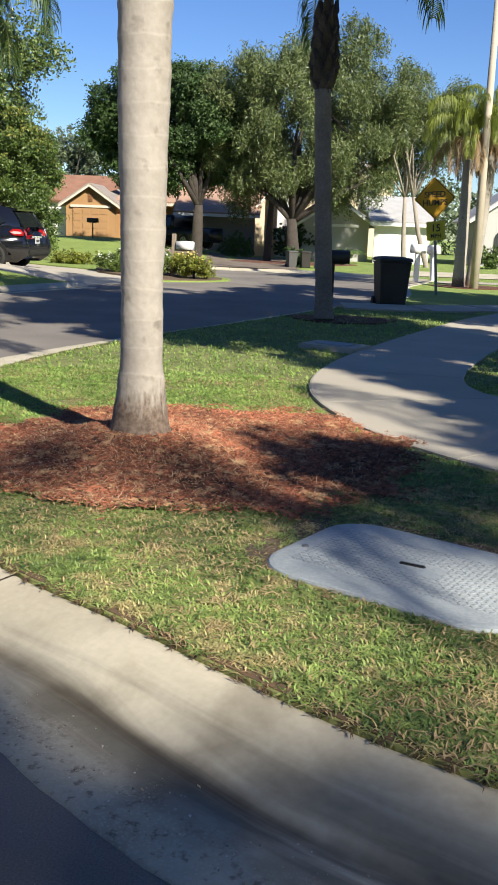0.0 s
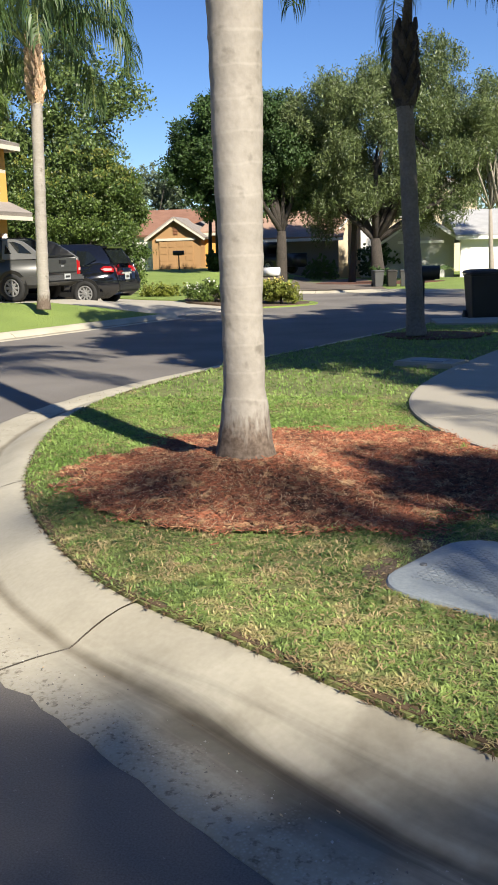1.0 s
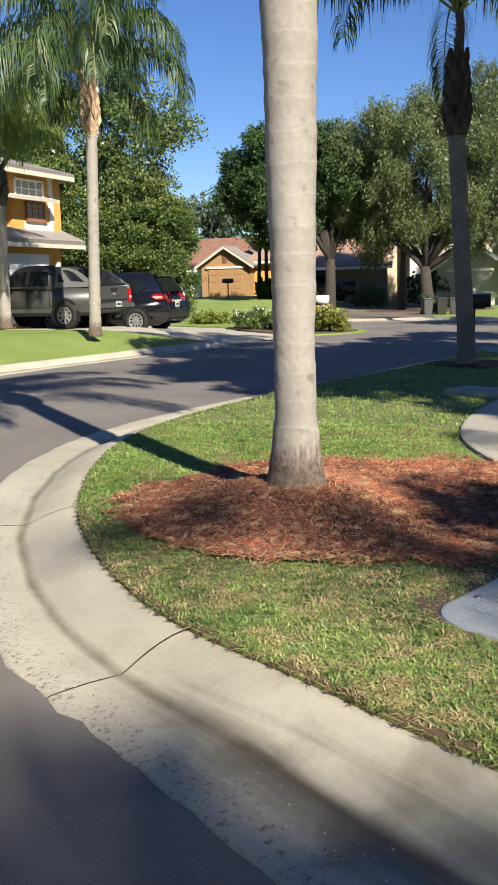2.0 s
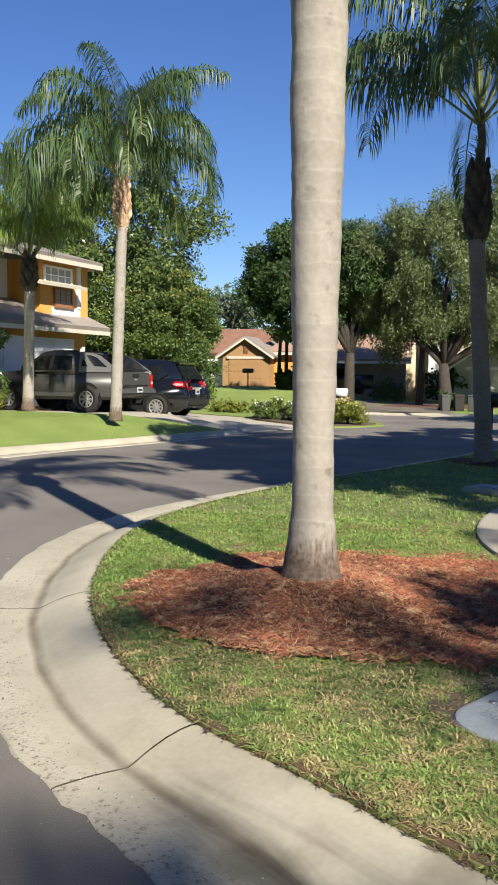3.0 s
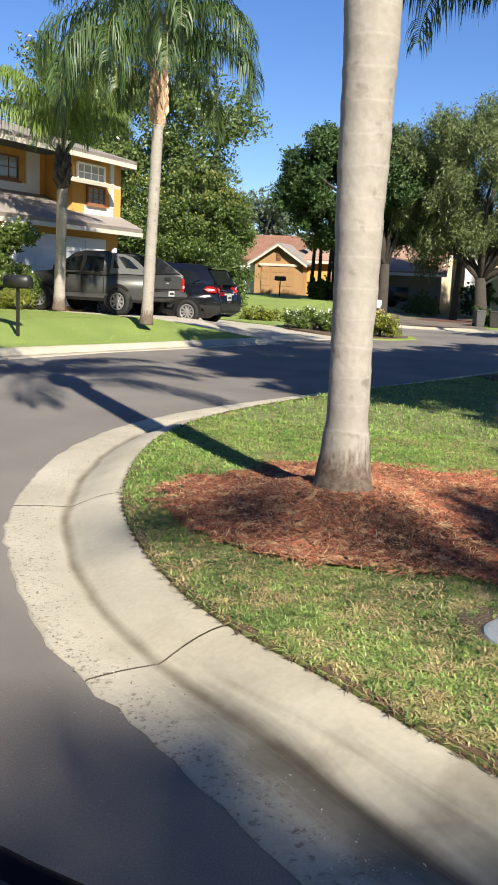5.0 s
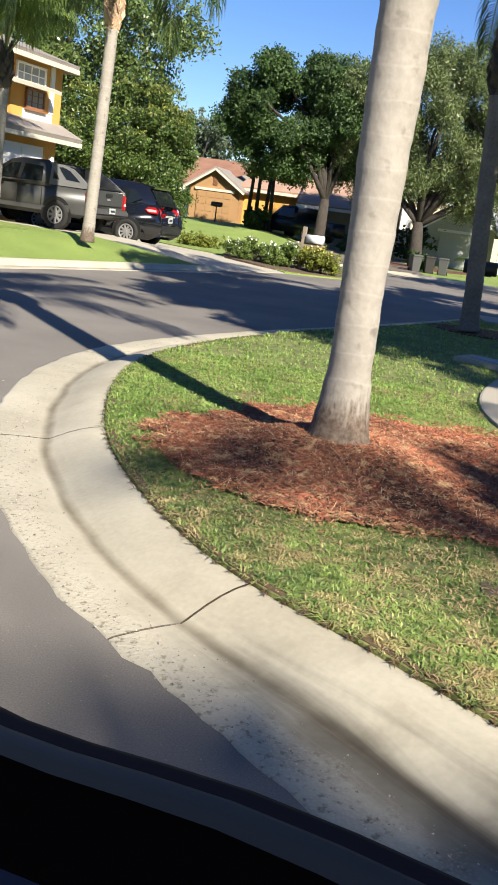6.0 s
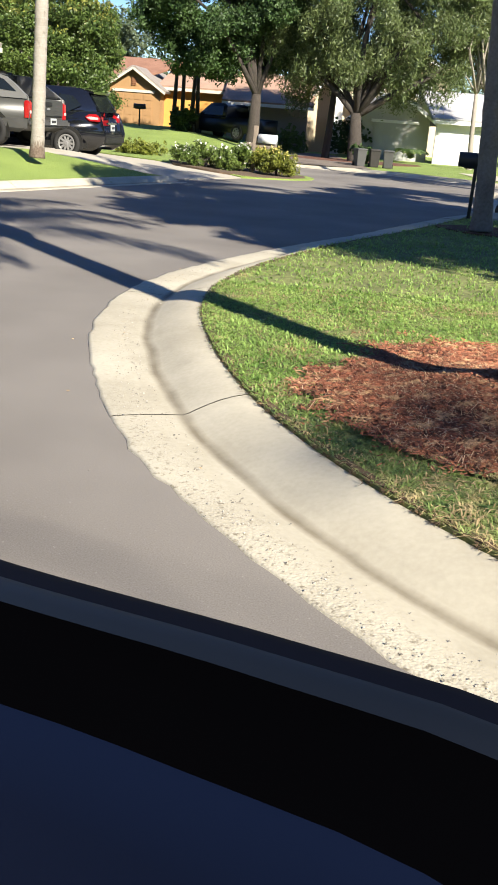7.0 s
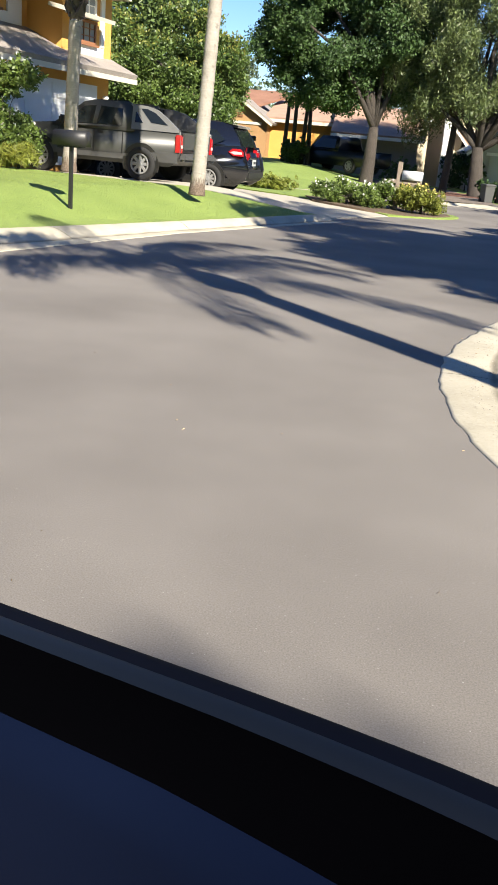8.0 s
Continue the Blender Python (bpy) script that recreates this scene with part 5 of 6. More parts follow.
def gable_house(name, m, width, eave, peak, depth, walls, roof, label, door=None, door_mat=TRIM_WHITE, trim=TRIM_WHITE, over=0.45, courses=7, wing=None):
    """A one-storey house with its gable end forward. door: (x, width, height). wing: (x0, x1, eave, ridge, setback, material)."""
    h = thing(name, m, label, "house")
    wall(h, I, [(0, -0.4), (width, -0.4), (width, eave), (width / 2, peak - 0.12), (0, eave)], 0.2, walls)
    wall(h, pose(0, 0, 0, 0, 0, 90), [(-depth, -0.4), (-0.2, -0.4), (-0.2, eave), (-depth, eave)], 0.2, walls)
    wall(h, pose(width, 0, 0, 0, 0, -90), [(0.2, -0.4), (depth, -0.4), (depth, eave), (0.2, eave)], 0.2, walls)
    r = (peak - eave) / (width / 2)
    slope(h, [(-over, -depth, eave - over * r), (-over, over, eave - over * r), (width / 2, over, peak), (width / 2, -depth, peak)], roof, 0.1, courses)
    slope(h, [(width + over, over, eave - over * r), (width + over, -depth, eave - over * r), (width / 2, -depth, peak), (width / 2, over, peak)], roof, 0.1, courses)
    bar(h, "barge_board", (-over, over + 0.02, eave - over * r - 0.06), (width / 2, over + 0.02, peak - 0.06), (0.11, 0.04), trim)
    bar(h, "barge_board", (width + over, over + 0.02, eave - over * r - 0.06), (width / 2, over + 0.02, peak - 0.06), (0.11, 0.04), trim)
    if door:
        panel_door(h, "garage_door", Matrix.Translation((door[0], 0.035, 0)), door[1], door[2], 4, 4, door_mat, "sectional garage door")
        for a in (door[0] - 0.08, door[0] + door[1] + 0.08):
            bar(h, "door_jamb", (a, 0.06, 0), (a, 0.06, door[2] + 0.1), (0.12, 0.16), trim)
        bar(h, "door_head", (door[0] - 0.15, 0.06, door[2] + 0.1), (door[0] + door[1] + 0.15, 0.06, door[2] + 0.1), (0.14, 0.12), trim)
    if wing:
        x0, x1, we, wr, back, wm, *over_it = wing
        roof = over_it[0] if over_it else roof
        wall(h, Matrix.Translation((0, -back, 0)), [(x0, -0.4), (x1, -0.4), (x1, we), (x0, we)], 0.2, wm)
        slope(h, [(x0 - 0.3, 0.45 - back, we - 0.05), (x1 + 0.3, 0.45 - back, we - 0.05), (x1 + 0.3, -back - 4.5, wr), (x0 - 0.3, -back - 4.5, wr)], roof, 0.1, courses)
        slope(h, [(x1 + 0.3, -back - 9, we), (x0 - 0.3, -back - 9, we), (x0 - 0.3, -back - 4.5, wr), (x1 + 0.3, -back - 4.5, wr)], roof, 0.1)
        bar(h, "fascia", (x0 - 0.3, 0.47 - back, we - 0.12), (x1 + 0.3, 0.47 - back, we - 0.12), (0.16, 0.04), trim)
        for a in np.linspace(x0 + 0.8, x1 - 1.9, max(1, int((x1 - x0) / 4))) if name not in ("taupe_house", "white_house") else ():
            window(h, Matrix.Translation((float(a), -back + 0.01, 0.9)), 1.1, 1.2, 2, 2, TRIM_WHITE)
    return h


# golden house with a brown roof at the end of the street
g_house = gable_house("golden_house", pose(-10.42, 54.6, 0.84, 0, 0, 177), 3.0, 1.95, 2.95, 8, STUCCO_GOLD, SHINGLE_GREY, "golden stucco house with a brown shingle roof",
                      (0.45, 2.1, 1.62), STUCCO_GOLD, TRIM_CREAM, over=0.35, wing=(-5.6, 0.0, 2.1, 3.35, 1.2, STUCCO_ORANGE, SHINGLE_TAN))
bm = bmesh.new()
for k in range(5):
    box(bm, (1.5, 0.04, 2.05 + 0.09 * k), (0.26, 0.06, 0.06))
part("gable_vent", bm, TRIM_BROWN, g_house, "brown slatted vent")
wall(g_house, Matrix.Translation((3.0, -1.0, 0)), [(0, -0.6), (2.7, -0.6), (2.7, 1.95), (0, 1.95)], 0.2, STUCCO_WHITE, "white side wall")
slope(g_house, [(2.5, -0.65, 1.95), (7.2, -0.65, 1.95), (5.2, -4.4, 3.6), (-1.0, -4.4, 3.6)], SHINGLE_BROWN, 0.1, 8)
# taupe house in the trees' shade; its shingle colour is warmed against blue skylight
t_house = gable_house("taupe_house", pose(0.15, 54.0, 0.05, 0, 0, 180), 2.5, 2.6, 4.0, 9, STUCCO_CREAM, SHINGLE_TAN, "taupe and cream house with a tan roof, in shade",
            None, wing=(2.3, 6.6, 2.35, 3.9, -1.2, STUCCO_TAUPE))
# white upright with a cap at the cream gable
bm = bmesh.new()
box(bm, (0.75, 0.75, 2.1), (0.62, 0.5, 4.2), None, 0.02)
box(bm, (0.75, 0.75, 4.24), (0.74, 0.62, 0.1), None, 0.02)
part("chimney", bm, STUCCO_WHITE, t_house, "white pillar at the cream gable")
# white house; the shade on its gable is put into grey stucco
gable_house("white_house", pose(4.05, 50.0, 0.1, 0, 0, 182), 3.5, 2.1, 3.25, 9, STUCCO_GREY, SHINGLE_LIGHT, "white house with a shade-grey gable and pale shingle roof",
                      (0.7, 2.1, 1.75), STUCCO_GREY, TRIM_WHITE, wing=(-3.1, -0.2, 2.1, 3.5, -1.0, STUCCO_WHITE))
# upper floor of a cream house behind it
c_house = gable_house("cream_house", pose(6.6, 64.0, 0.0, 0, 0, 180), 6.5, 5.4, 6.6, 8, STUCCO_CREAM, SHINGLE_TAN, "two-storey cream house behind the white one", None)
window(c_house, Matrix.Translation((1.0, 0.01, 3.8)), 1.3, 1.2, 2, 2, TRIM_WHITE)
window(c_house, Matrix.Translation((4.0, 0.01, 3.8)), 1.3, 1.2, 2, 2, TRIM_WHITE)
# grey house at the edge
r_house = gable_house("grey_house", pose(15.2, 50.0, 0.05, 0, 0, 176), 5.4, 2.7, 4.6, 9, STUCCO_GREY, SHINGLE_LIGHT, "pale grey house with an arched window", None)
bm = bmesh.new()
prism(bm, [(1.5 + 0.75 * math.cos(a), 1.5 + 0.55 * math.sin(a)) for a in np.linspace(0, math.pi, 9)] + [(0.75, 0.7), (2.25, 0.7)], 0.0, 0.03, Matrix.Translation((2.2, 0, 0)), "y")
arch = part("arched_window", bm, GLASS, r_house, "arched dark window")
for k in (1.0, 1.5, 2.0):
    bar(arch, "glazing_bar", (2.2 + k, 0.045, 0.7), (2.2 + k, 0.045, 1.9), (0.05, 0.03), TRIM_WHITE)


# ---- vehicles; local x forwards, origin on the ground below the middle ----
def hull(bm, outline, half, m=None):
    """A side outline (x, z) drawn out to half(x, z) on both sides."""
    left = [bm.verts.new((x, half(x, z), z)) for x, z in outline]
    right = [bm.verts.new((x, -half(x, z), z)) for x, z in outline]
    bm.faces.new(left), bm.faces.new(right[::-1])
    for i in range(len(outline)):
        j = (i + 1) % len(outline)
        bm.faces.new((left[i], left[j], right[j], right[i]))


def side_panel(parent, name, outline, half, mat, off=0.012, thick=0.03, label=""):
    for s in (1, -1):
        bm = bmesh.new()
        a = [bm.verts.new((x, s * (half(x, z) + off), z)) for x, z in outline]
        b = [bm.verts.new((x, s * (half(x, z) + off - thick), z)) for x, z in outline]
        bm.faces.new(a), bm.faces.new(b[::-1])
        for i in range(len(outline)):
            j = (i + 1) % len(outline)
            bm.faces.new((a[i], a[j], b[j], b[i]))
        part(name, bm, mat, parent, label)


def soften(bm, width, segments=2):
    bmesh.ops.remove_doubles(bm, verts=bm.verts, dist=0.0005)
    sharp = [e for e in bm.edges if len(e.link_faces) == 2 and e.calc_face_angle(0) > 0.35]
    bmesh.ops.bevel(bm, geom=sharp, offset=width, segments=segments, affect="EDGES", clamp_overlap=True)


def wheel(parent, x, y, r, wide, spokes):
    s = 1 if y > 0 else -1
    m = pose(x, y, r, -90 * s)
    bm = bmesh.new()
    prof = [(r * 0.66, -wide / 2), (r * 0.94, -wide / 2), (r, -wide * 0.36), (r, wide * 0.36), (r * 0.94, wide / 2), (r * 0.66, wide / 2), (r * 0.64, 0.0)]
    n = 32
    rings = [[bm.verts.new(m @ Vector((a * math.cos(2 * math.pi * k / n), a * math.sin(2 * math.pi * k / n), b))) for k in range(n)] for a, b in prof]
    for p, q in zip(rings, rings[1:] + rings[:1]):
        for k in range(n):
            bm.faces.new((p[k], p[(k + 1) % n], q[(k + 1) % n], q[k]))
    w = part("wheel", bm, RUBBER, parent, "black tyre", True)
    bm = bmesh.new()
    bmesh.ops.create_cone(bm, cap_ends=True, segments=32, radius1=r * 0.65, radius2=r * 0.65, depth=wide * 0.3, matrix=m @ Matrix.Translation((0, 0, -wide * 0.05)))
    part("wheel_well", bm, BLACK_PLASTIC, w)
    bm = bmesh.new()
    tube(bm, [m @ Vector((r * 0.58 * math.cos(a), r * 0.58 * math.sin(a), wide * 0.42)) for a in np.linspace(0, 2 * math.pi, 33)], [0.022] * 33, 6, False)
    for k in range(spokes):
        a = 2 * math.pi * k / spokes
        box(bm, (r * 0.34, 0, wide * 0.34), (r * 0.56, r * 1.5 / spokes, 0.035), m @ pose(0, 0, 0, 0, 0, math.degrees(a)), 0.01)
    bmesh.ops.create_cone(bm, cap_ends=True, segments=16, radius1=r * 0.16, radius2=r * 0.12, depth=0.06, matrix=m @ Matrix.Translation((0, 0, wide * 0.38)))
    part("rim", bm, ALLOY, w, "silver alloy rim")


def arch(parent, x, z, r, half, mat):
    out = [(x + r * math.cos(a), z + r * math.sin(a)) for a in np.linspace(-0.35, math.pi + 0.35, 15)]
    side_panel(parent, "wheel_arch", out, half, mat, 0.004, 0.03)


def plate(parent, x, y, z, wide=0.31):
    bm = bmesh.new()
    box(bm, (x, y, z), (0.02, wide, 0.16), None, 0.004)
    p = part("licence_plate", bm, PLATE, parent, "white licence plate with dark bars")
    bm = bmesh.new()
    box(bm, (x - 0.012, y, z), (0.006, wide * 0.7, 0.06))
    part("bar_mark", bm, INK, p)


PICK = thing("pickup_truck", pose(-10.54, 23.83, 0.44, 0, 0, 167) @ Matrix.Scale(0.9, 4), "dark grey crew-cab pickup truck parked on the driveway", "pickup truck")
half = lambda x, z: 0.985 - 0.10 * max(0, 0.55 - z) - 0.33 * max(0, z - 1.16) - 0.05 * max(0, abs(x) - 2.3)
bm = bmesh.new()
hull(bm, [(-2.72, 0.55), (-2.78, 0.75), (-2.76, 1.20), (-2.70, 1.24), (-0.6, 1.21), (0.7, 1.20), (1.45, 1.13), (1.80, 1.02), (1.93, 0.6), (1.80, 0.42), (-2.5, 0.42)], half)
soften(bm, 0.05)
part("body", bm, PICKUP_PAINT, PICK, "dark grey metallic body", True)
bm = bmesh.new()
hull(bm, [(-1.50, 1.18), (-1.42, 1.70), (-1.28, 1.79), (-0.30, 1.79), (-0.05, 1.73), (0.72, 1.18)], half)
soften(bm, 0.04)
part("cab", bm, PICKUP_PAINT, PICK, smooth=True)
side_panel(PICK, "sail_panel", [(-1.46, 1.20), (-1.40, 1.72), (-1.32, 1.78), (-1.75, 1.76), (-2.08, 1.68), (-2.34, 1.53), (-2.74, 1.25), (-2.74, 1.19)], half, SAIL, 0.008, 0.08, "pale grey plastic sail panel")
side_panel(PICK, "side_window", [(-1.53, 1.36), (-1.51, 1.62), (-1.75, 1.36)], half, CAR_GLASS, 0.014)
side_panel(PICK, "side_window", [(-1.64, 1.69), (-1.80, 1.69), (-2.04, 1.61), (-2.42, 1.35), (-1.98, 1.38)], half, CAR_GLASS, 0.014)
side_panel(PICK, "side_window", [(-1.20, 1.26), (-1.14, 1.66), (-0.52, 1.69), (-0.48, 1.26)], half, CAR_GLASS)
side_panel(PICK, "side_window", [(-0.36, 1.26), (-0.38, 1.69), (-0.08, 1.66), (0.45, 1.26)], half, CAR_GLASS)
bm = bmesh.new()
box(bm, (-2.12, 0, 1.26), (1.24, 1.62, 0.05), None, 0.015)
part("bed_cover", bm, BLACK_PLASTIC, PICK, "black bed cover")
bm = bmesh.new()
box(bm, (-1.48, 0, 1.52), (0.04, 1.45, 0.46))
part("rear_window", bm, CAR_GLASS, PICK)
bm = bmesh.new()
prism(bm, [(0.0, 1.73), (0.75, 1.20), (0.77, 1.22), (0.02, 1.75)], -0.75, 0.75, None, "y")
part("windscreen", bm, CAR_GLASS, PICK)
side_panel(PICK, "cladding", [(-2.74, 0.48), (-2.74, 0.72), (-2.3, 0.72), (-1.2, 0.60), (0.6, 0.60), (0.7, 0.72), (1.86, 0.72), (1.84, 0.48)], half, CLADDING, 0.012, 0.04, "lower grey cladding")
bm = bmesh.new()
box(bm, (-2.79, 0, 1.0), (0.06, 1.60, 0.40), None, 0.02)
gate = part("tailgate", bm, PICKUP_PAINT, PICK)
bm = bmesh.new()
box(bm, (-2.83, 0, 1.10), (0.03, 0.34, 0.10), None, 0.01)
part("handle", bm, BLACK_PLASTIC, gate)
bm = bmesh.new()
box(bm, (-2.825, 0, 0.98), (0.02, 0.16, 0.05), None, 0.008)
part("badge", bm, ALLOY, gate)
bm = bmesh.new()
box(bm, (-2.86, 0, 0.63), (0.20, 1.94, 0.19), None, 0.05)
part("rear_bumper", bm, CLADDING, PICK, "grey rear bumper")
for s in (1, -1):
    bm = bmesh.new()
    box(bm, (-2.74, s * 0.91, 0.93), (0.17, 0.15, 0.44), None, 0.03)
    lamp = part("tail_lamp", bm, RED_LENS, PICK, "tall red tail lamp")
    bm = bmesh.new()
    box(bm, (-2.825, s * 0.91, 0.88), (0.02, 0.10, 0.08), None, 0.008)
    part("reversing_lens", bm, CLEAR_LENS, lamp)
    bm = bmesh.new()
    box(bm, (0.42, s * 1.10, 1.30), (0.12, 0.22, 0.20), None, 0.04)
    part("door_mirror", bm, BLACK_PLASTIC, PICK)
    bar(PICK, "roof_rail", (-1.2, s * 0.66, 1.83), (-0.3, s * 0.66, 1.82), (0.04, 0.04), BLACK_PLASTIC)
    for x in (-0.62, 0.12):
        bm = bmesh.new()
        box(bm, (x, s * 1.005, 1.10), (0.18, 0.03, 0.045), None, 0.012)
        part("door_handle", bm, BLACK_PLASTIC, PICK)
plate(PICK, -2.97, 0.0, 0.68)
for x in (-1.75, 1.12):
    arch(PICK, x, 0.40, 0.50, half, BLACK_PLASTIC)
    for s in (1, -1):
        wheel(PICK, x, s * 0.90, 0.40, 0.27, 8)
for a in (-0.43, 0.60, -1.24):
    side_panel(PICK, "door_seam", [(a, 0.62), (a + 0.015, 0.62), (a + 0.015, 1.2), (a, 1.2)], half, BLACK_PLASTIC, 0.003, 0.01)

SUV = thing("suv", pose(-9.4, 26.35, 0.17, 0, 0, 173.5), "black compact sport utility vehicle parked on the driveway", "car")
half2 = lambda x, z: 0.92 - 0.12 * max(0, 0.5 - z) - 0.34 * max(0, z - 1.02) - 0.16 * max(0, abs(x) - 1.75)
bm = bmesh.new()
hull(bm, [(-2.24, 0.42), (-2.30, 0.62), (-2.24, 0.85), (-2.14, 1.10), (-1.6, 1.06), (1.0, 1.0), (1.9, 0.92), (2.24, 0.72), (2.28, 0.45), (2.1, 0.26), (-2.0, 0.28)], half2)
soften(bm, 0.07, 3)
part("body", bm, SUV_PAINT, SUV, "glossy black body", True)
bm = bmesh.new()
hull(bm, [(-2.12, 1.04), (-2.02, 1.30), (-1.80, 1.60), (-1.55, 1.66), (-0.4, 1.70), (0.35, 1.66), (0.55, 1.58), (1.25, 1.0)], half2)
soften(bm, 0.05, 3)
part("cabin", bm, SUV_PAINT, SUV, smooth=True)
side_panel(SUV, "side_window", [(-1.72, 1.30), (-1.45, 1.52), (-1.10, 1.55), (-1.05, 1.12), (-1.40, 1.14)], half2, CAR_GLASS)
side_panel(SUV, "side_window", [(-0.98, 1.12), (-1.02, 1.56), (-0.30, 1.59), (-0.24, 1.10)], half2, CAR_GLASS)
side_panel(SUV, "side_window", [(-0.16, 1.10), (-0.20, 1.59), (0.30, 1.56), (0.95, 1.08)], half2, CAR_GLASS)
bm = bmesh.new()
prism(bm, [(-2.13, 1.16), (-1.88, 1.56), (-1.90, 1.58), (-2.155, 1.17)], -0.60, 0.60, None, "y")
part("rear_window", bm, CAR_GLASS, SUV)
bm = bmesh.new()
prism(bm, [(-1.95, 1.60), (-1.55, 1.68), (-1.55, 1.72), (-1.98, 1.65)], -0.62, 0.62, None, "y")
part("spoiler", bm, SUV_PAINT, SUV)
bm = bmesh.new()
box(bm, (-2.25, 0, 0.50), (0.24, 1.60, 0.26), None, 0.06)
part("rear_bumper", bm, BLACK_PLASTIC, SUV, "matt black bumper")
bm = bmesh.new()
box(bm, (-2.255, 0, 0.90), (0.05, 0.75, 0.05), None, 0.01)
part("chrome_strip", bm, CHROME, SUV)
for s in (1, -1):
    bm = bmesh.new()
    prism(bm, [(-1.84, 1.03), (-1.97, 0.94), (-2.23, 0.94), (-2.225, 1.04), (-2.14, 1.11), (-1.95, 1.11)], s * 0.60, s * 0.90, None, "y")
    lamp = part("tail_lamp", bm, RED_LENS, SUV, "red wrap-round tail lamp")
    bm = bmesh.new()
    prism(bm, [(-1.88, 1.02), (-2.0, 0.975), (-2.20, 0.985), (-2.19, 1.04), (-1.98, 1.05)], s * 0.895, s * 0.908, None, "y")
    part("clear_lens", bm, CLEAR_LENS, lamp)
    bar(SUV, "roof_rail", (-1.5, s * 0.62, 1.72), (0.3, s * 0.62, 1.72), (0.035, 0.035), BLACK_PLASTIC)
    bm = bmesh.new()
    box(bm, (0.78, s * 1.02, 1.12), (0.12, 0.2, 0.15), None, 0.04)
    part("door_mirror", bm, SUV_PAINT, SUV)
plate(SUV, -2.29, 0, 0.80)
side_panel(SUV, "sill_cladding", [(-1.9, 0.27), (-1.9, 0.40), (2.0, 0.40), (2.0, 0.27)], half2, BLACK_PLASTIC, 0.012, 0.03)
for x in (-1.36, 1.35):
    arch(SUV, x, 0.36, 0.44, half2, BLACK_PLASTIC)
    for s in (1, -1):
        wheel(SUV, x, s * 0.84, 0.355, 0.225, 10)

FAR_TRUCK = thing("pickup_truck", pose(-5.95, 48.0, far_z(-5.95, 48.0), 0, 0, 140) @ Matrix.Scale(0.9, 4), "dark pickup truck in deep shade under the trees", "pickup truck")
bm = bmesh.new()
hull(bm, [(-2.7, 0.5), (-2.7, 1.1), (-0.6, 1.1), (1.2, 1.1), (2.5, 1.0), (2.7, 0.6), (2.6, 0.4), (-2.5, 0.4)], half)
soften(bm, 0.05)
part("body", bm, TRUCK_PAINT, FAR_TRUCK, smooth=True)
bm = bmesh.new()
hull(bm, [(-0.7, 1.08), (-0.6, 1.7), (-0.4, 1.78), (0.6, 1.76), (1.4, 1.08)], half)
soften(bm, 0.04)
part("cab", bm, TRUCK_PAINT, FAR_TRUCK, smooth=True)
side_panel(FAR_TRUCK, "side_window", [(-0.5, 1.2), (-0.42, 1.66), (0.5, 1.66), (1.05, 1.2)], half, CAR_GLASS)
for x in (-1.6, 1.65):
    for s in (1, -1):
        wheel(FAR_TRUCK, x, s * 0.9, 0.39, 0.26, 6)


# ---- street furniture ----
def mailbox_body(bm, wide, tall, long, m):
    """A box with a round top, its door end towards -y."""
    out = [(-wide / 2, 0), (wide / 2, 0), (wide / 2, tall - wide / 2)] + [(wide / 2 * math.cos(a), tall - wide / 2 + wide / 2 * math.sin(a)) for a in np.linspace(0.3, math.pi - 0.3, 8)] + [(-wide / 2, tall - wide / 2)]
    prism(bm, out, -long / 2, long / 2, m, "y")
    bmesh.ops.bevel(bm, geom=[e for e in bm.edges if e.calc_face_angle(0) > 1.2], offset=0.008, segments=2, affect="EDGES")


def black_mailbox(base, turn, tall, label, lean=0.0):
    mb = thing("mailbox", pose(*base, 0, lean, turn), label, "mailbox")
    bm = bmesh.new()
    box(bm, (0, 0, tall / 2 - 0.1), (0.055, 0.055, tall + 0.2), None, 0.006)
    part("post", bm, BLACK_METAL, mb)
    bm = bmesh.new()
    mailbox_body(bm, 0.21, 0.23, 0.58, Matrix.Translation((0, 0, tall)))
    body = part("box", bm, BLACK_METAL, mb, "black metal box", True)
    bm = bmesh.new()
    box(bm, (0, -0.265, tall + 0.11), (0.05, 0.012, 0.02))
    part("latch", bm, STEEL, body)
    bm = bmesh.new()
    box(bm, (0, 0, tall - 0.012), (0.16, 0.4, 0.02))
    part("tray", bm, BLACK_METAL, mb)
    return mb


black_mailbox((0.86, 16.9, 0.10), 85, 0.86, "black mailbox on a thin post by the shaded kerb", -4)
lmb = black_mailbox((-8.62, 16.15, 0.16), 75, 1.0, "black mailbox on a black post on the bright lawn")
bm = bmesh.new()
box(bm, (0.104, -0.08, 1.09), (0.006, 0.16, 0.07))
part("number_strip", bm, PLATE, lmb, "white strip")
bm = bmesh.new()
for k in range(4):
    box(bm, (0.108, -0.14 + 0.04 * k, 1.09), (0.004, 0.022, 0.045))
part("bar_mark", bm, INK, lmb)

mb = thing("mailbox", pose(-3.42, 27.3, 0.15, 0, 3, 75), "white mailbox on a braced wooden post in a flower bed", "mailbox")
bm = bmesh.new()
box(bm, (0, 0, 0.50), (0.11, 0.11, 1.32), None, 0.01)
part("post", bm, WOOD_GREY, mb, "weathered wooden post")
bar(mb, "arm", (0.0, 0.22, 0.66), (0.0, -0.62, 0.66), (0.10, 0.09), WOOD_GREY)
bar(mb, "brace", (0.0, -0.03, 0.30), (0.0, -0.42, 0.62), (0.09, 0.07), WOOD_GREY)
bm = bmesh.new()
mailbox_body(bm, 0.20, 0.24, 0.52, Matrix.Translation((0, -0.36, 0.715)))
part("box", bm, WHITE_METAL, mb, "white enamelled box", True)


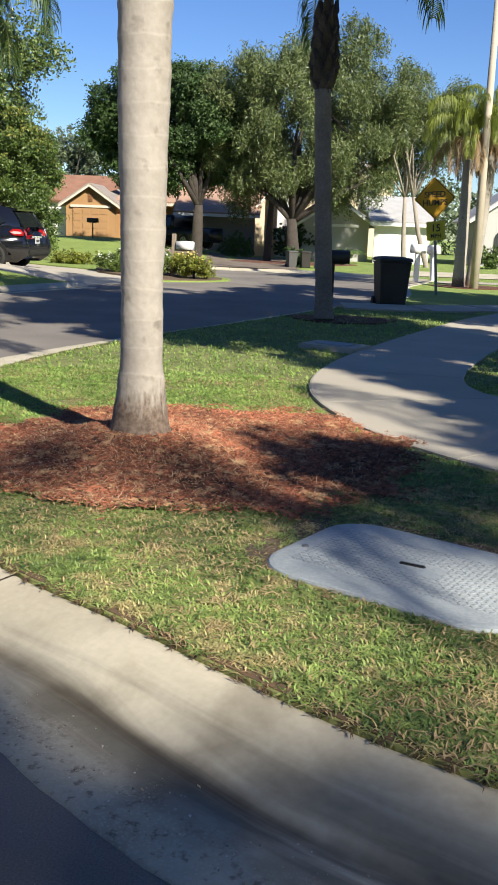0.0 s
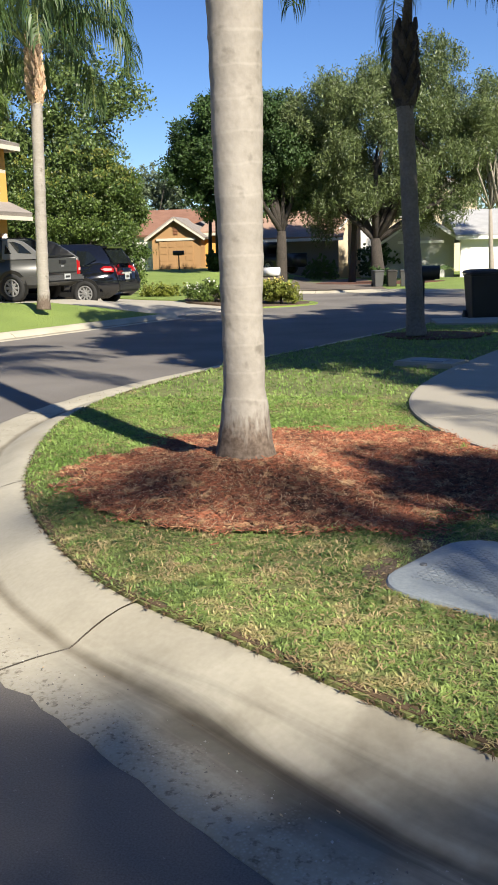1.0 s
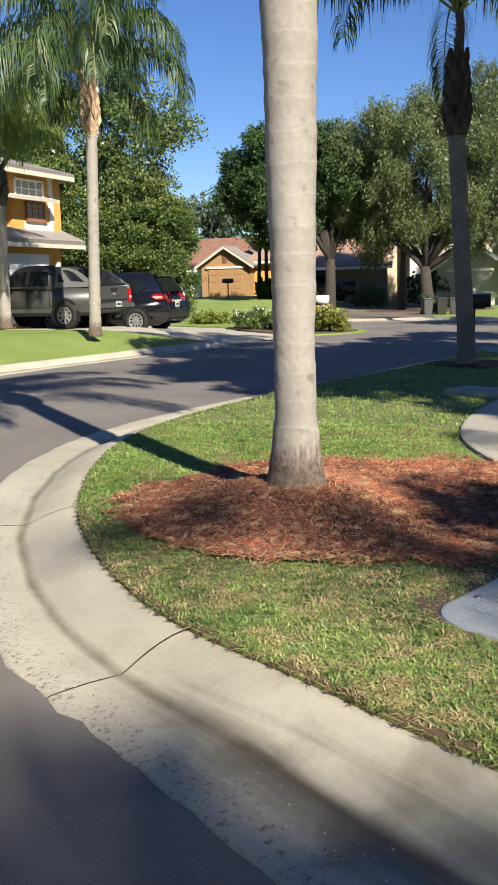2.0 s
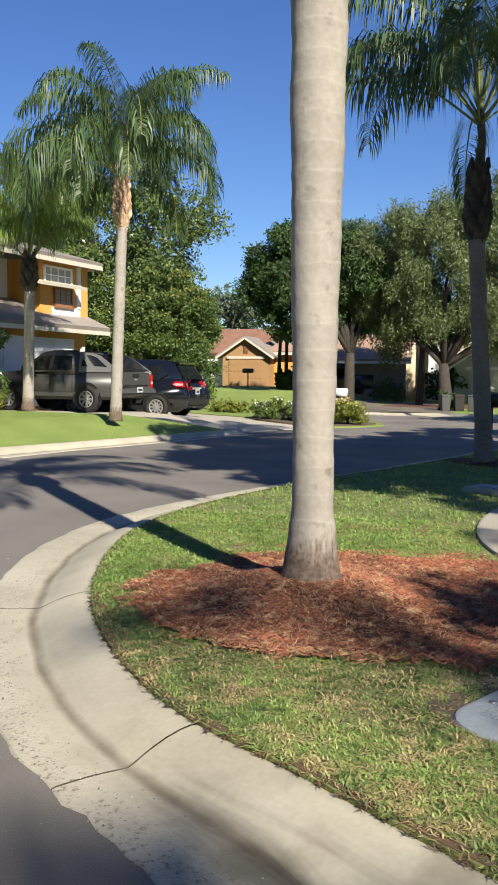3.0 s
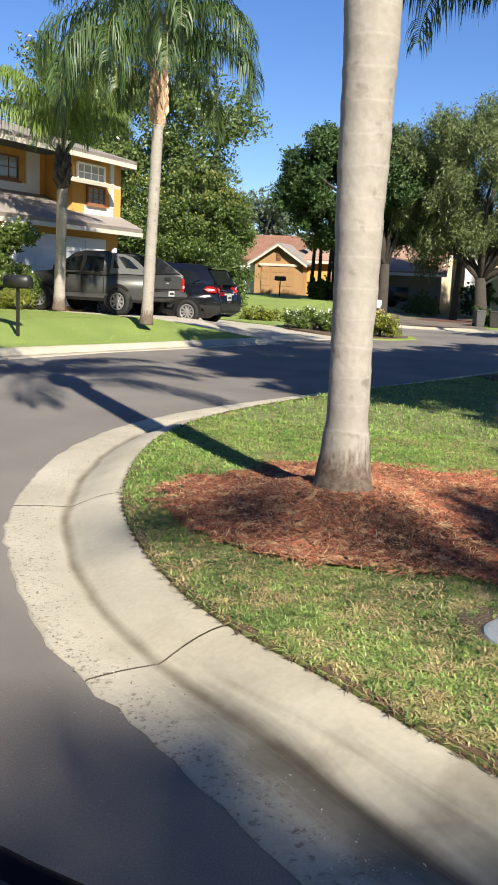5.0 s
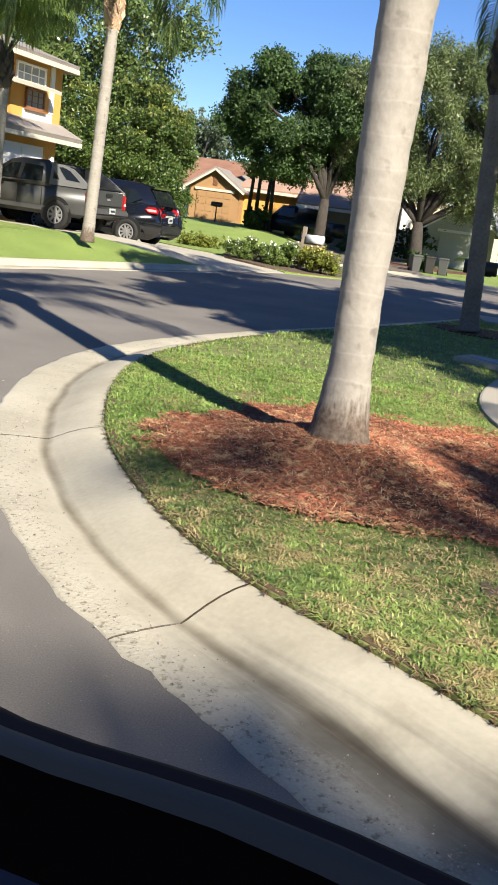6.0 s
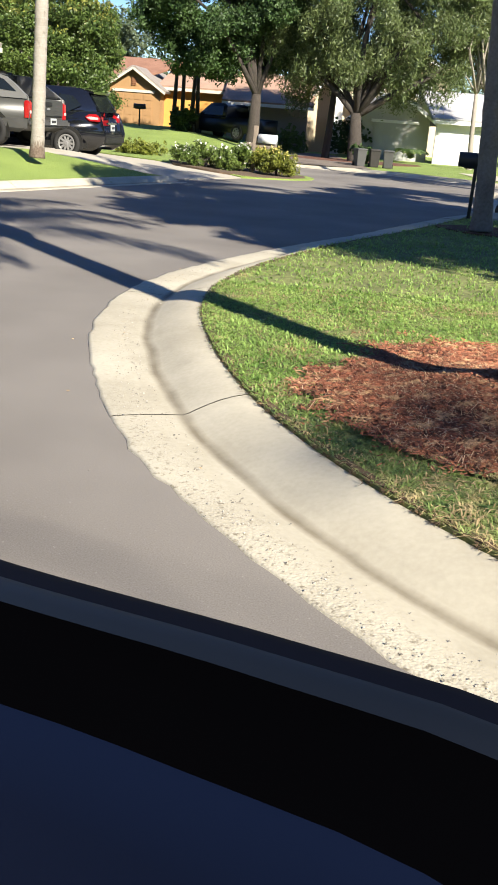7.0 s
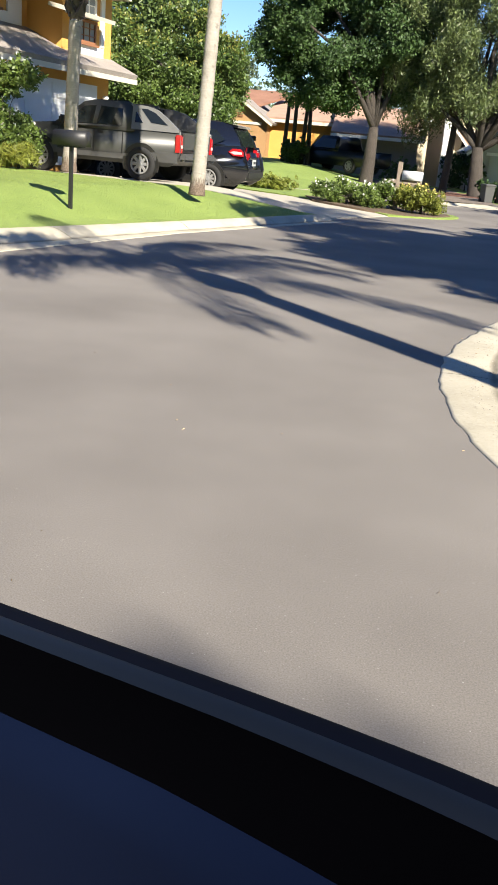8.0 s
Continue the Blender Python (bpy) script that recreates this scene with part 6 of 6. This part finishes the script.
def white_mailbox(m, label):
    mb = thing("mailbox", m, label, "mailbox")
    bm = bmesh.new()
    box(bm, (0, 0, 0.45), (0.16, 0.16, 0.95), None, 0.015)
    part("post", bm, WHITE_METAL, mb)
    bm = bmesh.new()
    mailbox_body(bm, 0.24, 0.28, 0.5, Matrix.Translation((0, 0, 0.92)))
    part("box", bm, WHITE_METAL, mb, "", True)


white_mailbox(pose(4.7, 30.4, 0.05, 0, -3, 20), "white mailbox on a white post at the far kerb")
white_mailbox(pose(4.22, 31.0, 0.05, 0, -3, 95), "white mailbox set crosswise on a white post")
mb = black_mailbox((-10.45, 48.5, far_z(-10.45, 48.5)), 80, 0.8, "dark mailbox before the golden house")

# yellow warning sign
sign = thing("road_sign", pose(3.66, 22.8, 0.06, 0, -5.5, 4), "yellow diamond warning sign with a small plaque on a steel post", "road sign")
bm = bmesh.new()
prism(bm, [(-0.03, -0.02), (0.03, -0.02), (0.03, 0.02), (0.018, 0.02), (0.018, -0.008), (-0.018, -0.008), (-0.018, 0.02), (-0.03, 0.02)], -0.2, 2.75)
part("post", bm, STEEL, sign, "galvanised channel post")


def rounded_plate(bm, a, b, r, thick, m):
    prism(bm, rounded(a, b, r, 4), -thick / 2, thick / 2, m)


def lettering(parent, text, size, m, mat):
    """Words in the built-in font, as a thin mesh of their own."""
    cu = bpy.data.curves.new("lettering", "FONT")
    cu.body, cu.size, cu.extrude, cu.align_x, cu.align_y, cu.offset = text, size, 0.002, "CENTER", "CENTER", 0.004
    ob = bpy.data.objects.new("lettering", cu)
    scene.collection.objects.link(ob)
    me = bpy.data.meshes.new_from_object(ob.evaluated_get(bpy.context.evaluated_depsgraph_get()))
    bpy.data.objects.remove(ob)
    me.transform(m)
    me.name = "lettering"
    me.materials.clear()
    return link_mesh("lettering", me, mat, parent)


stand = pose(0, -0.03, 2.34, 90)
bm = bmesh.new()
rounded_plate(bm, 0.355, 0.355, 0.04, 0.006, stand @ pose(0, 0, 0, 0, 0, 45))
board = part("sign_board", bm, SIGN_YELLOW, sign, "yellow diamond board with black words")
bm = bmesh.new()
outer, inner = rounded(0.335, 0.335, 0.035, 4), rounded(0.32, 0.32, 0.028, 4)
mm = stand @ pose(0, 0, 0.0045, 0, 0, 45)
a, b = ([bm.verts.new(mm @ Vector((x, y, 0))) for x, y in q] for q in (outer, inner))
for i in range(len(a)):
    bm.faces.new((a[i], a[(i + 1) % len(a)], b[(i + 1) % len(a)], b[i]))
part("border", bm, SIGN_BLACK, board)
lettering(board, "SPEED", 0.19, stand @ Matrix.Translation((0, 0.085, 0.006)), SIGN_BLACK)
lettering(board, "HUMPS", 0.19, stand @ Matrix.Translation((0, -0.105, 0.006)), SIGN_BLACK)
stand = pose(0.01, -0.03, 1.58, 90)
bm = bmesh.new()
rounded_plate(bm, 0.225, 0.225, 0.03, 0.006, stand)
board = part("plaque", bm, PLAQUE, sign, "yellow speed plaque")
lettering(board, "15", 0.24, stand @ Matrix.Translation((0, 0.06, 0.006)), SIGN_BLACK)
lettering(board, "MPH", 0.13, stand @ Matrix.Translation((0, -0.12, 0.006)), SIGN_BLACK)
for z in (2.25, 2.5, 1.5):
    bm = bmesh.new()
    bmesh.ops.create_cone(bm, cap_ends=True, segments=8, radius1=0.012, radius2=0.012, depth=0.02, matrix=pose(0, -0.036, z, 90))
    part("bolt", bm, STEEL, sign)

# concrete lighting pole beside the palms
pole = thing("utility_pole", pose(5.26, 26.4, 0.06, 0, -0.6, 0), "tall pale tan utility pole beside the palms", "pole")
bm = bmesh.new()
tube(bm, [(0, 0, -0.2), (0, 0, 4), (0.03, 0, 9.5)], [0.125, 0.105, 0.075], 14)
part("shaft", bm, POLE, pole, smooth=True)


def wheelie_bin(m, mat, label, scale=1.0):
    b = thing("trash_bin", m @ Matrix.Scale(scale, 4), label, "trash bin")
    bm = bmesh.new()
    lo, hi = rounded(0.27, 0.30, 0.05, 3), rounded(0.335, 0.38, 0.06, 3)
    rings = [[bm.verts.new((x * s, y * s + o, z)) for x, y in ring] for ring, s, o, z in ((lo, 0.96, 0, 0.02), (lo, 1, 0, 0.06), (hi, 1, 0, 0.98), (hi, 1.04, 0, 0.985), (hi, 1.04, 0, 1.02), (hi, 0.9, 0, 1.02))]
    for p, q in zip(rings, rings[1:]):
        for k in range(len(p)):
            bm.faces.new((p[k], p[(k + 1) % len(p)], q[(k + 1) % len(p)], q[k]))
    bm.faces.new(rings[0][::-1]), bm.faces.new(rings[-1])
    part("bin_body", bm, mat, b)
    bm = bmesh.new()
    lid = rounded(0.36, 0.43, 0.08, 4)
    rings = [[bm.verts.new((x * s, y * s, z)) for x, y in lid] for s, z in ((1, 1.03), (1, 1.06), (0.93, 1.10), (0.5, 1.125))]
    for p, q in zip(rings, rings[1:]):
        for k in range(len(p)):
            bm.faces.new((p[k], p[(k + 1) % len(p)], q[(k + 1) % len(p)], q[k]))
    bm.faces.new(rings[0][::-1]), bm.faces.new(rings[-1])
    part("lid", bm, mat, b)
    bm = bmesh.new()
    tube(bm, [(-0.28, 0.44, 1.0), (0.28, 0.44, 1.0)], [0.018, 0.018], 8)
    part("handle", bm, mat, b)
    bm = bmesh.new()
    box(bm, (0, -0.345, 0.80), (0.10, 0.02, 0.11), None, 0.01)
    part("badge", bm, STEEL, b)
    for s in (1, -1):
        bm = bmesh.new()
        bmesh.ops.create_cone(bm, cap_ends=True, segments=18, radius1=0.13, radius2=0.13, depth=0.06, matrix=pose(s * 0.30, 0.27, 0.13, 0, 90))
        part("bin_wheel", bm, RUBBER, b)
    return b


wheelie_bin(pose(2.14, 19.0, 0.0, 0, 0, 8), BIN_PLASTIC, "dark brown wheeled trash bin standing at the kerb", 0.95)
wheelie_bin(pose(0.05, 37.5, 0.1, 0, 0, 20), CLADDING, "grey trash bin beside the shrubs", 0.6)
wheelie_bin(pose(0.62, 37.7, 0.1, 0, 0, 4), BIN_PLASTIC, "dark trash bin between two others", 0.6)
wheelie_bin(pose(1.15, 37.6, 0.1, 0, 0, -5), CLADDING, "grey trash bin at the end of the row", 0.6)

# utility cover set in the lawn
cover = thing("utility_cover", cover_pose @ Matrix.Translation((0, 0, -0.016)), "weathered blue-grey oval utility cover with tread, set in turf", "utility cover")
bm = bmesh.new()
rings = []
for s, z in ((1.0, -0.06), (1.0, 0.022), (0.988, 0.031), (0.96, 0.034), (0.92, 0.0342)):
    rings.append([bm.verts.new((x * s, y * s, z)) for x, y in rounded(COVER_A, COVER_B, 0.2)])
for p, q in zip(rings, rings[1:]):
    for k in range(len(p)):
        bm.faces.new((p[k], p[(k + 1) % len(p)], q[(k + 1) % len(p)], q[k]))
bm.faces.new(rings[-1])
lid = part("lid", bm, COVER, cover)
v, f = [], []
for i in range(-17, 18):
    for j in range(-10, 11):
        x, y = i * 0.026, j * 0.026
        if abs(x) < 0.45 and abs(y) < 0.26 and not (abs(x) < 0.13 and abs(y) < 0.06):
            a = 0.6 if (i + j) % 2 else -0.6
            c, s = math.cos(a), math.sin(a)
            b0 = len(v)
            for dz, k in ((0.034, 1.0), (0.0362, 0.8)):
                v += [(x + (c * p - s * q) * k, y + (s * p + c * q) * k, dz) for p, q in ((-0.011, -0.004), (0.011, -0.004), (0.011, 0.004), (-0.011, 0.004))]
            f += [(b0 + 4, b0 + 5, b0 + 6, b0 + 7)] + [(b0 + k, b0 + (k + 1) % 4, b0 + 4 + (k + 1) % 4, b0 + 4 + k) for k in range(4)]
tread = soup("tread", v, f, COVER_TREAD, lid)
tread["kind"] = "stuff"
bm = bmesh.new()
box(bm, (-0.02, 0.02, 0.036), (0.11, 0.018, 0.012), pose(0, 0, 0, 0, 0, 8), 0.004)
part("lifting_slot", bm, BLACK_METAL, lid)
for s in (1, -1):
    bm = bmesh.new()
    bmesh.ops.create_cone(bm, cap_ends=True, segments=10, radius1=0.018, radius2=0.014, depth=0.008, matrix=Matrix.Translation((s * 0.48, s * 0.08, 0.036)))
    part("bolt", bm, STEEL, lid)
bm = bmesh.new()
ring = rounded(COVER_A + 0.05, COVER_B + 0.03, 0.24)
prism(bm, ring, -0.05, 0.006, cover_pose @ Matrix.Translation((-0.10, 0.05, 0)))
tagged(part("soil_patch", bm, DIRT), "bare brown soil round the utility cover", "soil", kind="structure")
# small concrete pad further up the lawn
pad = thing("valve_pad", pose(0.68, 10.95, LAWN_Z, 0, 0, -30), "small pale concrete pad in the shaded lawn", "utility cover")
bm = bmesh.new()
box(bm, (0, 0, 0.02), (0.75, 0.5, 0.08), None, 0.015)
part("pad", bm, WALK, pad)
bm = bmesh.new()
box(bm, (0, 0, 0.066), (0.42, 0.26, 0.014), None, 0.005)
part("lid", bm, COVER, pad)

# ---- beds and shrubs ----
rng = np.random.default_rng(8)
bm = bmesh.new()
ruled(bm, res(curve([(-5.6, 26.9), (-4.2, 25.75), (-2.6, 26.1), (-1.95, 27.2)], 5), 16), res(curve([(-5.9, 28.2), (-4.4, 28.6), (-3.0, 28.7), (-2.0, 28.0)], 5), 16), 4, lambda x, y: drive_z(x, y) + 0.05)
skirt(bm)
tagged(part("flower_bed", bm, DIRT), "brown soil bed round the white mailbox", "flower bed", kind="structure")
bush("flowering_shrub", (-4.7, 27.0, 0.15), (0.95, 0.55, 0.33), LEAF_BUSH, "low green shrub dotted with white flowers in the mailbox bed", 41, 9000, (0.075, 0.034), ((PETAL, 90, (0.07, 0.06), 0.4, "flowers"),))
bush("flowering_shrub", (-3.75, 27.2, 0.15), (0.6, 0.5, 0.30), LEAF_BUSH, "low green flowering shrub beside the mailbox post", 42, 6000, (0.075, 0.034), ((PETAL, 40, (0.07, 0.06), 0.4, "flowers"),))
bush("lime_shrub", (-2.75, 26.9, 0.12), (0.72, 0.55, 0.36), LEAF_LIME, "yellow-green shrub in the mailbox bed", 43, 9000, (0.075, 0.03), ((PETAL_YELLOW, 120, (0.07, 0.05), 0.4, "flowers"),))
bush("low_hedge", (-7.35, 30.6, 0.2), (0.85, 0.5, 0.16), LEAF_LIME, "low clipped yellow-green hedge beyond the driveway", 44, 4500, (0.08, 0.04))
bush("flowering_bush", (-12.25, 22.5, 0.45), (0.95, 0.55, 1.16), LEAF_BUSH, "round green bush with white flowers before the house", 45, 24000, (0.085, 0.045), ((PETAL, 160, (0.09, 0.07), 0.3, "flowers"),))
bush("grassy_shrub", (-11.8, 22.05, 0.45), (0.5, 0.4, 0.36), LEAF_LIME, "spiky grassy shrub at the lawn's edge", 46, 3000, (0.22, 0.02))
bush("dark_shrub", (-3.0, 49.5, 0.1), (1.1, 0.8, 0.65), LEAF_BUSH, "green shrub in the shade before the taupe house", 47, 4000, (0.13, 0.06))
bush("dark_shrub", (0.3, 50.0, 0.1), (1.4, 0.9, 1.0), LEAF_DARK, "tall dark shrub against the cream wall", 48, 5200, (0.14, 0.07))
bush("dark_shrub", (0.2, 38.6, 0.1), (0.6, 0.5, 0.38), LEAF_DARK, "dark shrub beside the trash bins", 49, 3800, (0.12, 0.06))
bush("dark_shrub", (-8.15, 47.4, far_z(-8.15, 47.4)), (0.75, 0.6, 0.6), LEAF_DARK, "dark shrub before the golden house", 50, 5000, (0.14, 0.07))
bush("clipped_hedge", (9.9, 46.0, 0.05), (1.5, 0.8, 0.75), LEAF_HEDGE, "clipped green hedge under the arched window", 51, 5000, (0.12, 0.06))
bush("dark_shrub", (8.3, 31.5, 0.08), (0.7, 0.6, 0.35), LEAF_DARK, "low dark shrub in the far yard", 52, 2500, (0.10, 0.05))
# small fan plant by the white garage
fan = thing("cycad", pose(2.9, 46.5, 0.08), "small spiky palm-like plant by the white garage", "plant")
for k in range(13):
    a = k * 2.4
    bm = bmesh.new()
    pts = [Vector((math.cos(a) * r * 0.9, math.sin(a) * r * 0.9, 0.25 + 1.25 * r - 1.05 * r * r)) for r in np.linspace(0, 1, 7)]
    tube(bm, pts, [0.02] * 7, 4)
    leaf = part("frond", bm, RACHIS, fan)
    v, f = [], []
    for i in range(1, 7):
        for t in (0, 0.33, 0.66):
            c = pts[i - 1].lerp(pts[i], t)
            side = Vector((-math.sin(a), math.cos(a), 0))
            for s in (1, -1):
                b0 = len(v)
                v += [c - Vector((0, 0, 0.02)), c + Vector((0, 0, 0.02)), c + side * s * 0.28 + Vector((0, 0, 0.08))]
                f.append((b0, b0 + 1, b0 + 2))
    me = bpy.data.meshes.new("frond_blade")
    me.from_pydata([tuple(p) for p in v], [], f)
    link_mesh("frond_blade", me, FROND, leaf)

# dark mulch under the shaded palm and the far palms
for mid, r, zz, nm in (((0.95, 14.8), 0.85, LAWN_Z, "under the shaded palm"), ((5.4, 27.2), 1.2, 0.10, "under the pale palms"), ((0.0, 43.0), 3.0, 0.10, "under the wide oak")):
    bm = bmesh.new()
    out = [(mid[0] + r * (1 + 0.12 * math.sin(3 * a)) * math.cos(a), mid[1] + r * 0.8 * math.sin(a)) for a in np.linspace(0, 2 * math.pi, 25)[:-1]]
    prism(bm, out, zz - 0.1, zz + 0.022)
    tagged(part("mulch_bed", bm, MULCH_BED), "dark red mulch " + nm, "mulch", kind="structure")

# ---- window ledge of a vehicle, stretched and bent to fit the moving camera's view ----
ledge = thing("window_ledge", Matrix(), "black vehicle window ledge stretched along the camera's path", "window ledge")
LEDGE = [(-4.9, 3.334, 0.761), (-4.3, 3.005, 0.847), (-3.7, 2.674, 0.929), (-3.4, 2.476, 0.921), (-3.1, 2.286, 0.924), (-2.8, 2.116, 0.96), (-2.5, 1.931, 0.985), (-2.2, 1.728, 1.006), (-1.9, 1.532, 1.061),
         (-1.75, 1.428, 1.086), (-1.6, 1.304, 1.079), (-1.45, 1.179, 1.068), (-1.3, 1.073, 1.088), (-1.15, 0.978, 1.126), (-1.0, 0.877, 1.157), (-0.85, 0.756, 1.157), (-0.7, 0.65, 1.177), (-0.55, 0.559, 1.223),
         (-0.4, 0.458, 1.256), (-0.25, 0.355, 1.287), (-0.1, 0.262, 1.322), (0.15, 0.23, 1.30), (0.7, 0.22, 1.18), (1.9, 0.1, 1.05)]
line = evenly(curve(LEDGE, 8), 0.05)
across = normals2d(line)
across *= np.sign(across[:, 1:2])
# widths scaled along the ledge so its bands look right from the camera
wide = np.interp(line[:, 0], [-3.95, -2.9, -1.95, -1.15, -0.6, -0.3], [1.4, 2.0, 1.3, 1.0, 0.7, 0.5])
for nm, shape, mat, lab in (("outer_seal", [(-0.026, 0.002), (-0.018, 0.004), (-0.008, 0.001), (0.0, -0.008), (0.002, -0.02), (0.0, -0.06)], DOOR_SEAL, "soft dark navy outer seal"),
                            ("lip", [(-0.042, -0.005), (-0.037, 0.0), (-0.031, 0.003), (-0.026, 0.002)], DOOR_LIP_SHEEN, "lip strip with a painted blue-grey highlight"),
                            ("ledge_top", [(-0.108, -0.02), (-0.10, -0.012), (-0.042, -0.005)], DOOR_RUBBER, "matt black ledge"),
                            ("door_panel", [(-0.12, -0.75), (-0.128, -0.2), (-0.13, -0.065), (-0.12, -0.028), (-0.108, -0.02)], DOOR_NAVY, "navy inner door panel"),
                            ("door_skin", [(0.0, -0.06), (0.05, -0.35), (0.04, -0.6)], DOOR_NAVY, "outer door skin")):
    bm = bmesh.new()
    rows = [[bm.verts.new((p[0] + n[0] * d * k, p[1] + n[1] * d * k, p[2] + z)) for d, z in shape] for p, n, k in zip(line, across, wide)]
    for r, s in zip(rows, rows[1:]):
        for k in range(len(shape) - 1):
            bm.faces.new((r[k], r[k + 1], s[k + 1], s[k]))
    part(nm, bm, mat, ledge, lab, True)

# ---- leaf litter on road, gutter and sidewalk ----
g = np.random.default_rng(77)
x, y = np.r_[g.uniform(-8, -1, 130), g.uniform(-2.5, 1.2, 60)], np.r_[g.uniform(2.5, 13, 130), g.uniform(0.6, 3.2, 60)]
ok = ~inside(corner_outline, x, y) & (np.min(np.hypot(x[:, None] - kerb_line[:, 0], y[:, None] - kerb_line[:, 1]), 1) > 0.7)
i = g.integers(90, 260, 70)
o = g.uniform(0.36, 0.58, 70)
px = np.r_[x[ok], kerb_line[i, 0] + kerb_out[i, 0] * o]
py = np.r_[y[ok], kerb_line[i, 1] + kerb_out[i, 1] * o]
pz = np.r_[np.full(ok.sum(), 0.006), np.full(70, 0.024)]
v, f = leaf_soup(g, np.stack([px, py, pz], 1), 0.017, 0.006, 0.93)
tagged(soup("leaf_litter", v, f, LITTER), "small dry leaves and twigs scattered on the asphalt", "litter", kind="stuff")

# loose grit and exposed stones in the worn gutter
i = g.integers(60, 250, 3600)
o = 0.40 + 0.19 * g.random(3600) ** 0.8
c = np.stack([kerb_line[i, 0] + kerb_out[i, 0] * o, kerb_line[i, 1] + kerb_out[i, 1] * o, np.where(o < 0.6, 0.013, 0.006)], 1) + np.c_[g.normal(0, 0.03, (3600, 2)), np.zeros(3600)]
r = (0.0018 + 0.0045 * g.random((3600, 1)) ** 3)
turn = g.uniform(0, 2 * math.pi, 3600)
ring = [np.stack([np.cos(turn + k * 2.094), np.sin(turn + k * 2.094), np.zeros(3600)], 1) * r * g.uniform(0.7, 1.4, (3600, 1)) for k in range(3)]
v = np.stack([c + ring[0], c + ring[1], c + ring[2], c + np.array([0, 0, 1.0]) * r * 0.9], 1).reshape(-1, 3)
f = (np.arange(3600)[:, None, None] * 4 + np.array([[0, 1, 3], [1, 2, 3], [2, 0, 3]])).reshape(-1, 3)
tagged(soup("gutter_grit", v, f, GRIT), "loose grit and small stones in the worn gutter", "grit", kind="stuff")
